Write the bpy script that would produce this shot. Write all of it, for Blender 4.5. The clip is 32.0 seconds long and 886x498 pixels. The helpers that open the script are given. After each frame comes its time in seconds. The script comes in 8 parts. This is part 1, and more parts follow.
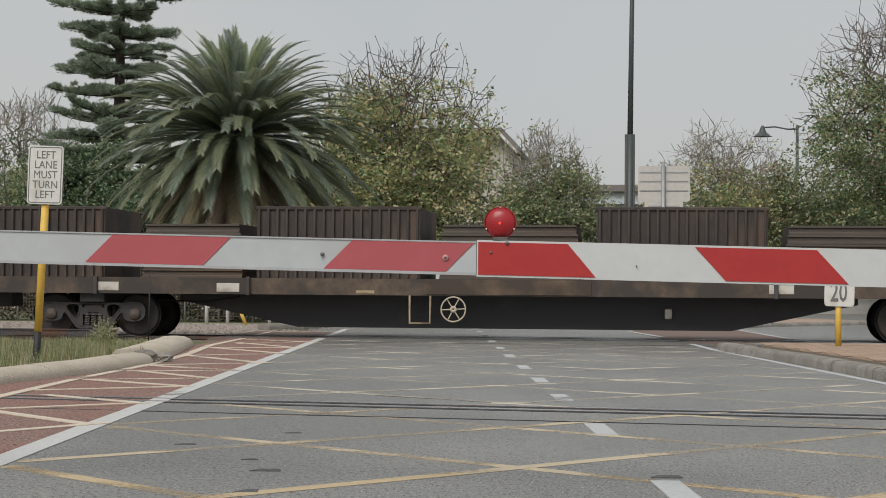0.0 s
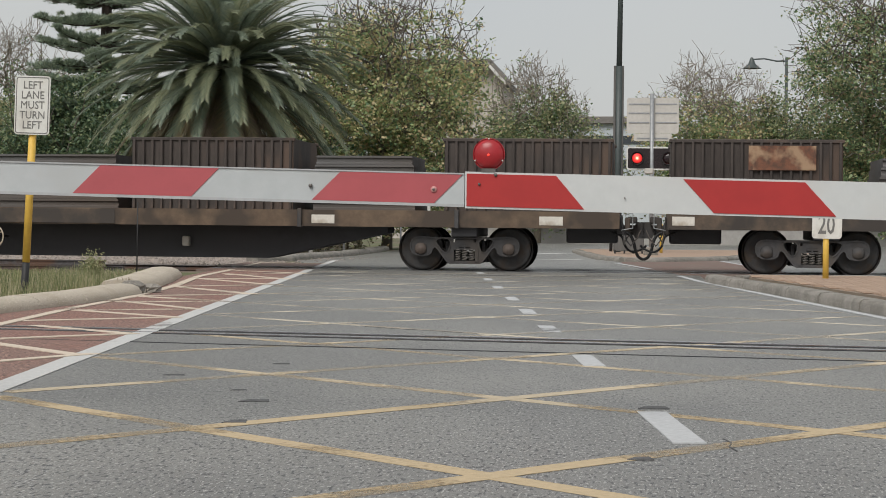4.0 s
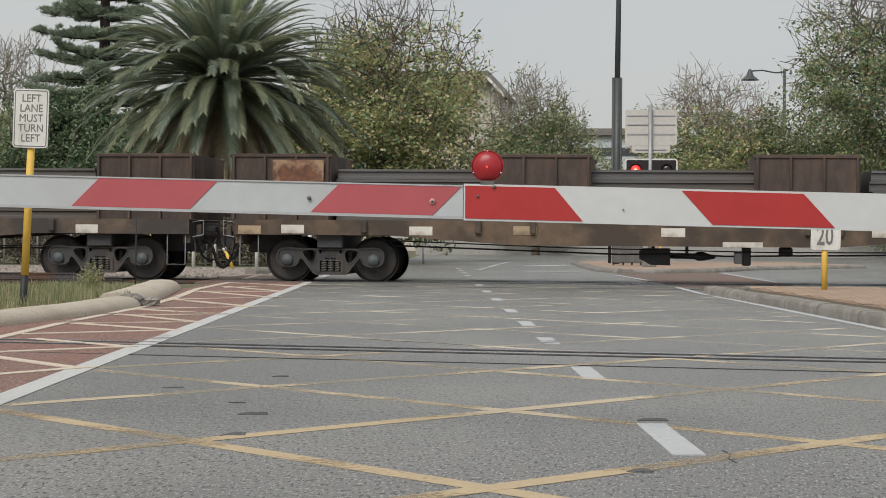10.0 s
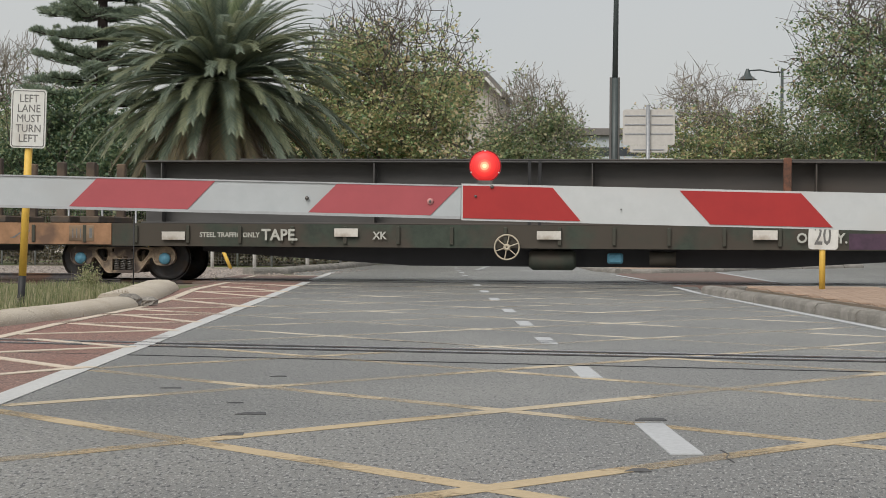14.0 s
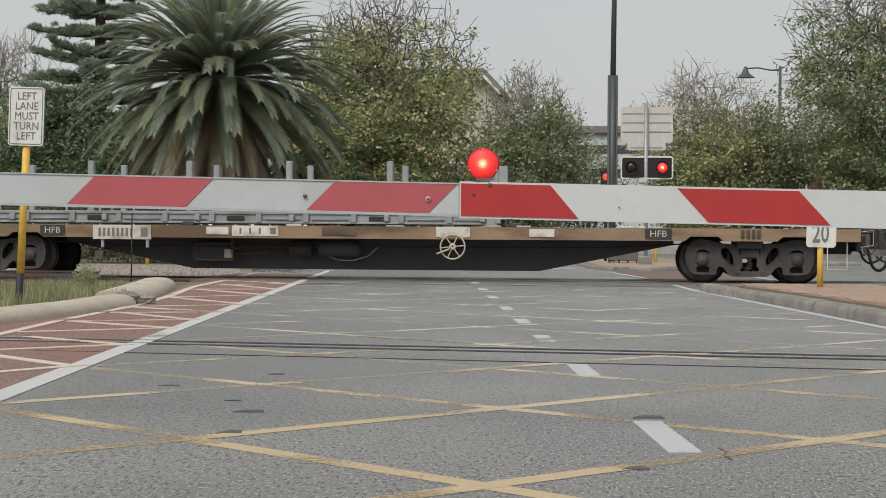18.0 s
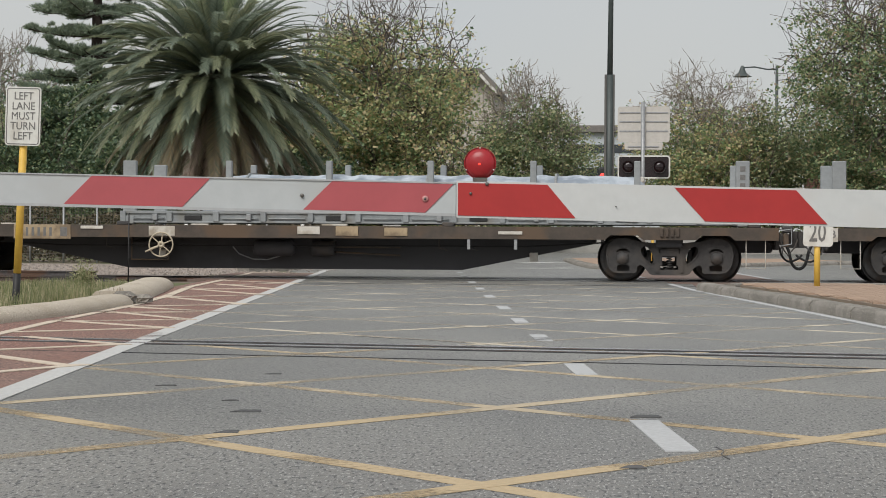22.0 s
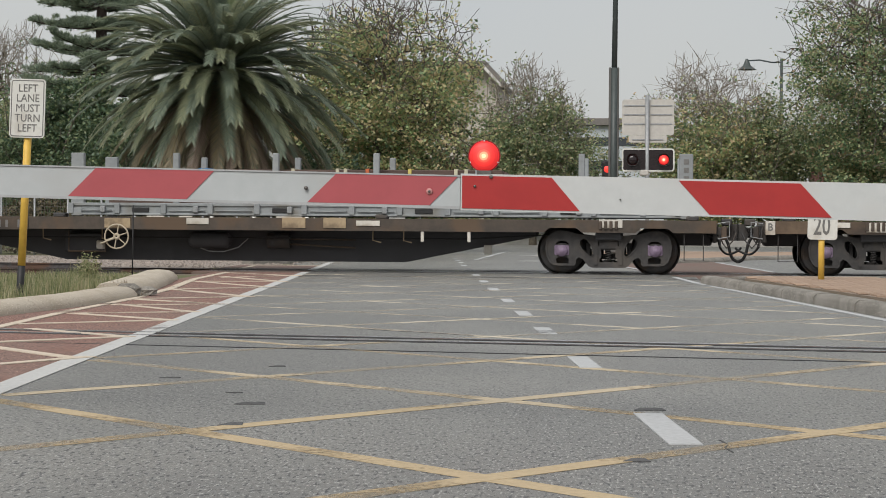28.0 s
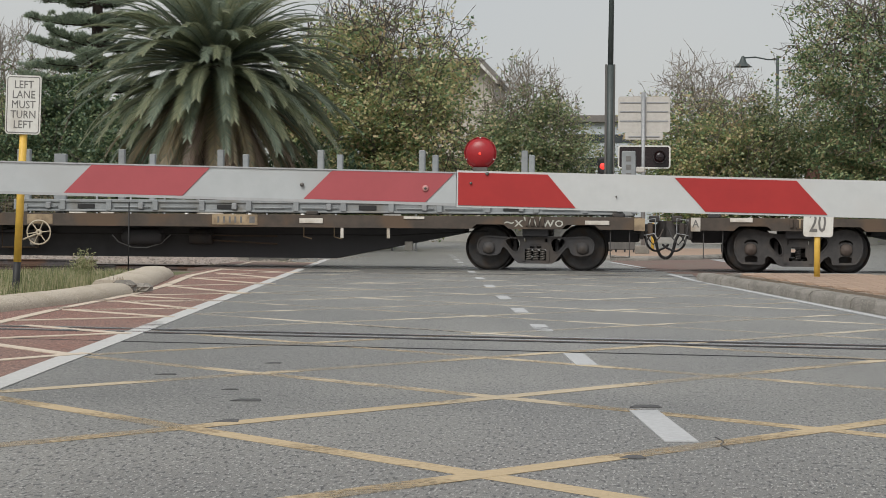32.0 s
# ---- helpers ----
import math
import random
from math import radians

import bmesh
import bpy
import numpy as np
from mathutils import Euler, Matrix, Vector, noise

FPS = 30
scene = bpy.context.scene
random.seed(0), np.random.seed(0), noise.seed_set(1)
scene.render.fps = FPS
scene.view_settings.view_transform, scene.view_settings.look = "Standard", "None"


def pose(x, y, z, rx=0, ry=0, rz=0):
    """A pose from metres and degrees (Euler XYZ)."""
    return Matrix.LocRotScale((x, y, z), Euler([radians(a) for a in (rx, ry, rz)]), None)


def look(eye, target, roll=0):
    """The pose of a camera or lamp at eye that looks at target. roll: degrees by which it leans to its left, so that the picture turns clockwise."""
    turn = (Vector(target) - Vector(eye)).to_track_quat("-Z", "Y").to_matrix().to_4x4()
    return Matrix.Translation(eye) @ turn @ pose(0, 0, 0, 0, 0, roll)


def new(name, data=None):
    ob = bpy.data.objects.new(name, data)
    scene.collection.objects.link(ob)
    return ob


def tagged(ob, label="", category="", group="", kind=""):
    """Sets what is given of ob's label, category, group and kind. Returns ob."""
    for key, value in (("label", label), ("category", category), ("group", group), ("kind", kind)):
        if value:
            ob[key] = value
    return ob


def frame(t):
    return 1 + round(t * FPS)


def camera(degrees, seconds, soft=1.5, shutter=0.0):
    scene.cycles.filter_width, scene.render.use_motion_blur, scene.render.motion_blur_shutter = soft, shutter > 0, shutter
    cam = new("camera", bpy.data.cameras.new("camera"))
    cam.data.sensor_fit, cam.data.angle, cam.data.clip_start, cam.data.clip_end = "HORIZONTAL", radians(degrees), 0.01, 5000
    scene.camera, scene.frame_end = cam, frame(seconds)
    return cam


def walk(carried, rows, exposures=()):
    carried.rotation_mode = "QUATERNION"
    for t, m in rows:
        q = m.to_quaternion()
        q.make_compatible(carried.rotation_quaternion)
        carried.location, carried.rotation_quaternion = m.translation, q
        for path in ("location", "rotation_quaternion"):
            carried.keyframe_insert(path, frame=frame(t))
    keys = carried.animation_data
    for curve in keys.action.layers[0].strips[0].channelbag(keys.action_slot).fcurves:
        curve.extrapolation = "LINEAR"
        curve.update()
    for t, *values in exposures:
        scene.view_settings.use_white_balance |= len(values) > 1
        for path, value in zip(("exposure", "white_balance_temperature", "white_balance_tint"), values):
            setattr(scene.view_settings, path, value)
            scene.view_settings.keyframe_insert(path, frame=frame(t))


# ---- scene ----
from mathutils import geometry

cam = camera(27.533, 32.0, soft=0.9, shutter=0.0)
EYE = Vector((0.0, 0.0, 0.85))
# seconds, turn to the left of the line square to the track, pitch, roll: a hand-held camera that stands still
VIEW = [
    (0, 6.961, 1.464, 0.440), (0.5, 6.923, 1.431, 0.344), (1, 6.757, 0.618, 0.502), (1.5, 6.719, 0.095, 0.544),
    (2, 6.647, -0.047, 0.525), (2.5, 6.583, -0.421, 0.523), (3, 6.543, -0.632, 0.546), (3.5, 6.558, -0.748, 0.544),
    (5.5, 6.619, -0.444, 0.538), (6, 6.629, -0.469, 0.497), (6.5, 6.608, -0.469, 0.482), (7, 6.582, -0.384, 0.453),
    (7.5, 6.579, -0.283, 0.490), (8, 6.564, -0.300, 0.490), (8.5, 6.560, -0.331, 0.482), (9, 6.534, -0.329, 0.469),
    (9.5, 6.551, -0.325, 0.479), (10, 6.535, -0.316, 0.425), (10.5, 6.555, -0.349, 0.488), (11, 6.557, -0.382, 0.468),
    (11.5, 6.548, -0.384, 0.432), (12, 6.529, -0.395, 0.393), (12.5, 6.502, -0.406, 0.430), (13, 6.500, -0.410, 0.450),
    (13.5, 6.500, -0.410, 0.450), (14, 6.466, -0.318, 0.368), (14.5, 6.475, -0.266, 0.385), (16.5, 6.450, -0.320, 0.370),
    (17, 6.433, -0.343, 0.315), (17.5, 6.408, -0.346, 0.334), (18, 6.402, -0.389, 0.383), (18.5, 6.372, -0.397, 0.368),
    (19, 6.343, -0.400, 0.380), (19.5, 6.346, -0.416, 0.354), (20, 6.323, -0.399, 0.337), (20.5, 6.324, -0.405, 0.364),
    (21, 6.328, -0.425, 0.358), (21.5, 6.319, -0.424, 0.362), (22, 6.309, -0.404, 0.318), (22.5, 6.304, -0.418, 0.320),
    (23, 6.319, -0.398, 0.358), (23.5, 6.324, -0.445, 0.364), (24, 6.338, -0.454, 0.386), (24.5, 6.369, -0.470, 0.405),
    (25, 6.379, -0.508, 0.385), (25.5, 6.418, -0.550, 0.451), (27.5, 6.445, -0.651, 0.415), (28, 6.437, -0.635, 0.400),
    (28.5, 6.419, -0.681, 0.469), (29, 6.395, -0.708, 0.479), (29.5, 6.366, -0.694, 0.425), (30, 6.348, -0.685, 0.437),
    (30.5, 6.332, -0.680, 0.431), (31, 6.307, -0.732, 0.429), (31.5, 6.312, -0.761, 0.457), (32, 6.308, -0.734, 0.451),
]


def aim(turn, pitch, roll):
    a, b = radians(turn), radians(pitch)
    ahead = Vector((-math.sin(a) * math.cos(b), math.cos(a) * math.cos(b), math.sin(b)))
    return look(EYE, EYE + ahead * 10, roll)


walk(cam, [(t, aim(a, b, c)) for t, a, b, c in VIEW], [(0.0, 0.19), (1.2, 0.20), (2.2, 0.29), (26.0, 0.30), (32.0, 0.28)])

# ---- overcast daylight ----
world = bpy.data.worlds.new("overcast_sky")
scene.world = world
world.use_nodes = True
wn, wl = world.node_tree.nodes, world.node_tree.links
sky = wn.new("ShaderNodeTexSky")
sky.sky_type = "NISHITA"
sky.sun_disc = False
sky.sun_elevation, sky.sun_rotation = radians(52), radians(205)
sky.air_density, sky.dust_density, sky.ozone_density = 1.0, 4.0, 1.0
pale = wn.new("ShaderNodeMix")
pale.data_type = "RGBA"
pale.inputs["Factor"].default_value = 0.82
pale.inputs[7].default_value = (5.6, 5.66, 5.55, 1)
wl.new(sky.outputs["Color"], pale.inputs[6])
# faint cloud: slightly bluer and warmer parts of an even overcast
where = wn.new("ShaderNodeTexCoord")
cloud = wn.new("ShaderNodeTexNoise")
cloud.inputs["Scale"].default_value, cloud.inputs["Detail"].default_value, cloud.inputs["Distortion"].default_value = 3.2, 4, 0.6
wl.new(where.outputs["Generated"], cloud.inputs["Vector"])
shade = wn.new("ShaderNodeValToRGB")
shade.color_ramp.elements[0].position, shade.color_ramp.elements[1].position = 0.3, 0.72
shade.color_ramp.elements[0].color, shade.color_ramp.elements[1].color = (0.92, 0.945, 0.985, 1), (1.04, 1.02, 0.995, 1)
wl.new(cloud.outputs["Fac"], shade.inputs["Fac"])
veil = wn.new("ShaderNodeMix")
veil.data_type, veil.blend_type = "RGBA", "MULTIPLY"
veil.inputs["Factor"].default_value = 1.0
wl.new(pale.outputs[2], veil.inputs[6])
wl.new(shade.outputs["Color"], veil.inputs[7])
wl.new(veil.outputs[2], wn["Background"].inputs["Color"])
wn["Background"].inputs["Strength"].default_value = 0.0925

sun = new("sun", bpy.data.lights.new("sun", "SUN"))
sun.data.energy, sun.data.angle, sun.data.color = 1.95, radians(35), (1.0, 0.97, 0.92)
sun.matrix_world = look((-15, -30, 45), (0, 10, 0))


# ---- materials ----
def surface(name, c1, c2=None, scale=4.0, rough=0.7, metal=0.0, bump=0.0, bump_scale=60.0, c3=None, amount3=0.35, scale3=0.7, vary=0.0, stretch=(1, 1, 1), island=0.0):
    """Two colours mixed by fine noise, a third in larger stains, relief, and a small change from thing to thing."""
    m = bpy.data.materials.new(name)
    m.use_nodes = True
    n, l = m.node_tree.nodes, m.node_tree.links
    b = n["Principled BSDF"]
    b.inputs["Roughness"].default_value, b.inputs["Metallic"].default_value = rough, metal
    c2 = c2 or tuple(v * 0.75 for v in c1)
    tc = n.new("ShaderNodeTexCoord")
    mp = n.new("ShaderNodeMapping")
    mp.inputs["Scale"].default_value = stretch
    l.new(tc.outputs["Object"], mp.inputs["Vector"])
    tex = n.new("ShaderNodeTexNoise")
    tex.inputs["Scale"].default_value, tex.inputs["Detail"].default_value, tex.inputs["Roughness"].default_value = scale, 6, 0.65
    l.new(mp.outputs["Vector"], tex.inputs["Vector"])
    ramp = n.new("ShaderNodeValToRGB")
    ramp.color_ramp.elements[0].position, ramp.color_ramp.elements[1].position = 0.36, 0.64
    ramp.color_ramp.elements[0].color, ramp.color_ramp.elements[1].color = (*c2, 1), (*c1, 1)
    l.new(tex.outputs["Fac"], ramp.inputs["Fac"])
    out = ramp.outputs["Color"]
    if c3:
        big = n.new("ShaderNodeTexNoise")
        big.inputs["Scale"].default_value, big.inputs["Detail"].default_value = scale3, 5
        l.new(mp.outputs["Vector"], big.inputs["Vector"])
        edge = n.new("ShaderNodeMapRange")
        edge.inputs["From Min"].default_value, edge.inputs["From Max"].default_value = 0.62 - amount3 * 0.45, 0.76 - amount3 * 0.45
        l.new(big.outputs["Fac"], edge.inputs["Value"])
        mix = n.new("ShaderNodeMix")
        mix.data_type = "RGBA"
        mix.inputs[7].default_value = (*c3, 1)
        l.new(edge.outputs["Result"], mix.inputs["Factor"])
        l.new(out, mix.inputs[6])
        out = mix.outputs[2]
    if vary or island:
        hsv = n.new("ShaderNodeHueSaturation")
        rng = n.new("ShaderNodeMapRange")
        k = vary or island
        rng.inputs["To Min"].default_value, rng.inputs["To Max"].default_value = 1 - k, 1 + k
        src = n.new("ShaderNodeObjectInfo").outputs["Random"] if vary else n.new("ShaderNodeNewGeometry").outputs["Random Per Island"]
        l.new(src, rng.inputs["Value"])
        l.new(rng.outputs["Result"], hsv.inputs["Value"])
        l.new(out, hsv.inputs["Color"])
        out = hsv.outputs["Color"]
    l.new(out, b.inputs["Base Color"])
    if bump:
        bt = n.new("ShaderNodeTexNoise")
        bt.inputs["Scale"].default_value, bt.inputs["Detail"].default_value = bump_scale, 3
        l.new(tc.outputs["Object"], bt.inputs["Vector"])
        bp = n.new("ShaderNodeBump")
        bp.inputs["Strength"].default_value, bp.inputs["Distance"].default_value = bump, 0.01
        l.new(bt.outputs["Fac"], bp.inputs["Height"])
        l.new(bp.outputs["Normal"], b.inputs["Normal"])
    return m


def leafy(name, colours, rough=0.6, through_light=0.25):
    """Leaves whose colour changes from leaf to leaf, with a little light passing through."""
    m = bpy.data.materials.new(name)
    m.use_nodes = True
    n, l = m.node_tree.nodes, m.node_tree.links
    b = n["Principled BSDF"]
    b.inputs["Roughness"].default_value = rough
    ramp = n.new("ShaderNodeValToRGB")
    e = ramp.color_ramp.elements
    while len(e) < len(colours):
        e.new(0.5)
    for i, c in enumerate(colours):
        e[i].position, e[i].color = i / (len(colours) - 1), (*c, 1)
    l.new(n.new("ShaderNodeNewGeometry").outputs["Random Per Island"], ramp.inputs["Fac"])
    l.new(ramp.outputs["Color"], b.inputs["Base Color"])
    tr = n.new("ShaderNodeBsdfTranslucent")
    l.new(ramp.outputs["Color"], tr.inputs["Color"])
    mx = n.new("ShaderNodeMixShader")
    mx.inputs["Fac"].default_value = through_light
    l.new(b.outputs["BSDF"], mx.inputs[1])
    l.new(tr.outputs["BSDF"], mx.inputs[2])
    l.new(mx.outputs["Shader"], n["Material Output"].inputs["Surface"])
    return m


def glowing(name, colour, strength):
    m = bpy.data.materials.new(name)
    m.use_nodes = True
    b = m.node_tree.nodes["Principled BSDF"]
    b.inputs["Base Color"].default_value = (*colour, 1)
    b.inputs["Emission Color"].default_value = (*colour, 1)
    b.inputs["Emission Strength"].default_value = strength
    return m


def worn_paint(name, paint, wear=0.45, scale=7.0):
    """Road paint, rubbed through in patches so that the asphalt below shows."""
    m = surface(name, paint, tuple(v * 0.85 for v in paint), 30, 0.75, bump=0.25, bump_scale=150)
    n, l = m.node_tree.nodes, m.node_tree.links
    b = n["Principled BSDF"]
    tc = n.new("ShaderNodeTexCoord")
    t1, t2 = n.new("ShaderNodeTexNoise"), n.new("ShaderNodeTexNoise")
    t1.inputs["Scale"].default_value, t1.inputs["Detail"].default_value = 0.9, 4
    t2.inputs["Scale"].default_value, t2.inputs["Detail"].default_value = scale * 5, 6
    l.new(tc.outputs["Object"], t1.inputs["Vector"])
    l.new(tc.outputs["Object"], t2.inputs["Vector"])
    add = n.new("ShaderNodeMath")
    add.operation = "MULTIPLY_ADD"
    add.inputs[1].default_value = 0.22
    l.new(t2.outputs["Fac"], add.inputs[0])
    l.new(t1.outputs["Fac"], add.inputs[2])
    rng = n.new("ShaderNodeMapRange")
    rng.inputs["From Min"].default_value, rng.inputs["From Max"].default_value = 0.865 - wear * 0.6, 0.965 - wear * 0.6
    rng.inputs["To Max"].default_value = 0.8
    l.new(add.outputs["Value"], rng.inputs["Value"])
    clear = n.new("ShaderNodeBsdfTransparent")
    mix = n.new("ShaderNodeMixShader")
    l.new(rng.outputs["Result"], mix.inputs["Fac"])
    l.new(b.outputs["BSDF"], mix.inputs[1])
    l.new(clear.outputs["BSDF"], mix.inputs[2])
    l.new(mix.outputs["Shader"], n["Material Output"].inputs["Surface"])
    return m


def asphalt_grit(m, dark, light):
    """Dark pits and pale chips of aggregate over a road surface, about a centimetre across."""
    n, l = m.node_tree.nodes, m.node_tree.links
    b = n["Principled BSDF"]
    tc = n.new("ShaderNodeTexCoord")
    grain = n.new("ShaderNodeMapping")
    grain.inputs["Scale"].default_value = (1, 0.28, 1)
    l.new(tc.outputs["Object"], grain.inputs["Vector"])
    out = b.inputs["Base Color"].links[0].from_socket
    for scale, colour, lo, hi in ((62, dark, 0.565, 0.61), (92, light, 0.59, 0.64)):
        t = n.new("ShaderNodeTexNoise")
        t.inputs["Scale"].default_value, t.inputs["Detail"].default_value = scale, 2
        l.new(grain.outputs["Vector"], t.inputs["Vector"])
        r = n.new("ShaderNodeMapRange")
        r.inputs["From Min"].default_value, r.inputs["From Max"].default_value = lo, hi
        l.new(t.outputs["Fac"], r.inputs["Value"])
        mix = n.new("ShaderNodeMix")
        mix.data_type = "RGBA"
        mix.inputs[7].default_value = (*colour, 1)
        l.new(r.outputs["Result"], mix.inputs["Factor"])
        l.new(out, mix.inputs[6])
        out = mix.outputs[2]
    l.new(out, b.inputs["Base Color"])


M = {}
M["asphalt"] = surface("asphalt", (0.250, 0.245, 0.226), (0.172, 0.169, 0.157), 60, 0.42, bump=0.55, bump_scale=75, c3=(0.164, 0.162, 0.153), amount3=0.5, scale3=0.45, stretch=(1, 0.5, 1))
asphalt_grit(M["asphalt"], (0.052, 0.052, 0.054), (0.38, 0.375, 0.36))
M["red_asphalt"] = surface("red_asphalt", (0.30, 0.155, 0.12), (0.17, 0.09, 0.074), 80, 0.85, bump=0.6, bump_scale=140, c3=(0.22, 0.135, 0.11), amount3=0.4, scale3=0.6)
asphalt_grit(M["red_asphalt"], (0.09, 0.06, 0.055), (0.40, 0.25, 0.20))
M["red_paving"] = surface("red_paving", (0.205, 0.128, 0.105), (0.135, 0.09, 0.076), 40, 0.8, bump=0.5, bump_scale=90, c3=(0.16, 0.12, 0.10), amount3=0.45, scale3=0.8)
M["white_line"] = worn_paint("white_line", (0.54, 0.54, 0.53), 0.2)
M["dash_paint"] = worn_paint("dash_paint", (0.485, 0.495, 0.505), 0.27)
M["yellow_paint"] = worn_paint("yellow_paint", (0.51, 0.40, 0.25), 0.46)
M["pale_paint"] = worn_paint("pale_paint", (0.58, 0.52, 0.42), 0.58)
M["cream_paint"] = worn_paint("cream_paint", (0.62, 0.53, 0.43), 0.33)
M["mid_paint"] = worn_paint("mid_paint", (0.54, 0.45, 0.32), 0.56)
M["old_patch"] = surface("old_patch", (0.12, 0.12, 0.122), (0.06, 0.06, 0.062), 40, 0.8, bump=0.4)
M["soil"] = surface("soil", (0.20, 0.165, 0.12), (0.12, 0.10, 0.075), 6, 0.95, bump=0.8, bump_scale=25, c3=(0.10, 0.12, 0.045), amount3=0.45, scale3=0.25)
M["gravel"] = surface("gravel", (0.34, 0.29, 0.25), (0.19, 0.165, 0.15), 40, 0.95, bump=1.0, bump_scale=45, island=0.35)
M["kerb"] = surface("kerb", (0.52, 0.46, 0.38), (0.45, 0.395, 0.32), 45, 0.9, bump=0.7, bump_scale=60, c3=(0.43, 0.37, 0.29), amount3=0.3, scale3=1.2, vary=0.03)
asphalt_grit(M["kerb"], (0.40, 0.35, 0.285), (0.59, 0.53, 0.445))
M["kerb_grey"] = surface("kerb_grey", (0.28, 0.262, 0.235), (0.22, 0.205, 0.18), 45, 0.9, bump=0.7, bump_scale=60, c3=(0.16, 0.15, 0.13), amount3=0.45, scale3=2.2, vary=0.05)
asphalt_grit(M["kerb_grey"], (0.235, 0.215, 0.195), (0.39, 0.36, 0.32))
M["paver"] = surface("paver", (0.38, 0.275, 0.205), (0.29, 0.205, 0.15), 20, 0.9, bump=0.4, bump_scale=90, vary=0.16)
M["joint"] = surface("joint", (0.28, 0.22, 0.17), None, 30, 0.95)
M["rail"] = surface("rail", (0.11, 0.10, 0.105), (0.06, 0.055, 0.055), 20, 0.55, 0.4, c3=(0.12, 0.07, 0.05), amount3=0.4, scale3=2)
M["rail_head"] = surface("rail_head", (0.74, 0.76, 0.80), (0.58, 0.60, 0.63), 30, 0.26, 1.0)
M["rubber"] = surface("rubber", (0.03, 0.03, 0.032), None, 30, 0.8, bump=0.3)
M["sleeper"] = surface("sleeper", (0.10, 0.085, 0.075), (0.06, 0.05, 0.045), 12, 0.95, bump=0.5)
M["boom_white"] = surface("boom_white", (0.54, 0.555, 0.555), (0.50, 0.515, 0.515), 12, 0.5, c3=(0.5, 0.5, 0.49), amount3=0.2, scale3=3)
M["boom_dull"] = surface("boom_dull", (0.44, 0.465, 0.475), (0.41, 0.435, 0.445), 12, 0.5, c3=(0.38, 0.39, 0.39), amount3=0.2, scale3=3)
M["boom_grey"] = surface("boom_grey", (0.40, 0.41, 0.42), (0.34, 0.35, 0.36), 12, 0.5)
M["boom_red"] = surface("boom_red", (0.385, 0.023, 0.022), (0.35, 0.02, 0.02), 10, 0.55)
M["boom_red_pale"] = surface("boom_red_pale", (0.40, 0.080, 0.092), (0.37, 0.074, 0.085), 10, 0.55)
M["bolt"] = surface("bolt", (0.16, 0.15, 0.14), None, 30, 0.5, 0.6)
M["washer"] = surface("washer", (0.50, 0.24, 0.23), None, 30, 0.5)
M["lens"] = surface("lens", (0.36, 0.017, 0.024), (0.29, 0.013, 0.018), 25, 0.34)
M["lamp_ember"] = glowing("lamp_ember", (0.8, 0.05, 0.03), 0.8)
M["lamp_small"] = glowing("lamp_small", (1.0, 0.04, 0.03), 0.75)
M["lamp_dark"] = surface("lamp_dark", (0.02, 0.012, 0.014), None, 20, 0.2)
M["black"] = surface("black", (0.018, 0.018, 0.02), (0.012, 0.012, 0.013), 8, 0.6)
M["sign_white"] = surface("sign_white", (0.66, 0.655, 0.62), (0.60, 0.60, 0.57), 10, 0.5, c3=(0.52, 0.5, 0.46), amount3=0.22, scale3=4)
M["sign_back"] = surface("sign_back", (0.52, 0.50, 0.465), (0.46, 0.44, 0.41), 9, 0.6)
M["sign_ink"] = surface("sign_ink", (0.17, 0.165, 0.16), None, 20, 0.6)
M["yellow_post"] = surface("yellow_post", (0.70, 0.45, 0.08), (0.62, 0.39, 0.065), 14, 0.55)
M["galvanised"] = surface("galvanised", (0.34, 0.35, 0.36), (0.26, 0.27, 0.28), 14, 0.5, 0.3)
M["pole_green"] = surface("pole_green", (0.06, 0.075, 0.074), (0.048, 0.06, 0.06), 10, 0.5)
M["weathered"] = surface("weathered", (0.13, 0.125, 0.12), (0.09, 0.088, 0.085), 10, 0.8, stretch=(1, 1, 0.1))


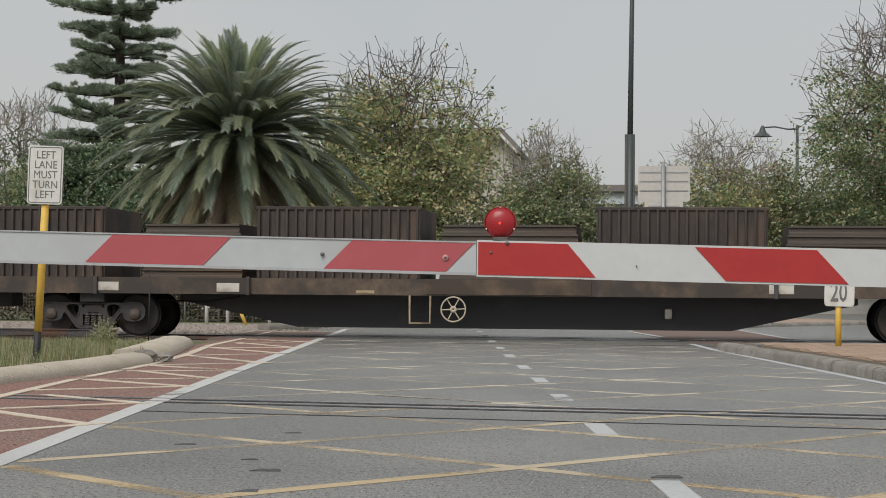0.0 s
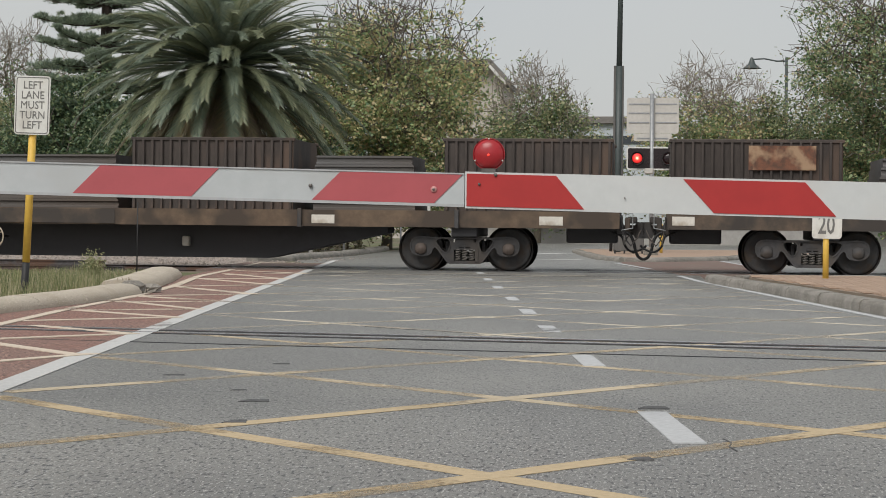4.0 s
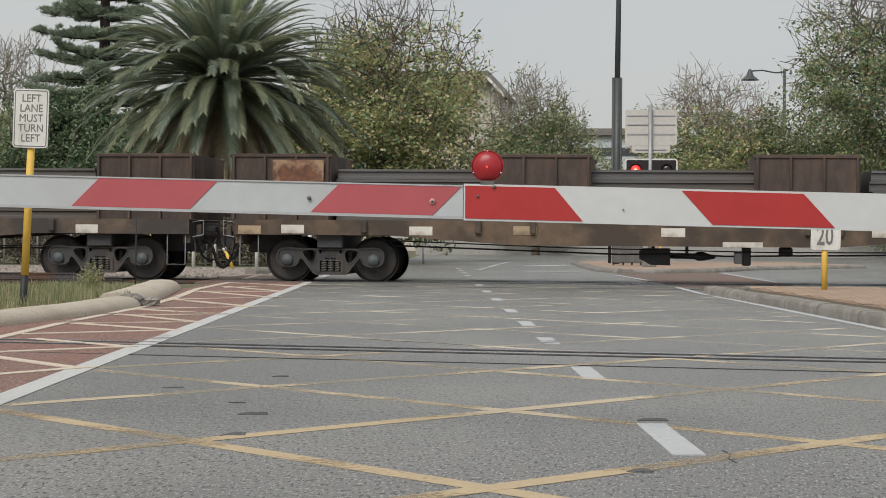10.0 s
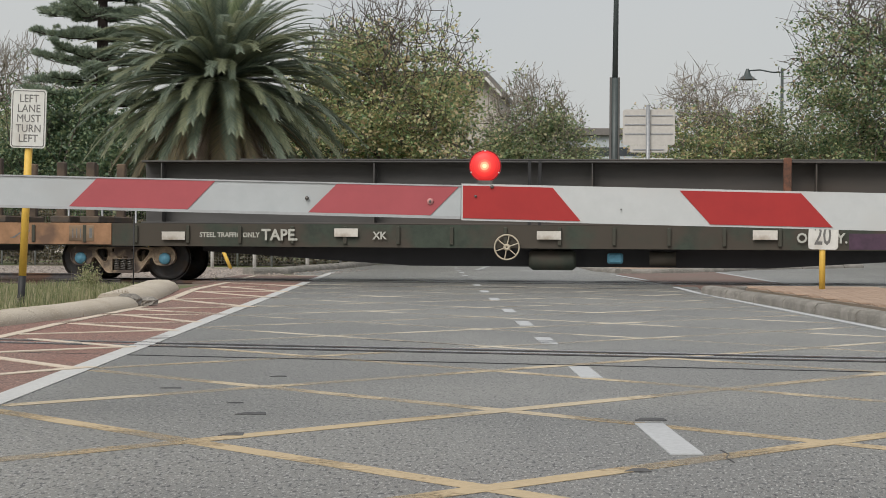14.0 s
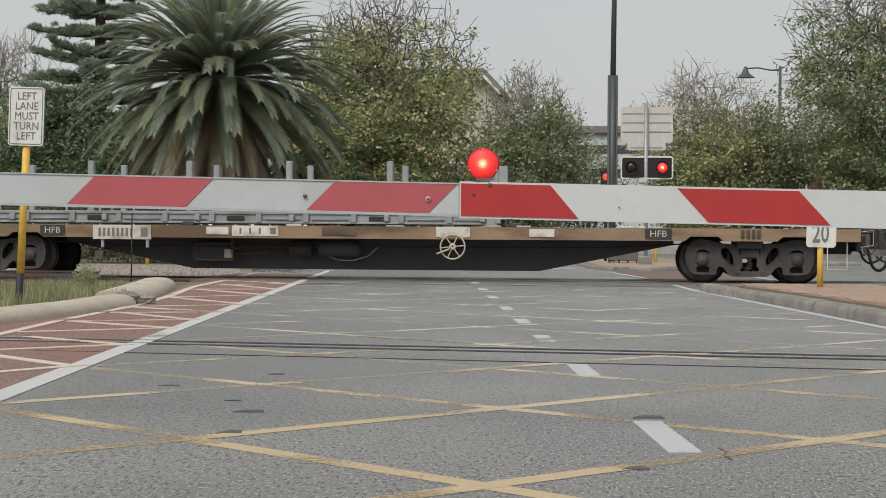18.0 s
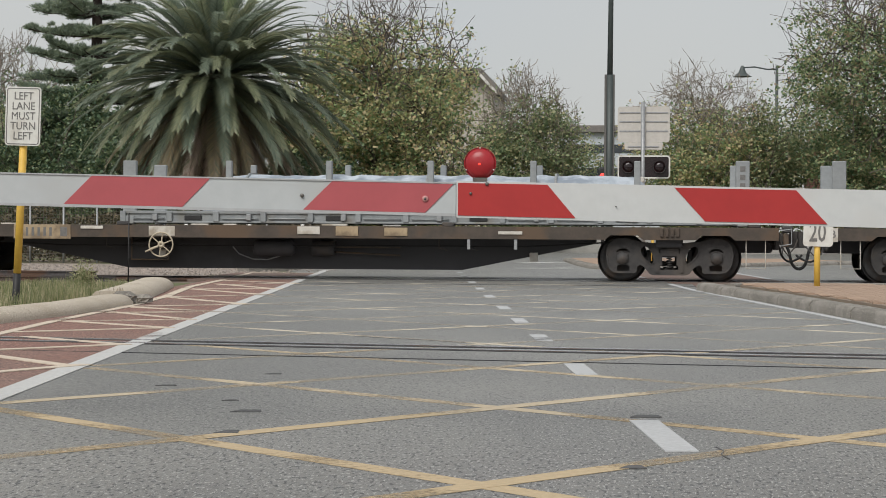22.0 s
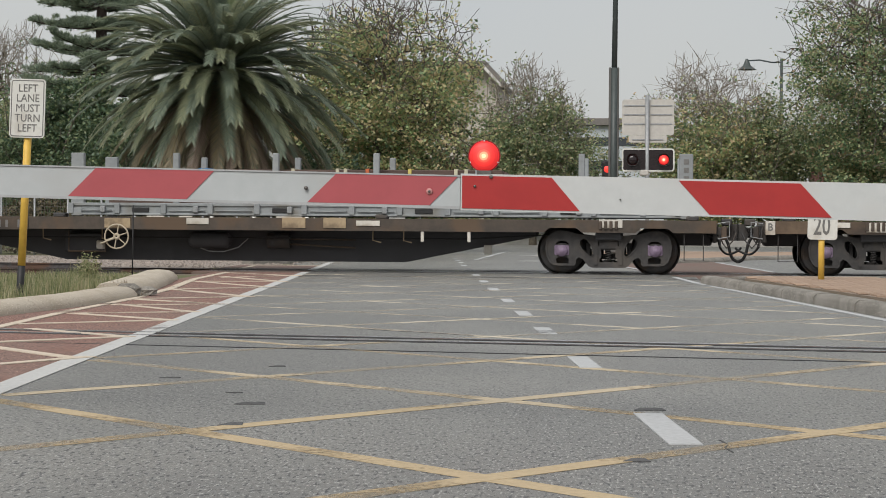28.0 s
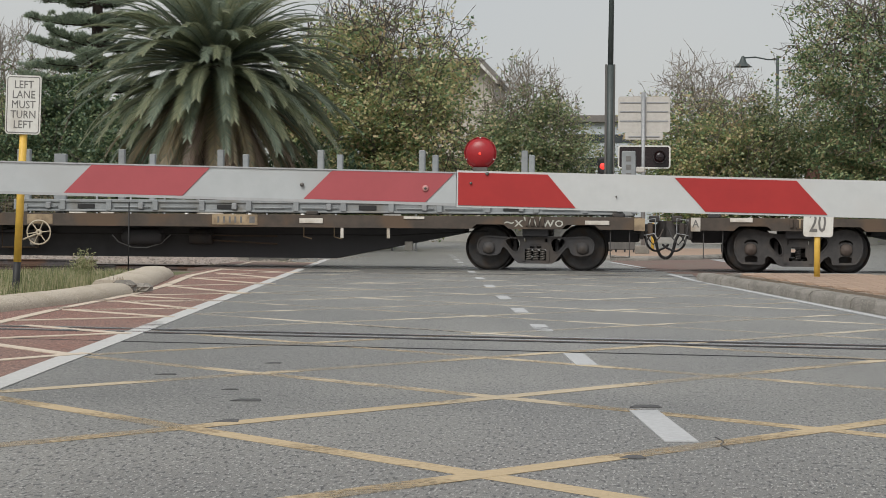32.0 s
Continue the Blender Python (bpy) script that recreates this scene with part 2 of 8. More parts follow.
# ---- mesh helpers ----
class Build:
    """Gathers points and faces of one mesh."""

    def __init__(self):
        self.v, self.f, self.s = [], [], []

    def add(self, pts, faces, smooth=False):
        o = len(self.v)
        self.v.extend([tuple(p) for p in pts])
        self.f.extend([tuple(o + i for i in fc) for fc in faces])
        self.s.extend([smooth] * len(faces))
        return self

    def box(self, x0, x1, y0, y1, z0, z1, b=0.0):
        """A box; b chamfers its edges in the front and back outline."""
        if b <= 0:
            p = [(x, y, z) for x in (x0, x1) for y in (y0, y1) for z in (z0, z1)]
            return self.add(p, [(0, 1, 3, 2), (4, 6, 7, 5), (0, 4, 5, 1), (2, 3, 7, 6), (0, 2, 6, 4), (1, 5, 7, 3)])
        o = [(x0 + b, z0), (x1 - b, z0), (x1, z0 + b), (x1, z1 - b), (x1 - b, z1), (x0 + b, z1), (x0, z1 - b), (x0, z0 + b)]
        i = [(x0 + 2 * b, z0 + b), (x1 - 2 * b, z0 + b), (x1 - b, z0 + 2 * b), (x1 - b, z1 - 2 * b), (x1 - 2 * b, z1 - b), (x0 + 2 * b, z1 - b), (x0 + b, z1 - 2 * b), (x0 + b, z0 + 2 * b)]
        p = [(x, y0, z) for x, z in i] + [(x, y0 + b, z) for x, z in o] + [(x, y1 - b, z) for x, z in o] + [(x, y1, z) for x, z in i]
        fc = [tuple(range(8)), tuple(range(31, 23, -1))]
        for r in range(3):
            fc += [(r * 8 + k, r * 8 + 8 + k, r * 8 + 8 + (k + 1) % 8, r * 8 + (k + 1) % 8) for k in range(8)]
        return self.add(p, fc)

    def prism(self, outline, y0, y1):
        """An outline in x, z (counter-clockwise seen from -y), drawn out along y."""
        k = len(outline)
        p = [(x, y0, z) for x, z in outline] + [(x, y1, z) for x, z in outline]
        return self.add(p, [tuple(range(k)), tuple(range(2 * k - 1, k - 1, -1))] + [(i, k + i, k + (i + 1) % k, (i + 1) % k) for i in range(k)])

    def slab(self, outline, z0, z1):
        """An outline in x, y (counter-clockwise from above), drawn out along z."""
        k = len(outline)
        p = [(x, y, z0) for x, y in outline] + [(x, y, z1) for x, y in outline]
        return self.add(p, [tuple(range(k - 1, -1, -1)), tuple(range(k, 2 * k))] + [(i, (i + 1) % k, k + (i + 1) % k, k + i) for i in range(k)])

    def tube(self, path, radii, seg=8, caps=True):
        """A round bar along a path, its radius given at each point."""
        path = [Vector(p) for p in path]
        radii = radii if isinstance(radii, (list, tuple)) else [radii] * len(path)
        pts, side = [], None
        for i, p in enumerate(path):
            d = (path[min(i + 1, len(path) - 1)] - path[max(i - 1, 0)]).normalized()
            if side is None:
                side = d.orthogonal().normalized()
            side = (side - d * side.dot(d)).normalized()
            up = d.cross(side)
            pts += [p + (side * math.cos(2 * math.pi * k / seg) + up * math.sin(2 * math.pi * k / seg)) * radii[i] for k in range(seg)]
        fc = [(i * seg + k, i * seg + (k + 1) % seg, (i + 1) * seg + (k + 1) % seg, (i + 1) * seg + k) for i in range(len(path) - 1) for k in range(seg)]
        self.add(pts, fc, seg > 5)
        if caps:
            o = len(self.v) - len(pts)
            self.f += [tuple(o + k for k in range(seg - 1, -1, -1)), tuple(o + (len(path) - 1) * seg + k for k in range(seg))]
            self.s += [False, False]
        return self

    def lathe(self, profile, centre=(0, 0, 0), seg=28, smooth=True):
        """A profile of (distance along y, radius) turned about the y axis through centre."""
        cx, cy, cz = centre
        pts = [(cx + r * math.cos(2 * math.pi * k / seg), cy + y, cz + r * math.sin(2 * math.pi * k / seg)) for y, r in profile for k in range(seg)]
        fc = [(i * seg + k, i * seg + (k + 1) % seg, (i + 1) * seg + (k + 1) % seg, (i + 1) * seg + k) for i in range(len(profile) - 1) for k in range(seg)]
        return self.add(pts, fc, smooth)

    def plate(self, outline, holes, y0, y1):
        """An outline in x, z with holes in it, drawn out along y."""
        loops = [outline] + list(holes)
        flat = [p for lp in loops for p in lp]
        k = len(flat)
        tris = geometry.tessellate_polygon([[Vector((x, z, 0)) for x, z in lp] for lp in loops])
        fc = [tuple(t) for t in tris] + [tuple(k + i for i in reversed(t)) for t in tris]
        o = 0
        for lp in loops:
            n = len(lp)
            fc += [(o + i, k + o + i, k + o + (i + 1) % n, o + (i + 1) % n) for i in range(n)]
            o += n
        return self.add([(x, y0, z) for x, z in flat] + [(x, y1, z) for x, z in flat], fc)

    def along(self, outline, x0, x1):
        """An outline in y, z (counter-clockwise seen from +x), drawn out along x."""
        k = len(outline)
        p = [(x0, y, z) for y, z in outline] + [(x1, y, z) for y, z in outline]
        return self.add(p, [tuple(range(k - 1, -1, -1)), tuple(range(k, 2 * k))] + [(i, (i + 1) % k, k + (i + 1) % k, k + i) for i in range(k)])

    def ring(self, centre, r, thick, seg=28, n=6, axis="y"):
        cx, cy, cz = centre
        pts = []
        for k in range(seg):
            a = 2 * math.pi * k / seg
            for j in range(n):
                b = 2 * math.pi * j / n
                q, w = r + thick * math.cos(b), thick * math.sin(b)
                pts.append((cx + q * math.cos(a), cy + w, cz + q * math.sin(a)) if axis == "y" else (cx + q * math.cos(a), cy + q * math.sin(a), cz + w))
        fc = [(k * n + j, ((k + 1) % seg) * n + j, ((k + 1) % seg) * n + (j + 1) % n, k * n + (j + 1) % n) for k in range(seg) for j in range(n)]
        return self.add(pts, fc, True)

    def mesh(self, name, material):
        me = bpy.data.meshes.new(name)
        me.from_pydata(self.v, [], self.f)
        me.polygons.foreach_set("use_smooth", self.s)
        me.materials.append(material)
        me.update()
        return me


SHARED = {}


def shared(key, make, material):
    """A mesh made once for all pieces that are alike."""
    if key not in SHARED:
        b = Build()
        make(b)
        SHARED[key] = b.mesh(key.split(":")[0], material)
    return SHARED[key]


def part(name, data, parent, at=(0, 0, 0), turn=(0, 0, 0), material=None, label=""):
    """One mesh under a thing or a part; data is a mesh or a Build."""
    if isinstance(data, Build):
        data = data.mesh(name, material)
    ob = new(name, data)
    ob.parent = parent
    ob.location = at
    ob.rotation_euler = [radians(a) for a in turn]
    return tagged(ob, label)


def thing(name, label, category, group="", at=(0, 0, 0), turn=0.0, kind=""):
    ob = new(name)
    ob.empty_display_size = 0.2
    ob.location, ob.rotation_euler = at, (0, 0, radians(turn))
    return tagged(ob, label, category, group, kind)


def structure(name, data, label, category, at=(0, 0, 0), material=None):
    if isinstance(data, Build):
        data = data.mesh(name, material)
    ob = new(name, data)
    ob.location = at
    return tagged(ob, label, category, "", "structure")


def lettering(words, size, material, stretch=1.0, bold=0.0):
    """Raised letters in the built-in font, facing -y, centred; about 2 mm thick."""
    key = "letters:" + words + str(size) + material.name
    if key in SHARED:
        return SHARED[key]
    cu = bpy.data.curves.new("letters", "FONT")
    cu.body, cu.size, cu.align_x, cu.align_y, cu.extrude, cu.offset = words, size, "CENTER", "CENTER", 0.002, bold
    cu.resolution_u = 2
    ob = bpy.data.objects.new("letters", cu)
    scene.collection.objects.link(ob)
    me = bpy.data.meshes.new_from_object(ob.evaluated_get(bpy.context.evaluated_depsgraph_get()))
    me.transform(Matrix.Rotation(radians(90), 4, "X") @ Matrix.Diagonal((stretch, 1, 1, 1)))
    me.materials.clear()
    me.materials.append(material)
    bpy.data.objects.remove(ob)
    SHARED[key] = me
    return me


# ---- ground, road, track ----
LEAN = -0.126          # the road's sideways run per metre away from the eye
TRACK = 35.70          # distance of the track's middle line


def kerb_x(y):
    """The road's edge line on the side of the red lane."""
    return -2.2 + LEAN * y


def right_x(y):
    return 4.52 + LEAN * y


g = Build()
g.along([(-60, -0.6), (1500, -0.6), (1500, -0.03), (38.2, -0.03), (37.8, -0.2), (33.6, -0.2), (33.2, -0.03), (-60, -0.03)], -900, 900)
ground = structure("ground", g, "bare sandy soil with thin grass beside the line", "ground", material=M["soil"])

b = Build()
b.slab([(-2.2 - 0.126 * -30, -30), (12, -30), (10, 14), (4.6, 14), (3.2, 18.5), (0.9, 29.0), (0.9, 33.6), (-6.5, 33.6)], -0.15, 0.0)
road = structure("road", b, "worn grey asphalt road up to the level crossing", "road", material=M["asphalt"])
b = Build()
b.slab([(-6.43, 33.6), (0.9, 33.6), (0.6, 37.4), (-6.9, 37.4)], -0.15, -0.002)
b.slab([(3.3, 29.0), (20, 29.0), (22, 37.4), (2.65, 37.4), (2.9, 33.6)], -0.15, -0.003)
structure("crossing_panel", b, "asphalt laid between and beside the rails", "road", material=M["asphalt"])
b = Build()
b.slab([(-6.9, 37.4), (70, 37.4), (70, 99), (-12.5, 99), (-9.2, 66), (-8.5, 52), (-8.5, 43)], -0.15, -0.004)
structure("road_beyond", b, "grey asphalt road running on beyond the crossing", "road", material=M["asphalt"])

# red cycle lane along the road's edge
b = Build()
b.slab([(kerb_x(-30) - 3.2, -30), (kerb_x(-30), -30), (kerb_x(33.6), 33.6), (kerb_x(33.6) - 1.7, 33.6), (kerb_x(16) - 2.0, 16)], -0.15, 0.003)
structure("red_lane", b, "faded red asphalt cycle lane with cream hatching", "road", material=M["red_asphalt"])
b = Build()
b.slab([(-8.6, 33.6), (-6.43, 33.6), (-6.9, 37.4), (-7.3, 40.5), (-9.2, 40.5)], -0.15, 0.001)
b.slab([(0.9, 29.0), (3.3, 29.0), (2.9, 33.6), (0.9, 33.6)], -0.15, 0.001)
b.slab([(0.6, 33.6), (2.9, 33.6), (2.65, 37.4), (0.05, 37.4)], -0.15, 0.002)
b.slab([(0.0, 37.4), (2.65, 37.4), (2.31, 42.7), (1.76, 49.2), (0.13, 46.7), (-0.7, 46.2), (-0.8, 43.7)], -0.1, 0.004)
structure("red_pavement", b, "dull red paving round the rails", "pavement", material=M["red_paving"])


def strip(bld, p, q, width, z0, z1):
    """A painted line from p to q in plan."""
    p, q = Vector(p), Vector(q)
    d = (q - p).normalized()
    s = Vector((-d.y, d.x)) * width / 2
    bld.slab([tuple(p - s), tuple(q - s), tuple(q + s), tuple(p + s)], z0, z1)


def clip_line(fx, y0, y1, left, right, steps=400):
    """The stretch of the line x = fx(y) that lies between two edges."""
    hits = [y for y in np.linspace(y0, y1, steps) if left(y) <= fx(y) <= right(y)]
    return (min(hits), max(hits)) if len(hits) > 3 else None


b = Build()
for y0, y1 in ((-28, 12), (12, 24), (24, 34.3), (36.0, 44)):
    strip(b, (kerb_x(y0), y0), (kerb_x(y1), y1), 0.155, 0.001, 0.0055)
structure("edge_line", b, "solid white edge line, lightly worn", "road marking", material=M["white_line"])
b = Build()
strip(b, (right_x(13), 13), (right_x(29.5), 29.5), 0.10, 0.001, 0.007)
strip(b, (right_x(29.5), 29.5), (0.5, 33.0), 0.11, 0.001, 0.007)
strip(b, (0.0, 38.2), (-0.82, 44.2), 0.13, 0.001, 0.008)
strip(b, (2.62, 37.6), (1.86, 48.6), 0.12, 0.001, 0.008)
strip(b, (-4.75, 50.5), (-5.35, 69.0), 0.13, -0.003, 0.003)
structure("kerb_line", b, "worn white line along the island kerb", "road marking", material=M["dash_paint"])
b = Build()
for p, q in (((kerb_x(2) - 1.35, 2), (-5.36, 14.5)), ((-5.36, 14.5), (-5.68, 17.15)), ((-5.68, 17.15), (-5.95, 20.2)), ((-5.95, 20.2), (-6.45, 24.0)), ((-6.45, 24.0), (-7.3, 28.7)), ((-7.3, 28.7), (-7.85, 33.4))):
    strip(b, p, q, 0.105 if q[1] < 21 else 0.13, 0.004, 0.0115)
strip(b, (kerb_x(36.5) - 1.5, 36.5), (kerb_x(40) - 1.5, 40), 0.11, 0.004, 0.010)
strip(b, (kerb_x(40) - 1.5, 40), (kerb_x(40), 40), 0.11, 0.004, 0.010)
structure("lane_border", b, "cream line on the outer side of the red lane", "road marking", material=M["cream_paint"])

b = Build()
strip(b, (-3.35, 48.8), (-1.95, 49.5), 0.5, -0.003, 0.003)
strip(b, (-3.8, 59.5), (-2.75, 60.5), 1.1, -0.003, 0.003)
structure("turn_arrow", b, "white turning arrow painted on the road beyond", "road marking", material=M["white_line"])
lane = thing("lane_marking", "broken white lane line on the asphalt", "road marking", kind="structure")
for i, y in enumerate((7.22, 11.15, 14.7, 17.8, 21.05, 25.1, 28.85, 32.9, 38.1, 41.6, 45.0, 48.5, 52)):
    x = 0.22 + 0.0 + (y - 7.22) * -0.1265
    b = Build()
    n = 1.2 if i == 0 else 0.95
    strip(b, (x - 0.06, y), (x + LEAN * n - 0.06, y + n), 0.135, 0.0, 0.0048)
    part("lane_dash", b, lane, material=M["dash_paint"])

hatch = thing("box_marking", "yellow cross-hatching over the crossing, worn by wheels", "road marking", kind="structure")
inner = lambda y: kerb_x(y) + 0.09
for k in range(-6, 19):
    ca, ma = {0: (5.65, 0.904), 1: (8.38, 0.80), 2: (10.84, 0.81)}.get(k, (5.82 + 2.48 * k, 0.82))
    cb, mb = {0: (6.81, 1.242), 1: (9.87, 1.327), 2: (12.95, 1.31), 3: (15.76, 1.25)}.get(k, (6.8 + 3.03 * k, 1.25))
    for fx in (lambda y, c=ca, m=ma: (c - y) / m, lambda y, c=cb, m=mb: (y - c) / m):
        for left, right, mat_name, ends in ((inner, lambda y: right_x(y) - 0.1 if y > 13 else 5.0, "yellow_paint", (1.5, 8.6)), (inner, lambda y: right_x(y) - 0.1 if y > 13 else 5.0, "mid_paint", (8.6, 14.0)), (inner, lambda y: right_x(y) - 0.1 if y > 13 else 5.0, "pale_paint", (14.0, 33.5))):
            span = clip_line(fx, *ends, left, right)
            if span:
                b = Build()
                strip(b, (fx(span[0]), span[0]), (fx(span[1]), span[1]), 0.12, 0.001, 0.0018 if fx(1) > fx(2) else 0.0028)
                part("hatch_line", b, hatch, material=M[mat_name])
# zigzag in the red lane: ends on the outer border, then on the edge line
ZIGZAG = (((-4.75, 8.9), (-3.58, 11.4)), ((-4.95, 12.6), (-3.65, 11.25)), ((-4.75, 12.6), (-3.93, 13.55)), ((-5.05, 14.4), (-3.93, 13.5)), ((-5.38, 15.05), (-4.25, 16.05)), ((-5.56, 17.05), (-4.25, 16.0)), ((-5.56, 17.05), (-4.45, 17.7)), ((-5.81, 19.27), (-4.45, 17.6)),
          ((-5.75, 19.0), (-4.62, 19.5)), ((-6.09, 20.65), (-4.61, 19.5)), ((-6.05, 20.6), (-4.8, 21.75)), ((-6.43, 23.97), (-4.83, 21.7)), ((-6.43, 23.97), (-5.25, 25.4)), ((-7.0, 27.6), (-5.3, 25.2)), ((-7.0, 27.6), (-5.65, 28.1)), ((-7.3, 30.6), (-5.66, 27.9)), ((-7.1, 29.9), (-6.15, 31.7)), ((-7.7, 33.0), (-6.0, 31.2)))
for k, (p, q) in enumerate(ZIGZAG):
    b = Build()
    strip(b, p, q, 0.10 if p[1] < 20 else 0.13, 0.004, 0.0094 + 0.0007 * (k % 3))
    part("hatch_line", b, hatch, material=M["cream_paint"])

b = Build()
for x, y, w, d in ((-1.77, 7.64, 0.105, 0.13), (-0.03, 6.70, 0.10, 0.10), (-2.10, 9.11, 0.085, 0.05), (-1.89, 8.56, 0.15, 0.11), (0.02, 8.62, 0.15, 0.12), (-2.66, 9.95, 0.12, 0.07), (-2.24, 10.9, 0.10, 0.08)):
    b.slab([(x - w / 2, y - d / 2), (x + w / 2, y - d / 2 + 0.02), (x + w / 2 - 0.02, y + d / 2), (x - w / 2 + 0.03, y + d / 2 - 0.01)], 0.0, 0.0045 if w < 1 else 0.0012)
for pts in (((0.30, 7.4), (0.325, 7.26), (0.31, 7.14), (0.335, 7.0)), ((-2.4, 15.1), (-2.1, 14.85), (-1.76, 14.65), (-1.35, 14.3)), ((-6.9, 31.2), (-6.2, 30.9), (-5.4, 31.0)), ((1.3, 9.2), (1.22, 8.7), (1.31, 8.2))):
    for p, q in zip(pts, pts[1:]):
        strip(b, p, q, 0.0045, 0.0, 0.0042)
structure("tar_patch", b, "small dark patches in the asphalt", "road marking", material=M["old_patch"])


def rail_pair(name, label, p, q, gauge, z, half=0.036, sunk=False):
    """Two rails let into the road: head, dark flange groove beside it, foot."""
    top = thing(name, label, "railway track", kind="structure")
    p, q = Vector(p), Vector(q)
    d = (q - p).normalized()
    s = Vector((-d.y, d.x))
    for side in (-1, 1):
        a, e = p + s * side * gauge / 2, q + s * side * gauge / 2
        if sunk and side < 0:
            c = Build()
            strip(c, a, e, 0.035, -0.05, 0.0045)
            part("flange_groove", c, top, material=M["rubber"])
            continue
        r = Build()
        strip(r, a, e, half * 2, z - 0.13, z)
        part("rail", r, top, material=M["rail"])
        h = Build()
        strip(h, a, e, half * 1.3, z, z + 0.003)
        part("rail_head", h, top, material=M["rail_head"])
        for off, w in ((-side * 0.085, 0.085), (side * 0.06, 0.03)):
            c = Build()
            strip(c, a + s * off, e + s * off, w, -0.05, 0.0045)
            part("flange_groove", c, top, material=M["rubber"])
    return top


siding = rail_pair("siding_track", "disused dual-gauge rails let into the road", (-40, 17.75), (40, 7.75), 1.10, 0.006, sunk=True)
for name, w, off, mat_name, z0, z1 in (("rail", 0.072, 0.93, "rail", -0.12, 0.006), ("rail_head", 0.045, 0.93, "rail_head", 0.006, 0.009), ("flange_groove", 0.085, 0.845, "rubber", -0.05, 0.0045)):
    third = Build()
    strip(third, (-40, 17.75 + off), (40, 7.75 + off), w, z0, z1)
    part(name, third, siding, material=M[mat_name])
spare = thing("spare_rails", "dark old rails lying stacked beside the track", "rail", at=(0, 32.35, -0.03))
for z0, y0, x1 in ((0.0, 0.0, -9.95), (0.105, 0.03, -10.0), (0.0, 0.22, -9.7)):
    sr = Build().along([(y0 - 0.07, z0), (y0 + 0.07, z0), (y0 + 0.07, z0 + 0.015), (y0 + 0.012, z0 + 0.03), (y0 + 0.012, z0 + 0.07), (y0 + 0.035, z0 + 0.08), (y0 + 0.035, z0 + 0.1), (y0 - 0.035, z0 + 0.1), (y0 - 0.035, z0 + 0.08), (y0 - 0.012, z0 + 0.07), (y0 - 0.012, z0 + 0.03), (y0 - 0.07, z0 + 0.015)], -28, x1)
    part("rail", sr, spare, material=M["rail"])
rail_pair("main_track", "polished rails let into the crossing", (-8.6, TRACK), (14, TRACK), 1.505, 0.004)
b = Build()
b.box(-6.9, 9, 31.75, 31.83, -0.05, 0.0035)
b.box(-7.0, 9, 37.2, 37.26, -0.05, 0.0035)
structure("panel_joint", b, "dark sealed joints of the crossing panels", "road", material=M["rubber"])

# open track on both sides, on ballast and sleepers
for x0, x1 in ((-330, -8.6), (14, 330)):
    b = Build()
    for side in (-1, 1):
        y = TRACK + side * 0.7525
        b.box(x0, x1, y - 0.036, y + 0.036, -0.05, 0.0)
        b.box(x0, x1, y - 0.011, y + 0.011, -0.13, -0.05)
        b.box(x0, x1, y - 0.07, y + 0.07, -0.155, -0.13)
    structure("open_rails", b, "steel rails on sleepers beside the crossing", "railway track", material=M["rail"])
b = Build()
for x in [-8.9 - 0.65 * i for i in range(60)] + [14.5 + 0.65 * i for i in range(30)]:
    b.box(x - 0.12, x + 0.12, TRACK - 1.25, TRACK + 1.25, -0.28, -0.155)
tagged(structure("sleepers", b, "dark timber sleepers under the rails", "railway track", material=M["sleeper"]), kind="stuff")
b = Build()
b.slab([(-335, TRACK - 2.6), (-8.8, TRACK - 2.4), (-8.8, TRACK + 2.4), (-335, TRACK + 2.6)], -0.4, -0.165)
b.slab([(14.2, TRACK - 2.4), (335, TRACK - 2.6), (335, TRACK + 2.6), (14.2, TRACK + 2.4)], -0.4, -0.165)
structure("ballast_bed", b, "grey-brown ballast bed of the line", "ballast", material=M["gravel"])
rng = random.Random(4)
b = Build()
for i in range(5200):
    x, y = rng.uniform(-26, -7.4), rng.uniform(36.6, 50)
    if x > -8.8 and y < 41:
        continue
    r = rng.uniform(0.015, 0.06)
    z = -0.03 if y > TRACK + 2.4 else -0.17
    a = rng.uniform(0, 6.28)
    c, s = math.cos(a) * r, math.sin(a) * r
    b.add([(x + c, y + s, z), (x - s, y + c, z), (x - c * 1.3, y - s, z), (x + s, y - c, z), (x, y, z + r * 0.9)], [(0, 1, 4), (1, 2, 4), (2, 3, 4), (3, 0, 4)])
tagged(structure("loose_stones", b, "loose pale stones along the far side of the line", "gravel", material=M["gravel"]), kind="stuff")
b = Build()
b.slab([(-30, 37.5), (-9.3, 37.5), (-9.3, 41), (-8.9, 52), (-30, 52)], -0.2, -0.022)
structure("gravel_verge", b, "pale gravel verge beyond the line", "ground", material=M["gravel"])


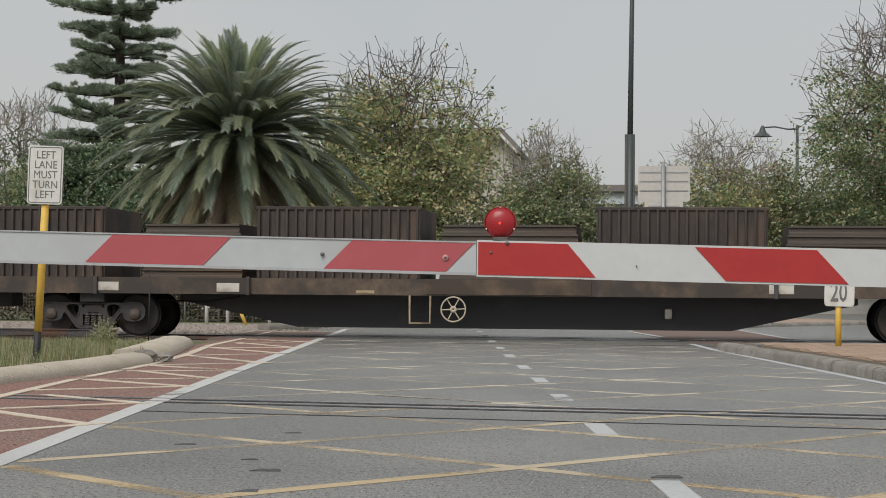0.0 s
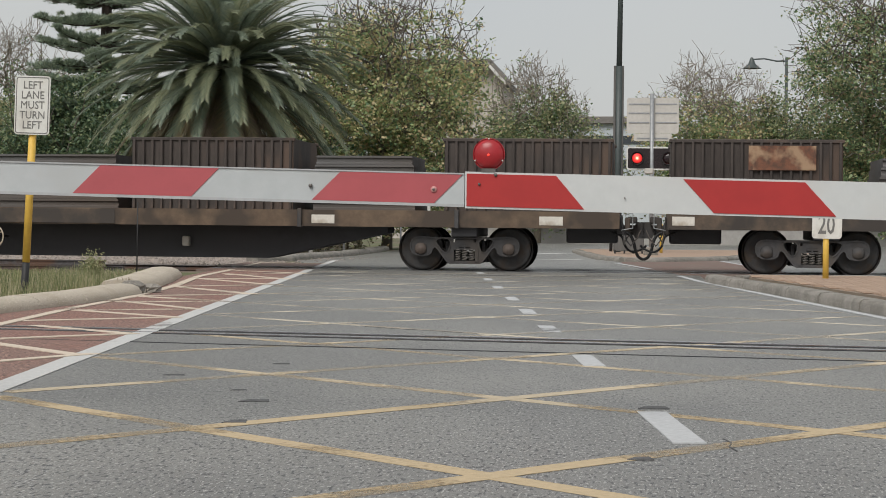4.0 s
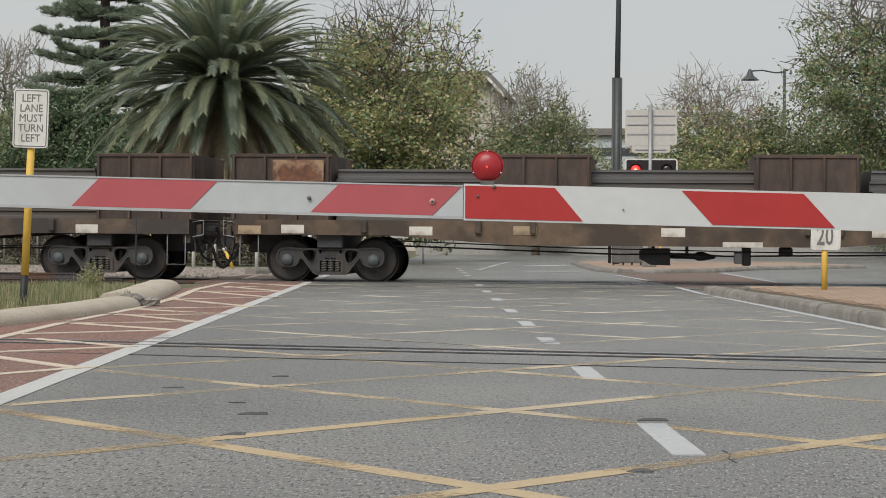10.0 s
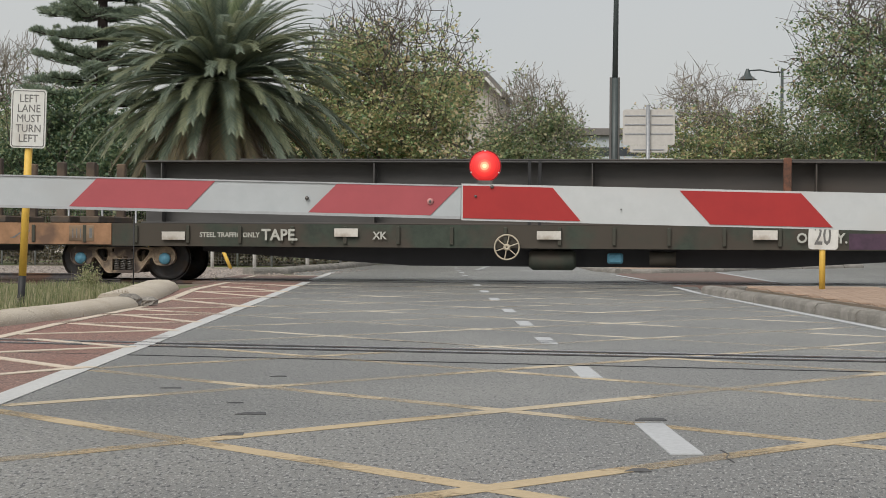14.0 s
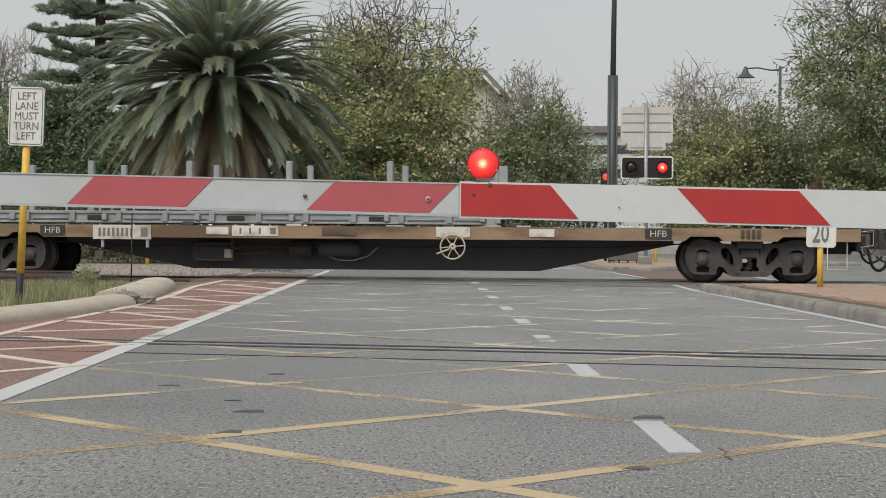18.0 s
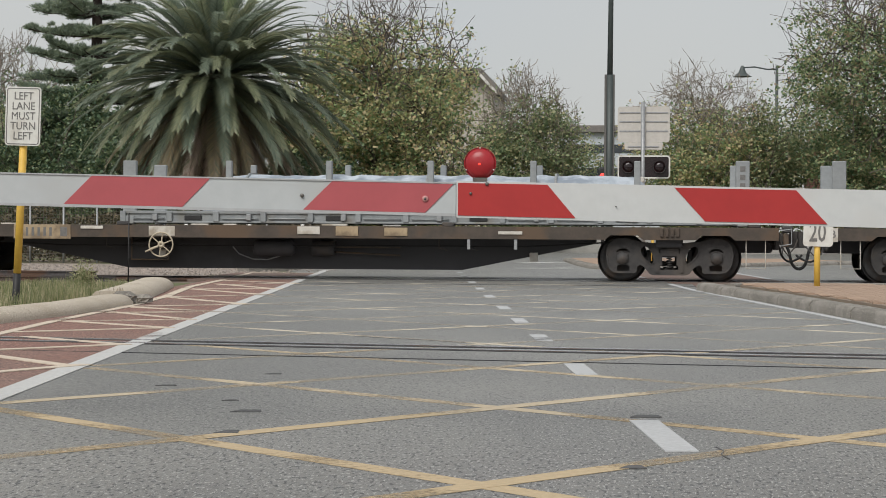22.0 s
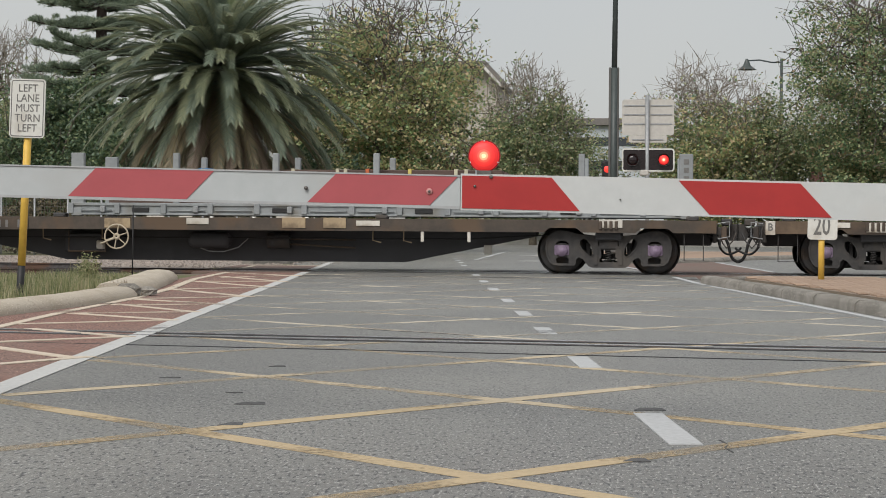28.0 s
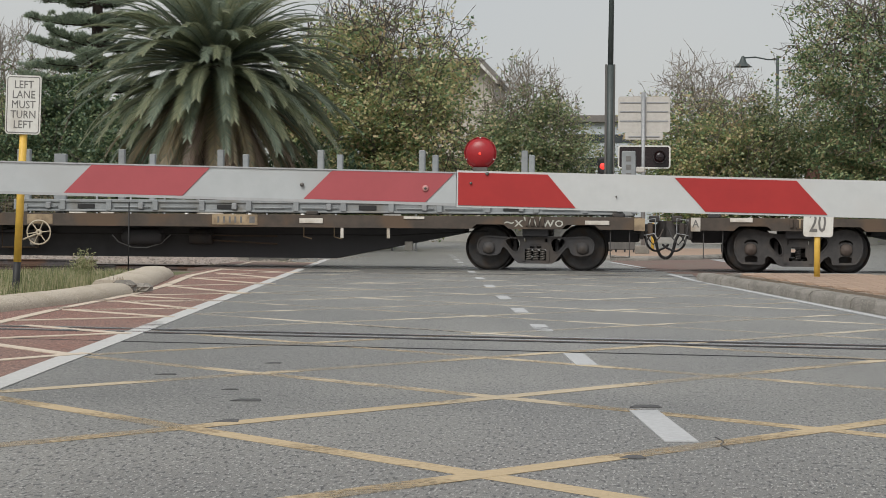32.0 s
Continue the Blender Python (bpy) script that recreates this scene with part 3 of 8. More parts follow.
# ---- kerbs, island, verge ----
def kerb_run(name, label, pts, width, height, material, seg_len=1.1, side=1, round_end=True):
    """Mountable kerb stones laid end to end along a line in plan, each a rounded block."""
    top = thing(name, label, "kerb", kind="structure")
    rnd = random.Random(len(pts))
    for (x0, y0), (x1, y1) in zip(pts, pts[1:]):
        a, e = Vector((x0, y0)), Vector((x1, y1))
        d = (e - a).normalized()
        s = Vector((-d.y, d.x)) * side
        n = max(1, round((e - a).length / seg_len))
        for i in range(n):
            p, q = a.lerp(e, i / n + 0.003), a.lerp(e, (i + 1) / n - 0.003)
            prof = [(0, -0.15), (0, height * 0.3), (width * 0.12, height * 0.72), (width * 0.3, height * 0.95), (width * 0.6, height), (width * 0.9, height * 0.93), (width, height * 0.6), (width, -0.15)]
            j = rnd.uniform(-0.008, 0.008)
            pp = [tuple(v + s * (o + j)) + (z + j * 0.6,) for v in (p, q) for o, z in prof]
            k = len(prof)
            bl = Build().add(pp, [(m, k + m, k + m + 1, m + 1) for m in range(k - 1)], True)
            bl.add(pp, [tuple(range(k)), tuple(range(2 * k - 1, k - 1, -1))], False)
            part("kerb_stone", bl, top, material=material)
    return top


kerb_run("verge_kerb", "pale rounded concrete kerb, stained, beside the red lane", [(-6.9, 6.0), (-6.35, 13.2), (-6.02, 16.0), (-5.93, 18.6), (-6.08, 21.2)], 0.42, 0.13, M["kerb"], 1.6, 1)
kerb_run("verge_kerb_end", "pale rounded kerb nose curving back to the line", [(-6.12, 21.4), (-6.5, 23.4), (-7.0, 26.0), (-7.55, 28.6)], 0.54, 0.17, M["kerb"], 1.5, 1)
b = Build()
for x, y, z, r in ((-6.25, 21.35, 0.05, 0.16), (-6.12, 21.75, 0.03, 0.12), (-6.33, 21.7, 0.07, 0.11)):
    pts = []
    for k in range(7):
        for h, w in ((-0.1, 1.0), (0.35, 1.05), (0.7, 0.55)):
            a = k * 0.9 + h
            pts.append((x + r * w * math.cos(a), y + r * w * math.sin(a), z + r * h))
    b.add(pts, [(3 * k + j, 3 * ((k + 1) % 7) + j, 3 * ((k + 1) % 7) + j + 1, 3 * k + j + 1) for k in range(7) for j in range(2)] + [tuple(3 * k + 2 for k in range(7))])
tagged(new("broken_stone", b.mesh("broken_stone", M["kerb_grey"])), "broken grey kerb stones lying at the joint", "stone")

kerb_run("island_kerb", "grey rounded kerb round the paved island", [(1.22, 29.3), (1.50, 27.0), (1.95, 24.4), (2.42, 20.6), (2.95, 16.5), (3.9, 13.6)], 0.36, 0.13, M["kerb_grey"], 1.0, -1)
kerb_run("island_kerb_back", "grey kerb at the rear of the paved island", [(1.22, 29.4), (1.7, 30.3), (4.0, 30.6), (12, 30.6)], 0.3, 0.12, M["kerb_grey"], 1.2, -1)
b = Build()
b.slab([(1.55, 29.2), (2.75, 20.6), (3.3, 16.5), (4.2, 13.8), (12, 13.8), (12, 30.3), (1.75, 30.2)], -0.2, 0.095)
island = structure("island_pavement", b, "brown brick paving on the island", "pavement", material=M["joint"])
brick = shared("brick:island", lambda q: q.box(-0.112, 0.112, -0.052, 0.052, 0.0, 0.022, 0.008), M["paver"])


def inside_island(x, y):
    return x > 1.68 + max(0, 29.0 - y) * 0.138 and x > 1.68 and y < 30.1 and x < 3.6 + (30 - y) * 0.22


count = 0
flat_rest = Build()
for i in range(0, 120):
    for j in range(0, 30):
        y = 30.0 - i * 0.118
        x = 1.7 + j * 0.236 + (0.118 if i % 2 else 0)
        if inside_island(x, y) and y > 18.5:
            if i % 2 == 0 and count < 290 and x < 4.1 and y > 22:
                part("brick", brick, island, (x, y, 0.094))
                count += 1
            else:
                flat_rest.box(x - 0.112, x + 0.112, y - 0.052, y + 0.052, 0.094, 0.1155)
tagged(part("brick_field", flat_rest, island, material=M["paver"]), kind="stuff")

# kerbed islands beyond the line
kerb_run("far_island_kerb", "grey kerb of the island beyond the line", [(7.0, 60), (3.2, 54), (1.76, 49.2), (0.13, 46.5), (-0.67, 46.0), (-1.47, 49.3), (-2.06, 55.0), (-2.8, 64)], 0.3, 0.12, M["kerb_grey"], 1.3, -1)
b = Build()
b.slab([(0.1, 46.75), (1.55, 49.4), (3.0, 54.2), (6.7, 60.2), (5, 66), (-2.55, 64), (-1.82, 55), (-1.22, 49.5), (-0.52, 46.3)], -0.2, 0.112)
structure("far_island", b, "brown paved island beyond the line", "pavement", material=M["paver"])
kerb_run("far_verge_kerb", "pale kerb along the verge beyond the line", [(-9.3, 42.2), (-8.7, 43.4), (-8.6, 50.0), (-8.9, 58), (-9.6, 66)], 0.35, 0.14, M["kerb_grey"], 1.3, 1)

# grass and weeds on the verge
M["grass"] = leafy("grass", [(0.13, 0.165, 0.075), (0.21, 0.24, 0.11), (0.33, 0.315, 0.17), (0.48, 0.43, 0.29)], 0.8, 0.35)
rnd = random.Random(11)
b = Build()


def blade(bl, x, y, z, h, lean, w):
    a = rnd.uniform(0, 6.28)
    dx, dy = math.cos(a) * lean, math.sin(a) * lean
    px, py = -math.sin(a) * w, math.cos(a) * w
    bl.add([(x - px, y - py, z), (x + px, y + py, z), (x + dx * 0.5 + px * 0.7, y + dy * 0.5 + py * 0.7, z + h * 0.65), (x + dx * 0.5 - px * 0.7, y + dy * 0.5 - py * 0.7, z + h * 0.65), (x + dx, y + dy, z + h)], [(0, 1, 2, 3), (3, 2, 4)])


for i in range(24000):
    y = rnd.uniform(16.0, 32.3)
    edge = -6.45 if y < 21 else -6.75 - (y - 21) * 0.16
    x = edge - rnd.random() ** 1.3 * 4.8
    tall = 0.42 + noise.noise((x * 1.1, y * 0.6, 0)) * 0.9 + (0.5 if y < 24 else 0)
    if tall < 0.1:
        continue
    blade(b, x, y, -0.03, rnd.uniform(0.08, 0.30) * min(1.45, tall) * (1.0 if y < 26 else 0.7), rnd.uniform(0.02, 0.1), rnd.uniform(0.003, 0.006))
tagged(new("verge_grass", b.mesh("verge_grass", M["grass"])), "rough green grass with dry stalks on the verge", "grass", kind="stuff")
b = Build()
for i in range(900):
    d = Vector((rnd.gauss(0, 1), rnd.gauss(0, 1), rnd.gauss(0, 1))).normalized()
    c = Vector((-7.72, 24.4, 0.2)) + Vector((d.x * 0.2, d.y * 0.2, d.z * 0.24)) * rnd.random() ** 0.5 + Vector((0, 0, 0.12 * rnd.random() ** 3))
    u = Vector((rnd.gauss(0, 1), rnd.gauss(0, 1), rnd.gauss(0.4, 1))).normalized() * rnd.uniform(0.02, 0.05)
    v = u.orthogonal().normalized() * 0.008
    b.add([c - u * 0.5, c + v, c + u * 0.6, c - v], [(0, 1, 2, 3)])
for i in range(26):
    blade(b, -7.72 + rnd.gauss(0, 0.07), 24.4 + rnd.gauss(0, 0.07), -0.03, rnd.uniform(0.25, 0.5), rnd.uniform(0.05, 0.22), 0.004)
tagged(new("weed", b.mesh("weed", M["grass"])), "bushy green weed standing in the grass", "plant")
b = Build()
for i in range(110):
    a, r = rnd.uniform(0, 6.28), rnd.random() * 0.16
    blade(b, -6.35 + math.cos(a) * r, 21.5 + math.sin(a) * r, 0.02, rnd.uniform(0.08, 0.2), rnd.uniform(0.05, 0.15), rnd.uniform(0.004, 0.008))
tagged(new("dry_weed", b.mesh("dry_weed", leafy("dry_weed", [(0.16, 0.12, 0.07), (0.30, 0.24, 0.15)], 0.8))), "dry brown tuft growing between kerb stones", "plant")
stake = thing("stake", "thin dark metal stake in the verge", "stake", at=(-8.3, 28.6, -0.1))
part("rod", Build().tube([(0, 0, 0), (0.01, 0, 1.3)], 0.012, 6), stake, material=M["black"])


# ---- signs and posts at the roadside ----
def rounded(w, h, r, n=4):
    pts = []
    for cx, cz, a0 in ((w / 2 - r, -h / 2 + r, -90), (w / 2 - r, h / 2 - r, 0), (-w / 2 + r, h / 2 - r, 90), (-w / 2 + r, -h / 2 + r, 180)):
        pts += [(cx + r * math.cos(radians(a0 + 90 * k / n)), cz + r * math.sin(radians(a0 + 90 * k / n))) for k in range(n + 1)]
    return pts


def frame_line(bl, w, h, r, line, y0, y1):
    """A thin border as a closed band."""
    o, i = rounded(w, h, r), rounded(w - 2 * line, h - 2 * line, max(r - line, 0.004))
    k = len(o)
    p = [(x, y, z) for y in (y0, y1) for ring in (o, i) for x, z in ring]
    bl.add(p, [(m, (m + 1) % k, k + (m + 1) % k, k + m) for m in range(k)] + [(2 * k + m, 3 * k + m, 3 * k + (m + 1) % k, 2 * k + (m + 1) % k) for m in range(k)] + [(m, 2 * k + m, 2 * k + (m + 1) % k, (m + 1) % k) for m in range(k)])


lane_sign = thing("road_sign", "white lane direction sign with black words on a yellow post", "road sign", at=(-6.93, 19.5, -0.05))
SW, SH, SZ = 0.405, 0.655, 2.21
part("post", Build().tube([(-0.018, 0.06, 0.46), (0.055, 0.06, 2.05)], 0.043, 12), lane_sign, material=M["yellow_post"])
part("post_base", Build().tube([(-0.05, 0.06, -0.1), (-0.018, 0.06, 0.47)], 0.041, 12), lane_sign, material=M["black"], label="dark lower end of the post")
plate = part("plate", Build().prism(rounded(SW, SH, 0.04), 0.0, 0.012), lane_sign, (0.062, 0, SZ), (0, 1.6, 0), M["sign_white"])
bl = Build()
frame_line(bl, SW - 0.028, SH - 0.028, 0.03, 0.009, -0.003, 0.0)
part("border", bl, plate, material=M["sign_ink"], label="thin black border line")
for k, w in enumerate(("LEFT", "LANE", "MUST", "TURN", "LEFT")):
    part("word", lettering(w, 0.122, M["sign_ink"], 0.9), plate, (0.004, -0.002, 0.222 - k * 0.111))

marker = thing("speed_marker", "small white plate with dark figures on a yellow post", "railway sign", at=(2.66, 28.2, 0.09))
part("post", Build().tube([(0, 0.03, -0.05), (0, 0.03, 0.95)], 0.047, 12), marker, material=M["yellow_post"])
mp = part("plate", Build().prism(rounded(0.45, 0.45, 0.05), 0.0, 0.012), marker, (0.01, -0.03, 0.86), (0, 1, 0), M["sign_white"])
part("numeral", lettering("20", 0.42, M["sign_ink"], 0.62, 0.006), mp, (-0.01, -0.002, -0.02))

# ---- the lowered boom gate ----
BY = 7.75
gate = thing("boom_gate", "lowered red and white striped boom across the road", "boom gate", at=(-5.4, BY + 0.2, 0))
part("pedestal", Build().box(-0.2, 0.2, -0.2, 0.2, 0, 1.25, 0.015), gate, material=M["galvanised"])


def bx(x, side):
    """Height of the boom's lower (0) or upper (1) edge at x."""
    return (0.9155 + 0.158 * side) - (x + 0.0) * 0.0200


def skew(bl, xa0, xa1, xb0, xb1, lo, hi, y0, y1):
    """A slanting band: from xa0 (foot), xa1 (head) to xb0, xb1, between heights lo and hi of the boom's depth."""
    f = lambda x, s: bx(x, s)
    o = [(xa0, f(xa0, lo)), (xb0, f(xb0, lo)), (xb1, f(xb1, hi)), (xa1, f(xa1, hi))]
    bl.prism(o, y0, y1)


o = Vector(gate.location)
near = part("outer_boom", Build(), gate, (-o.x, -o.y, 0), material=M["boom_white"])
bl = Build()
skew(bl, -0.80, -0.80, 2.6, 2.6, 0.0, 1.0, BY, BY + 0.035)
near.data = bl.mesh("outer_boom", M["boom_white"])
bl = Build()
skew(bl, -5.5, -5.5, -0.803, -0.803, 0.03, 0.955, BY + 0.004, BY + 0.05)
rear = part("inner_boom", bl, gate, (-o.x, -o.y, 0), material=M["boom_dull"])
bl = Build()
skew(bl, -5.5, -5.5, -0.803, -0.803, 0.03, 0.105, BY - 0.002, BY + 0.003)
skew(bl, -5.5, -5.5, -0.803, -0.803, 0.915, 0.955, BY - 0.001, BY + 0.0035)
part("edge_rail", bl, rear, material=M["boom_grey"], label="grey aluminium edge rails")
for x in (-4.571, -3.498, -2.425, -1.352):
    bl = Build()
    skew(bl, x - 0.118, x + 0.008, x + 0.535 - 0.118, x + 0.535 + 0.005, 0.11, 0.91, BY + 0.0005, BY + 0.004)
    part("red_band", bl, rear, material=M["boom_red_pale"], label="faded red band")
for xa, xb in (((-0.793, -0.793), (-0.287, -0.408)), ((0.262, 0.132), (0.772, 0.641)), ((1.33, 1.205), (1.84, 1.715))):
    bl = Build()
    skew(bl, xa[0], xa[1], xb[0], xb[1], 0.055, 0.945, BY - 0.003, BY)
    part("red_band", bl, near, material=M["boom_red"])
for x, z, r, mm in ((-1.475, 0.5, 0.0085, "bolt"), (-0.935, 0.49, 0.014, "washer"), (-0.935, 0.49, 0.006, "bolt"), (-0.738, 0.66, 0.006, "bolt"), (-0.668, 0.93, 0.008, "bolt"), (-0.115, 0.4, 0.003, "bolt")):
    part("bolt", Build().lathe([(-0.007, 0.0001), (-0.007, r * 0.7), (-0.004, r), (0.004, r)], (x, BY + (-0.004 if r < 0.01 else 0.0), bx(x, z)), 12), gate, (-o.x, -o.y, 0), material=M[mm])
LX, LZ = -0.70, 1.165


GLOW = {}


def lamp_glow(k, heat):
    """Emission colour of one ring of a red lamp: its glow painted from a hot middle to deep red at the rim."""
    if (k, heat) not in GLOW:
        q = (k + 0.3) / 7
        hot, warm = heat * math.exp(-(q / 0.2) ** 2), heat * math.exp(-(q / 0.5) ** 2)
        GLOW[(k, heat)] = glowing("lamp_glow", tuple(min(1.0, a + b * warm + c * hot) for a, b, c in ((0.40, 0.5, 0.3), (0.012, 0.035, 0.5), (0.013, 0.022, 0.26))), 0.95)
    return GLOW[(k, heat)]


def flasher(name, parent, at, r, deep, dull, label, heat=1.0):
    """A lamp disc, dull on one side, glowing on the other, hottest in the middle; turning it over stands in for
    flashing.
    """
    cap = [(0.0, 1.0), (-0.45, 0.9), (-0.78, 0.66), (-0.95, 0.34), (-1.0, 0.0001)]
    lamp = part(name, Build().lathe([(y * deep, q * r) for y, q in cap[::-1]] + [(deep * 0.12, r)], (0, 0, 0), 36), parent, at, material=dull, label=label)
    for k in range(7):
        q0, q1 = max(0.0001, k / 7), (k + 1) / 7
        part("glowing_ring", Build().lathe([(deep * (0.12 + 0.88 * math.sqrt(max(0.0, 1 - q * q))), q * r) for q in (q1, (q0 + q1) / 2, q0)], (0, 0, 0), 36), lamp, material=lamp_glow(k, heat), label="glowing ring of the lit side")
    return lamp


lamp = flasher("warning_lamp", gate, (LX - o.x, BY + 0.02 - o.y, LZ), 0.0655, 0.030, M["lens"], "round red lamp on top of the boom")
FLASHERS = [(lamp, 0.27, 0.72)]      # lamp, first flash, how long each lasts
part("lamp_rim", Build().lathe([(0.012, 0.066), (-0.004, 0.066), (-0.004, 0.0695), (0.012, 0.0695), (0.012, 0.066)], (LX, BY + 0.02, LZ), 36), gate, (-o.x, -o.y, 0), material=M["lens"])
part("lamp_foot", Build().box(LX - 0.03, LX + 0.03, BY - 0.0, BY + 0.04, bx(LX, 1) - 0.002, LZ - 0.062), gate, (-o.x, -o.y, 0), material=M["bolt"])
part("bulb", Build().lathe([(-0.0335, 0.0001), (-0.0325, 0.004), (-0.0285, 0.0062)], (0, 0, -0.004), 14), lamp, material=M["lamp_ember"], label="faintly glowing bulb")
for a in (90, 205, 335):
    part("screw", Build().lathe([(-0.004, 0.0001), (-0.003, 0.0035), (0.003, 0.0035)], (LX + 0.0655 * math.cos(radians(a)), BY + 0.013, LZ + 0.0655 * math.sin(radians(a))), 8), gate, (-o.x, -o.y, 0), material=M["sign_white"])


# ---- signals, poles and lamps beyond the line ----
FY = 42.5
mast = thing("crossing_signal", "twin red flashing lights on a galvanised post with sign boards", "railway signal", at=(0.0, FY, 0))
part("pole", Build().tube([(0, -0.055, -0.1), (-0.02, -0.055, 4.0)], 0.05, 10), mast, material=M["galvanised"])
bl = Build().prism(rounded(1.21, 0.83, 0.06), 0.0, 0.012)
bd = part("board", bl, mast, (0.0, 0.0, 3.49), material=M["sign_back"], label="grey-beige back of a road sign")
for z in (0.27, 0.06, -0.16):
    for x0, x1 in ((-0.56, -0.08), (0.06, 0.56)):
        part("stiffener", Build().box(x0, x1, -0.014, 0.0, z - 0.016, z + 0.016, 0.004), bd, material=M["galvanised"])
bd2 = part("lower_board", Build().prism(rounded(0.88, 0.17, 0.03), 0.0, 0.012), mast, (0.0, 0.0, 2.985), material=M["sign_back"])
part("stiffener", Build().box(-0.36, 0.36, -0.014, 0.0, -0.035, -0.005, 0.004), bd2, material=M["galvanised"])
bl = Build().prism(rounded(1.22, 0.54, 0.07), -0.02, 0.02)
tg = part("target_board", bl, mast, (0.01, -0.06, 2.49), material=M["lamp_dark"], label="black target board with white rim")
bl = Build()
frame_line(bl, 1.22, 0.54, 0.07, 0.035, -0.026, -0.02)
part("rim", bl, tg, material=M["sign_white"], label="white rim")
for x in (-0.36, 0.36):
    part("hood", Build().lathe([(-0.2, 0.15), (-0.2, 0.14), (-0.021, 0.14), (-0.021, 0.15)], (x, 0, -0.0), 20), tg, material=M["black"])
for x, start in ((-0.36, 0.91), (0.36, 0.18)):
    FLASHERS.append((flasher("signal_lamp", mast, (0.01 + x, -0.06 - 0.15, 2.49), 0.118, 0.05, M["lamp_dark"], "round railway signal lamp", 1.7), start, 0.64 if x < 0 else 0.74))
part("camera_box", Build().box(-0.19, 0.03, -0.12, 0.02, 2.13, 2.26, 0.02), mast, material=M["sign_back"])

tall = thing("street_light_pole", "tall dark green tapering pole with a thicker base", "pole", at=(-0.80, 42.9, 0))
part("base_column", Build().tube([(0, 0, -0.1), (0, 0, 4.68)], [0.085, 0.085], 14), tall, material=M["pole_green"])
part("sleeve", Build().box(-0.125, -0.07, -0.06, 0.08, 1.8, 4.69, 0.01), tall, material=M["weathered"], label="grey board strapped to the pole")
part("sleeve", Build().box(0.07, 0.115, -0.04, 0.08, 1.8, 4.69, 0.01), tall, material=M["weathered"], label="grey board strapped to the pole")
part("mast", Build().tube([(0, 0, 4.6), (0.02, 0, 7.0), (0.07, 0, 11.0)], [0.07, 0.058, 0.045], 12), tall, material=M["pole_green"])

small = thing("side_signal", "small red signal lamp on a dark post beyond the line", "railway signal", at=(-0.98, 44.2, 0))
part("post", Build().tube([(0, 0.05, -0.1), (0, 0.05, 2.2)], 0.04, 8), small, material=M["black"])
hd = part("head", Build().box(-0.12, 0.12, -0.05, 0.1, 2.12, 2.55, 0.04), small, material=M["black"])
part("lamp", Build().lathe([(-0.02, 0.0001), (-0.015, 0.06), (0, 0.08)], (0, -0.05, 2.33), 16), hd, material=M["lamp_small"])

# these stand on the far island
for ob in (mast, tall, small):
    k = 1.32
    x, y, z = ob.location
    ob.location, ob.scale = (x * k, y * k, EYE.z * (1 - k)), (k, k, k)

cabinet = thing("control_cabinet", "low dark grey steel cabinet on short legs on the island", "cabinet", at=(-0.67, 53.6, 0.11))
part("body", Build().box(-0.45, 0.45, 0, 0.5, 0.07, 0.75, 0.015), cabinet, material=M["weathered"])
part("lid", Build().box(-0.47, 0.47, -0.02, 0.52, 0.75, 0.79, 0.01), cabinet, material=M["weathered"])
for x in (-0.4, -0.12, 0.14, 0.4):
    part("leg", Build().box(x - 0.025, x + 0.025, 0.0, 0.06, -0.02, 0.1), cabinet, material=M["black"])
footing = thing("post_footing", "square concrete footing round the signal post", "footing", at=(-0.02, 51.2, 0.10))
part("block", Build().box(-0.2, 0.2, -0.2, 0.2, 0.0, 0.24, 0.02), footing, material=M["kerb_grey"])

lantern = thing("street_lamp", "dark street lamp with a bell shade on a curved arm", "street lamp", at=(5.4, 75, 0))
part("post", Build().tube([(0, 0, -0.1), (0, 0, 7.9)], [0.09, 0.06], 10), lantern, material=M["pole_green"])
part("arm", Build().tube([(0, 0, 7.75), (-0.4, 0, 7.75), (-0.9, 0, 7.85), (-1.35, 0, 7.82)], 0.03, 8), lantern, material=M["pole_green"])
shade = Build()
pts = [(0.0, 0.05), (-0.12, 0.1), (-0.28, 0.16), (-0.42, 0.34), (-0.45, 0.4)]
seg = 16
shade.add([(-1.4 + r * math.cos(2 * math.pi * k / seg), r * math.sin(2 * math.pi * k / seg), 7.9 + z) for z, r in pts for k in range(seg)], [(i * seg + k, (i + 1) * seg + k, (i + 1) * seg + (k + 1) % seg, i * seg + (k + 1) % seg) for i in range(4) for k in range(seg)], True)
part("shade", shade, lantern, material=M["pole_green"])
lantern.location, lantern.scale = (5.4 * 1.5, 112.5, EYE.z * -0.5), (1.5, 1.5, 1.5)


# ---- trees ----
M["bark"] = surface("bark", (0.135, 0.115, 0.095), (0.08, 0.066, 0.055), 8, 0.95, bump=0.6, bump_scale=20, stretch=(1, 1, 0.3))
M["pine_bark"] = surface("pine_bark", (0.085, 0.062, 0.055), (0.05, 0.038, 0.034), 6, 0.95, bump=0.6)
M["palm_bark"] = surface("palm_bark", (0.10, 0.075, 0.06), (0.05, 0.036, 0.03), 6, 0.95, bump=0.8)
M["autumn"] = leafy("autumn_leaves", [(0.12, 0.20, 0.105), (0.21, 0.31, 0.15), (0.36, 0.45, 0.21), (0.49, 0.49, 0.24), (0.62, 0.55, 0.31), (0.55, 0.40, 0.25), (0.17, 0.27, 0.13)], 0.5, 0.45)
M["roadside_leaf"] = leafy("roadside_leaves", [(0.0772, 0.135, 0.0778), (0.143, 0.225, 0.111), (0.264, 0.349, 0.169), (0.441, 0.45, 0.234), (0.332, 0.225, 0.156)], 0.5, 0.4)
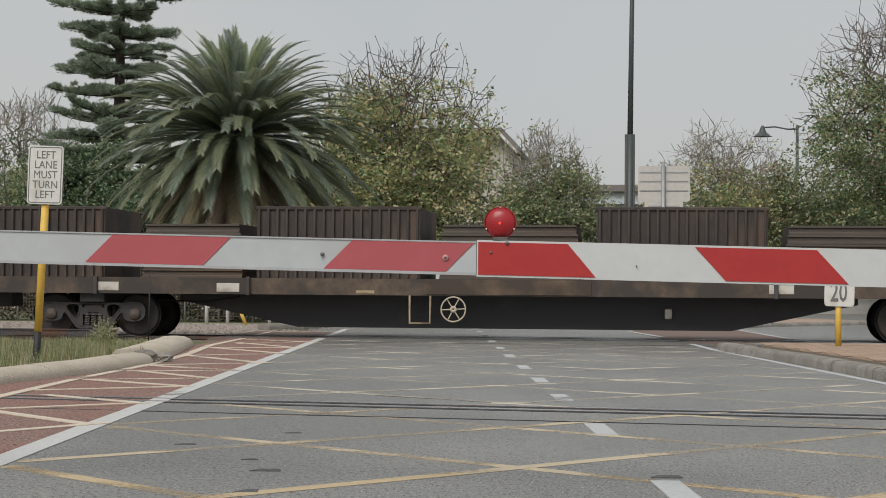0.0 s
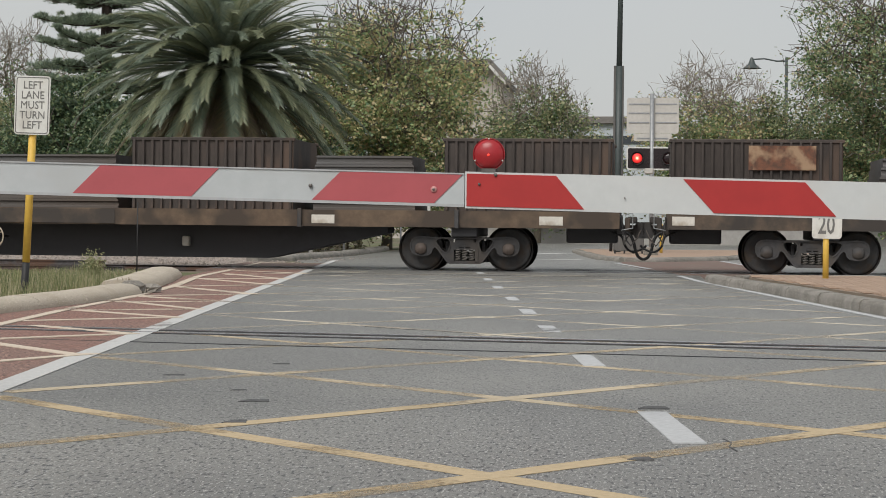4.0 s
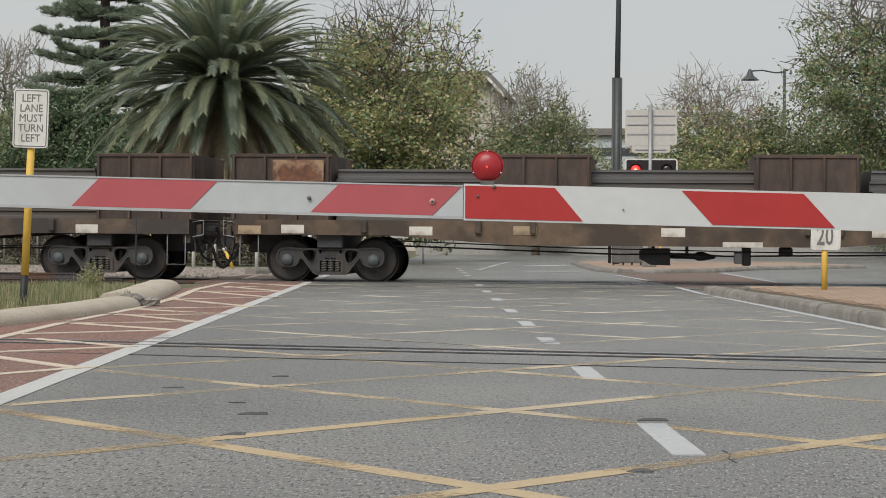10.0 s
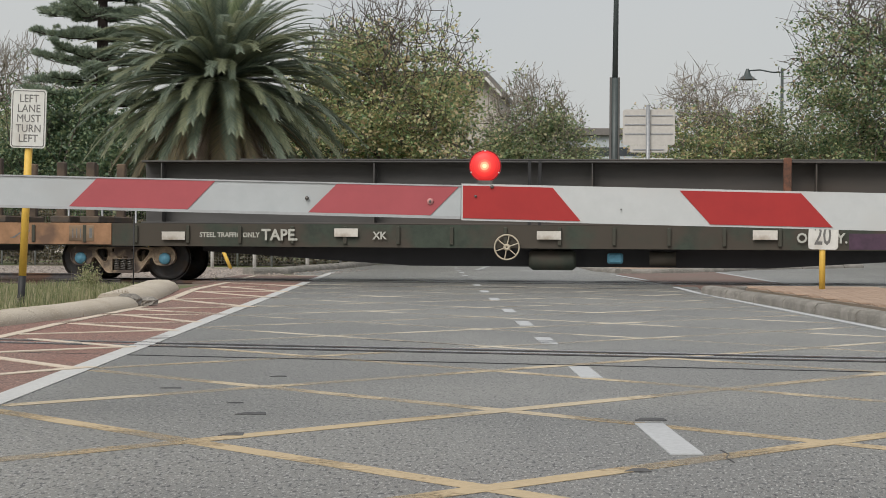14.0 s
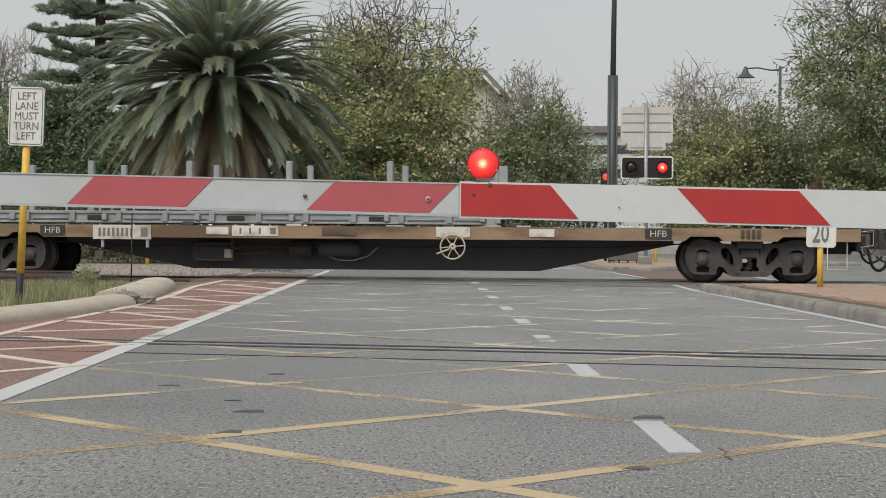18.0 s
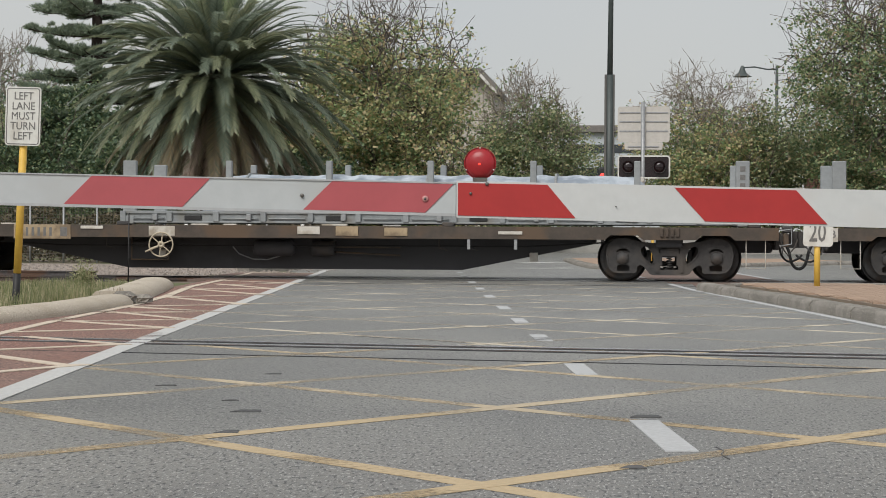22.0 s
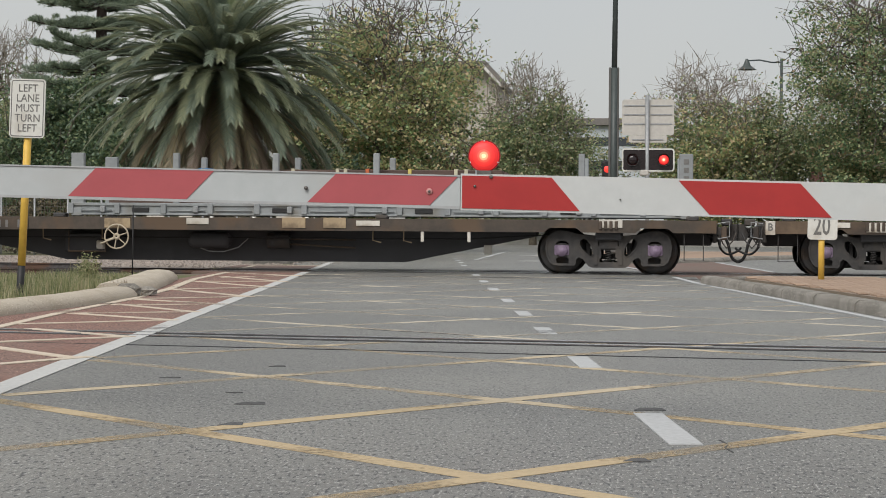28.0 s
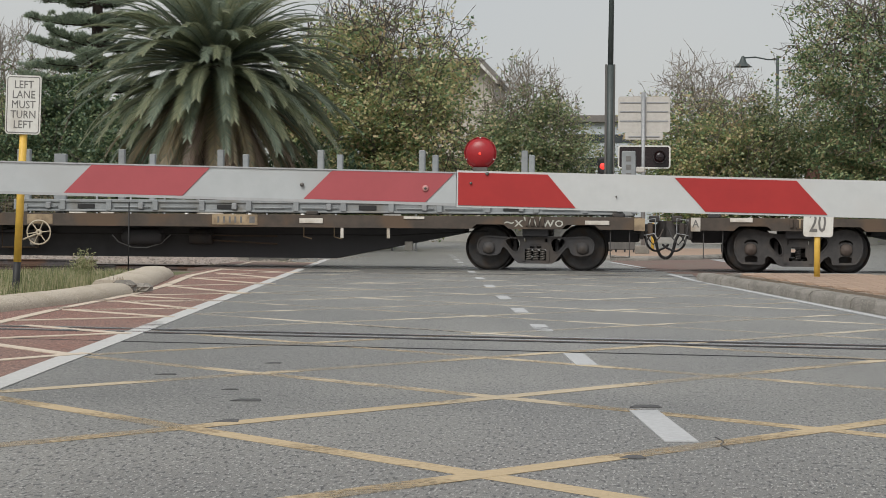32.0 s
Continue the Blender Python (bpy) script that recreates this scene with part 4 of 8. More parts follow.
M["green_leaf"] = leafy("green_leaves", [(0.0892, 0.144, 0.0889), (0.156, 0.234, 0.137), (0.245, 0.322, 0.178), (0.379, 0.411, 0.233)], 0.5, 0.38)
M["yellow_leaf"] = leafy("yellow_leaves", [(0.115, 0.17, 0.095), (0.205, 0.275, 0.14), (0.33, 0.365, 0.19), (0.45, 0.40, 0.24)], 0.5, 0.42)
M["hedge_leaf"] = leafy("hedge_leaves", [(0.06, 0.105, 0.065), (0.10, 0.16, 0.09), (0.16, 0.22, 0.115), (0.26, 0.29, 0.15)], 0.5, 0.35)
M["pale_bark"] = surface("pale_bark", (0.27, 0.235, 0.19), (0.17, 0.145, 0.12), 8, 0.95)
M["needle"] = leafy("pine_needles", [(0.19, 0.25, 0.20), (0.28, 0.34, 0.255), (0.38, 0.43, 0.30)], 0.7, 0.45)
M["frond"] = leafy("palm_leaflets", [(0.177, 0.224, 0.177), (0.226, 0.274, 0.210), (0.291, 0.332, 0.248)], 0.36, 0.5)
M["frond_pale"] = leafy("pale_leaflets", [(0.212, 0.246, 0.163), (0.272, 0.302, 0.195), (0.345, 0.35, 0.225)], 0.38, 0.5)
# upright young fronds, with sky light on the crown's top put into the colour
M["frond_young"] = leafy("young_leaflets", [(0.24, 0.30, 0.18), (0.31, 0.37, 0.215), (0.38, 0.42, 0.255)], 0.36, 0.55)
M["frond_mid"] = leafy("fading_leaflets", [(0.179, 0.187, 0.120), (0.269, 0.220, 0.156), (0.336, 0.275, 0.156)], 0.5, 0.3)
M["frond_dead"] = leafy("dead_leaflets", [(0.244, 0.177, 0.146), (0.386, 0.292, 0.238), (0.220, 0.189, 0.132)], 0.7, 0.15)


def limbs(rnd, height, fork, spread, levels, stems=4, bare=0.0):
    """Limbs and twigs as (from, to, radius, radius, level), growing up and out from a low fork, crooked, with upturned tips."""
    out = []

    def grow(p, d, length, r, level):
        steps = 4 if level < levels else 3
        side_turn = rnd.uniform(0, 6.28)
        for i in range(steps):
            kink = Vector((rnd.uniform(-1, 1), rnd.uniform(-1, 1), rnd.uniform(-0.55, 0.95)))
            d2 = (d + kink * (0.24 if level < 3 else 0.42)).normalized()
            q = p + d2 * length / steps
            r2 = r * (0.87 if level < levels else 0.8)
            out.append((p, q, r, r2, level))
            if level < levels and (i > 0 or level > 1):
                side_turn += 2.4 + rnd.uniform(-0.5, 0.5)
                if level > 1 and q.z < bare and rnd.random() < 0.8:
                    p, d, r = q, d2, r2
                    continue
                side = Vector((math.cos(side_turn), math.sin(side_turn), rnd.uniform(-0.2, 0.5)))
                grow(q, (d2 * 0.75 + side * 0.8).normalized(), length * rnd.uniform(0.45, 0.66), r2 * 0.62, level + 1)
            p, d, r = q, d2, r2
        if level < levels:
            grow(p, (d + Vector((rnd.uniform(-1, 1), rnd.uniform(-1, 1), 0.3)) * 0.4).normalized(), length * 0.6, r * 0.85, level + 1)

    base_r = height * 0.012 + 0.04
    out.append((Vector((0, 0, -0.2)), Vector((0, 0, fork)), base_r * 1.3, base_r, 0))
    for k in range(stems):
        a = 2 * math.pi * k / stems + rnd.uniform(-0.4, 0.4)
        tilt = rnd.uniform(0.2, 1.0) * spread
        d = Vector((math.cos(a) * tilt, math.sin(a) * tilt, 1)).normalized()
        grow(Vector((0, 0, fork)), d, (height - fork) * rnd.uniform(0.40, 0.52), base_r * 0.6, 1)
    return out


def leaf(bl, p, size, rnd):
    """A pointed leaf, held roughly level with a droop."""
    n = Vector((rnd.gauss(0, 0.75), rnd.gauss(0, 0.75), 0.35 + abs(rnd.gauss(0, 0.6)))).normalized()
    a = n.cross(Vector((rnd.gauss(0, 1), rnd.gauss(0, 1), rnd.gauss(0, 1)))).normalized()
    u, w = a * size, n.cross(a) * size * 0.42
    bl.add([p - u * 0.5, p - u * 0.1 + w, p + u * 0.6, p - u * 0.1 - w], [(0, 1, 2, 3)])


def broadleaf(name, label, at, height, spread, fork, leaves, material, seed, leaf_top=1.0, size=0.15, masses=(), levels=4, stems=4, far=1.0, twig=0.012):
    """A tree: tapered trunk and limbs, bare twigs above leaf_top, and leaves in clumps along the twigs and in hanging masses."""
    rnd = random.Random(seed)
    tree = thing(name, label, "tree", at=(at[0] * far, at[1] * far, EYE.z * (1 - far)))
    tree.scale = (far, far, far)
    segs = limbs(rnd, height, fork, spread, levels, stems, height * min(leaf_top, 1.0) * 0.86 if levels > 3 else 0.0)
    wood = Build()
    for p, q, r0, r1, lv in segs:
        wood.tube([p, q], [max(r0, twig), max(r1, twig * 0.8)], 7 if lv < 2 else (4 if lv < 4 else 3), lv < 2)
    part("trunk", wood, tree, material=M["pale_bark"] if name == "bare_tree" else M["bark"])
    crown = Build()
    tips = [(p, q) for p, q, r0, r1, lv in segs if lv >= levels - 1]
    n = 0
    tries = 0
    want = leaves if tips else 0
    while n < want and tries < leaves * 4:
        tries += 1
        p, q = tips[int(rnd.random() * len(tips))]
        c = p.lerp(q, rnd.random())
        hgt = c.z / height
        if hgt > leaf_top and rnd.random() > 0.14:
            continue
        if noise.noise((c.x * 0.9 + seed, c.y * 0.9, c.z * 0.9)) < -0.22:
            continue
        for _ in range(3):
            leaf(crown, c + Vector((rnd.gauss(0, 0.13), rnd.gauss(0, 0.13), rnd.gauss(0, 0.12))), size * rnd.uniform(0.6, 1.3), rnd)
            n += 1
    for cx, cy, cz, rx, ry, rz, m in masses:
        k = 0
        while k < m:
            d = Vector((rnd.gauss(0, 1), rnd.gauss(0, 1), rnd.gauss(0, 1))).normalized()
            c = Vector((cx, cy, cz)) + Vector((d.x * rx, d.y * ry, d.z * rz)) * rnd.random() ** 0.4 * rnd.choice((1.0, 1.0, 1.12))
            k += 1
            if c.z < 1.1 or noise.noise((c.x * 1.1 + seed * 3, c.y * 1.1, c.z * 1.1)) < -0.12:
                continue
            tight = rnd.uniform(0.1, 0.26)
            for _ in range(rnd.randint(8, 20)):
                k += 0.5
                leaf(crown, c + Vector((rnd.gauss(0, tight), rnd.gauss(0, tight), rnd.gauss(0, tight * 0.75))), size * rnd.uniform(0.6, 1.25), rnd)
    part("crown", crown, tree, material=material)
    return tree


def dome_tree(name, label, at, rx, mid_z, rz, fork, seed, material, bark, dense_z, leaf_z, clumps, size=0.13, counts=(9, 5, 4, 4), twig=0.012, full=0.86):
    """A broad tree whose limbs fork outwards to an even dome: leaf clumps fill it up to dense_z, thin out to leaf_z, and bare twigs stand out above."""
    rnd = random.Random(seed)
    tree = thing(name, label, "tree", at=at)
    wood, crown, twigs = Build(), Build(), []
    reach, spread = (0.42, 0.66, 0.85, 1.0), (0.0, 0.46, 0.27, 0.16)
    skew_x = rnd.uniform(-0.1, 0.1)

    def spot(d, f):
        lump = 1 + 0.22 * noise.noise((d.x * 1.7 + seed, d.y * 1.7, d.z * 1.7))
        return Vector((d.x * rx * f * lump + skew_x, d.y * rx * 0.8 * f * lump, mid_z + d.z * rz * f * lump))

    def grow(p, d, level, r, short=1.0):
        q = spot(d, reach[level] * rnd.uniform(0.94, 1.06) * short)
        kink = (q - p).length * 0.11
        path = [p] + [p.lerp(q, f) + Vector((rnd.gauss(0, kink), rnd.gauss(0, kink), rnd.gauss(0, kink))) for f in (0.35, 0.7)] + [q]
        if level == 3:
            path[-1] = q + Vector((rnd.gauss(0, 0.1), rnd.gauss(0, 0.1), rnd.uniform(0, 0.22)))
        wood.tube(path, [max(r * f, twig * g) for f, g in ((1, 1), (0.85, 0.9), (0.72, 0.75), (0.6, 0.5))], 7 if level == 0 else 4 if level == 1 else 3, False)
        if level >= 2:
            twigs.append((path[0], path[2], path[3]))
        if level < 3:
            for k in range(counts[level + 1]):
                g = spread[level + 1]
                d2 = (d + Vector((rnd.gauss(0, g), rnd.gauss(0, g), rnd.gauss(0, g)))).normalized()
                if k == 2:
                    grow(path[2], d2, level + 1, r * 0.5, 0.9)
                else:
                    grow(q, d2, level + 1, r * (0.55 if k else 0.7))
        else:
            for f in (1, 2):
                if rnd.random() < 0.7:
                    ln = rnd.uniform(0.12, 0.34) * twig / 0.012
                    e = path[f] + (d * 0.7 + Vector((rnd.gauss(0, 0.5), rnd.gauss(0, 0.5), rnd.gauss(0.25, 0.4)))).normalized() * ln
                    wood.tube([path[f], e], [twig * 0.7, twig * 0.4], 3, False)

    base_r = mid_z * 0.022 + 0.06
    wood.tube([(0, 0, -0.2), (0.04, 0, fork * 0.5), (0, 0, fork)], [base_r * 1.4, base_r * 1.1, base_r], 10)
    for k in range(counts[0]):
        up = 0.02 + 0.98 * (k + 0.5) / counts[0]
        a = 2.4 * k + rnd.uniform(-0.3, 0.3)
        flat = math.sqrt(1 - up * up)
        grow(Vector((0, 0, fork)), Vector((flat * math.cos(a), flat * math.sin(a), up)), 0, base_r * 0.5)
    part("trunk", wood, tree, material=bark)

    def clump(c, n, tight):
        for _ in range(n):
            leaf(crown, c + Vector((rnd.gauss(0, tight), rnd.gauss(0, tight), rnd.gauss(0, tight * 0.7))), size * rnd.uniform(0.6, 1.3), rnd)

    for p, m, q in twigs:
        for c in (p, m, q):
            thin = min(1.0, max(0.03, (leaf_z - c.z) / max(leaf_z - dense_z, 0.1)))
            if rnd.random() < thin * 0.7 and noise.noise((c.x * 0.6 + seed, c.y * 0.6, c.z * 0.6)) > 0.05 - 0.35 * thin:
                clump(c, rnd.randint(5, 14), size * 1.6)
    for _ in range(clumps):
        d = Vector((rnd.gauss(0, 1), rnd.gauss(0, 1), rnd.gauss(0, 1))).normalized()
        c = spot(d, full * rnd.random() ** 0.3)
        if c.z < 0.8 or c.z > leaf_z or rnd.random() < (c.z - dense_z) / max(leaf_z - dense_z, 0.1) or noise.noise((c.x * 0.62 + seed * 3, c.y * 0.62, c.z * 0.72)) < -0.1:
            continue
        for _ in range(rnd.randint(2, 5)):
            clump(c + Vector((rnd.gauss(0, 0.3), rnd.gauss(0, 0.3), rnd.gauss(0, 0.14))) * (size / 0.1), rnd.randint(14, 30), size * rnd.uniform(1.2, 2.2))
    part("crown", crown, tree, material=material)
    return tree


def palm(at, crown_z, length, seed):
    rnd = random.Random(seed)
    tree = thing("date_palm", "large date palm with a full crown of arching grey-green fronds", "palm tree", at=at)
    t = Build()
    t.tube([(0, 0, -0.2), (0, 0, crown_z * 0.35), (0, 0, crown_z * 0.75), (0, 0, crown_z - 0.15), (0, 0, crown_z + 0.5)], [0.55, 0.45, 0.5, 0.62, 0.25], 14)
    for i in range(220):
        a, z = rnd.uniform(0, 6.28), rnd.uniform(crown_z * 0.35, crown_z + 0.2)
        c, s = math.cos(a), math.sin(a)
        r = 0.5
        w = 0.09
        t.add([(c * r - s * w, s * r + c * w, z), (c * r + s * w, s * r - c * w, z), (c * (r + 0.16), s * (r + 0.16), z + 0.22), (c * r, s * r, z - 0.1)], [(0, 1, 2), (1, 3, 2), (3, 0, 2)])
    part("trunk", t, tree, material=M["palm_bark"])

    def frond(el0, bend, n_leaf, wide):
        def make(bl):
            m = 26
            p, ang = Vector((0.25, 0, 0)), radians(el0)
            path, dirs = [], []
            for i in range(m):
                s = i / (m - 1)
                d = Vector((math.cos(ang), 0, math.sin(ang)))
                path.append(p.copy())
                dirs.append(d)
                p = p + d * length / m
                ang -= radians(bend) * (0.2 + 2.4 * s * s) / m
            bl.tube(path[::2], [0.045 * (1 - 0.85 * i / len(path[::2])) + 0.006 for i in range(len(path[::2]))], 4, False)
            r2 = random.Random(int(el0 * 7 + bend))
            for i in range(n_leaf):
                s = 0.08 + 0.92 * i / n_leaf
                k = s * (m - 1)
                j = min(int(k), m - 2)
                c = path[j].lerp(path[j + 1], k - j)
                d = dirs[j]
                up = Vector((-d.z, 0, d.x))
                ll = wide * (0.42 + 0.75 * math.sin(math.pi * (0.12 + 0.80 * s))) * r2.uniform(0.85, 1.1)
                for sd in (-1, 1):
                    fwd = 1.0 + 0.7 * s
                    out = (Vector((0, sd, 0)) * 1.0 + d * fwd + up * r2.uniform(0.0, 0.32)).normalized()
                    e = c + out * ll + Vector((0, 0, -0.10 * ll))
                    mid = c.lerp(e, 0.45) + up * 0.015
                    w = d * 0.027
                    bl.add([c - w * 0.5, mid - w, e, mid + w, c + w * 0.5], [(0, 1, 2, 3, 4)])
        return make

    rings = [  # elevation, bend, how many, length, material
        (86, 22, 7, 0.60, "frond_young"), (78, 34, 11, 0.63, "frond_young"), (69, 44, 15, 0.66, "frond_young"), (59, 52, 18, 0.69, "frond"), (49, 58, 20, 0.73, "frond_pale"), (38, 62, 22, 0.78, "frond"), (27, 62, 24, 0.84, "frond_pale"),
        (16, 60, 24, 0.88, "frond"), (5, 56, 24, 0.92, "frond_pale"), (-7, 50, 23, 0.94, "frond"), (-19, 44, 21, 0.94, "frond_pale"), (-31, 36, 18, 0.92, "frond"), (-43, 28, 15, 0.90, "frond_mid"), (-54, 20, 14, 0.85, "frond_dead"), (-65, 12, 12, 0.80, "frond_dead"), (-76, 6, 10, 0.72, "frond_dead")]
    for i, (el, bend, n, long, mat_name) in enumerate(rings):
        me = [shared("frond:%d_%d" % (el, v), frond(el + v * 5, bend + v * 9, 104, 0.50), M[mat_name]) for v in (0, 1)]
        for k in range(n):
            az = 360 * (k + (i % 2) * 0.5 + rnd.uniform(-0.25, 0.25)) / n
            f = part("frond", me[k % 2], tree, (0, 0, crown_z + 0.25 - i * 0.045), (rnd.uniform(-9, 9), rnd.uniform(-6, 6), az))
            q = rnd.uniform(0.90, 1.08) * long
            f.scale = (q, q, q)
    # the deeper, crowded fronds, past what one could count
    for mat_name, els in (("frond", (55, 40, 24, 10, -4)), ("frond_pale", (32, 17, 2, -13, -25)), ("frond_mid", (-37, -48))):
        deep = Build()
        for el in els:
            one = Build()
            frond(el, 64 - max(0, -el) * 0.7, 84, 0.50)(one)
            for k in range(11):
                q = rnd.uniform(0.62, 0.92)
                mx = Matrix.Translation((0, 0, crown_z + 0.25 - (60 - el) * 0.005)) @ Euler((radians(rnd.uniform(-14, 14)), radians(rnd.uniform(-6, 6)), radians(32.7 * k + rnd.uniform(-14, 14)))).to_matrix().to_4x4() @ Matrix.Scale(q, 4)
                deep.add([mx @ Vector(p) for p in one.v], one.f)
        tagged(part("inner_fronds", deep, tree, material=M[mat_name]), kind="stuff")
    return tree


def pine(at, height, reach, seed):
    rnd = random.Random(seed)
    tree = thing("pine_tree", "tall dark Norfolk Island pine with tiers of level branches", "pine tree", at=at)
    part("trunk", Build().tube([(0, 0, -0.2), (0.05, 0, height * 0.4), (0.12, 0, height)], [0.34, 0.24, 0.05], 12), tree, material=M["pine_bark"])
    wood, crown = Build(), Build()
    z = 1.4
    while z < height - 0.5:
        n = rnd.choice((8, 9))
        full = reach * (1.25 if z < 8.4 else 1.0) * min(1.0, (height - z) / (height * 0.3) + 0.15) * rnd.uniform(0.85, 1.1)
        for k in range(n):
            a = 2 * math.pi * (k + rnd.uniform(-0.3, 0.3)) / n
            ln = full * rnd.uniform(0.6, 1.12)
            c, s = math.cos(a), math.sin(a)
            lift = rnd.uniform(-0.02, 0.15)
            step_z = rnd.uniform(-0.14, 0.14)
            path = [Vector((c * ln * u, s * ln * u, z + lift * ln * (u * u) - 0.02 * ln * math.sin(u * 3.1) + step_z + rnd.uniform(-0.05, 0.05))) for u in (0, 0.25, 0.5, 0.75, 1)]
            wood.tube(path, [0.05, 0.04, 0.03, 0.022, 0.014], 4, False)
            tufts = max(6, int((12 if z < 6 else 7) * ln))
            for i in range(tufts):
                u = 0.3 + 0.72 * (i + rnd.random()) / tufts
                j = min(int(min(u, 0.99) * 4), 3)
                p = path[j].lerp(path[j + 1], u * 4 - j)
                wide = rnd.uniform(0.16, 0.5) * (1.2 - 0.6 * u)
                p = p + Vector((-s, c, 0)) * rnd.uniform(-1, 1) * wide * 1.6 + Vector((0, 0, rnd.uniform(0.0, 0.18)))
                if rnd.random() < 0.5:
                    wood.tube([path[j].lerp(path[j + 1], max(u * 4 - j - 0.4, 0)), p], [0.014, 0.008], 3, False)
                rad = rnd.uniform(0.12, 0.27)
                for _ in range(110):
                    o = Vector((rnd.gauss(0, 1), rnd.gauss(0, 1), rnd.gauss(0, 0.75) + 0.25)).normalized()
                    cc = p + Vector((o.x * rad, o.y * rad, o.z * rad * 0.5)) * rnd.random() ** 0.6
                    e = cc + (o * 0.7 + Vector((c * 0.3, s * 0.3, 0.45))).normalized() * rnd.uniform(0.09, 0.19)
                    w = (e - cc).cross(Vector((rnd.gauss(0, 1), rnd.gauss(0, 1), rnd.gauss(0, 1)))).normalized() * 0.022
                    crown.add([cc - w, cc + w, e], [(0, 1, 2)])
        z += rnd.uniform(0.75, 1.0)
    tagged(part("branch_wood", wood, tree, material=M["pine_bark"]), kind="stuff")
    tagged(part("needles", crown, tree, material=M["needle"]), kind="stuff")
    return tree


palm((-13.7, 57, 0), 6.0, 5.2, 5)
pine((-22.3, 72, 0), 19, 2.9, 8)
dome_tree("autumn_tree", "broad tree thinning in autumn, yellow-green leaves and bare top twigs", (-10.0, 68, 0), 4.5, 4.9, 5.4, 1.3, 3, M["autumn"], M["bark"], 5.4, 9.6, 1150, 0.13, (9, 5, 4, 3), 0.011)
dome_tree("bare_tree", "small tree with pale bare twigs over yellowing leaves", (-6.3, 100, 0), 3.3, 5.0, 5.4, 1.5, 14, M["yellow_leaf"], M["pale_bark"], 5.4, 8.8, 560, 0.16, (8, 5, 4, 3), twig=0.016)
dome_tree("bare_tree", "thin tree with grey twigs behind the lane sign", (-29.2, 80, 0), 3.6, 5.0, 5.2, 1.4, 61, M["hedge_leaf"], M["pale_bark"], 5.0, 8.0, 520, 0.13, (8, 4, 4, 3), twig=0.013)
broadleaf("bush", "rounded green bush behind the line", (-2.2, 66, 0), 4.4, 0.9, 0.5, 500, M["yellow_leaf"], 21, 1.0, 0.09, [(0, 0, 2.3, 1.5, 1.2, 2.2, 3000)], 3, 5, far=1.60)
dome_tree("bare_tree", "thin tree with many bare twigs over sparse leaves", (3.6, 106, 0), 5.0, 4.9, 5.9, 1.5, 27, M["autumn"], M["pale_bark"], 5.2, 8.8, 700, 0.165, (8, 5, 4, 3), twig=0.017)
dome_tree("roadside_tree", "large leafy green tree with bare upper twigs", (14.1, 100, 0), 6.6, 8.2, 9.8, 2.5, 33, M["roadside_leaf"], M["bark"], 9.0, 14.8, 1350, 0.165, (10, 5, 4, 3), 0.017, 0.88)
broadleaf("low_tree", "low spreading green tree with yellowing leaves", (3.9, 55, 0), 5.0, 1.1, 0.8, 1200, M["yellow_leaf"], 36, 1.0, 0.085,
          [(-2.0, 0, 2.3, 1.5, 1.2, 2.0, 7000), (0.2, 0, 2.7, 1.9, 1.3, 2.2, 10600), (2.3, 0, 2.9, 1.8, 1.3, 2.3, 10600)], 3, 6, far=1.92)
broadleaf("roadside_tree", "leafy tree half hidden behind others", (11.5, 66, 0), 9.5, 0.8, 1.6, 1200, M["green_leaf"], 35, 0.9, 0.130, [(0, 0, 4.2, 3.2, 2.0, 3.6, 7600)], 4, 5, far=1.70)
broadleaf("hedge_tree", "dense dark green shrub beside the pine", (-19.3, 66, 0), 5.2, 0.9, 0.6, 600, M["hedge_leaf"], 41, 1.0, 0.130, [(0, 0, 2.6, 3.0, 1.6, 2.7, 9000)], 3, 5)
broadleaf("hedge_tree", "dense dark green shrub behind the lane sign", (-24.0, 69, 0), 7.4, 0.9, 0.6, 600, M["hedge_leaf"], 42, 1.0, 0.130, [(0.5, 0, 3.0, 2.2, 1.6, 3.3, 8000), (2.0, 0, 5.0, 2.0, 1.3, 1.9, 4200)], 3, 5)
broadleaf("hedge_tree", "yellowing shrub with bare twigs at the edge of the trees", (-27.3, 76, 0), 8.6, 0.9, 0.8, 900, M["yellow_leaf"], 43, 0.75, 0.130, [(0, 0, 3.4, 2.6, 1.6, 3.0, 4600)], 4, 6)
broadleaf("hedge_tree", "dark shrub under the autumn tree", (-5.4, 63, 0), 3.6, 0.9, 0.4, 500, M["autumn"], 47, 1.0, 0.122, [(0, 0, 1.9, 2.2, 1.2, 1.8, 3600), (-3, 0, 1.7, 2.2, 1.2, 1.6, 3000)], 3, 5, far=1.65)

broadleaf("hedge_tree", "dark green shrub behind the date palm", (-12.4, 62, 0), 4.6, 0.9, 0.5, 400, M["hedge_leaf"], 51, 1.0, 0.13, [(0, 0, 2.1, 2.8, 1.2, 2.0, 5200)], 3, 5)

hedge = Build()
rh = random.Random(77)
for i in range(26000):
    x = rh.uniform(-30, -8.9)
    top = 1.45 + 0.75 * noise.noise((x * 0.5, 3, 0))
    c = Vector((x, 55.2 + rh.gauss(0, 0.5), rh.random() ** 0.8 * top))
    leaf(hedge, c, rh.uniform(0.06, 0.14), rh)
tagged(new("dry_scrub", hedge.mesh("dry_scrub", leafy("dry_scrub", [(0.05, 0.05, 0.03), (0.11, 0.10, 0.055), (0.2, 0.16, 0.10)], 0.8, 0.2))), "low dry scrub behind the wire fence", "scrub", kind="stuff")

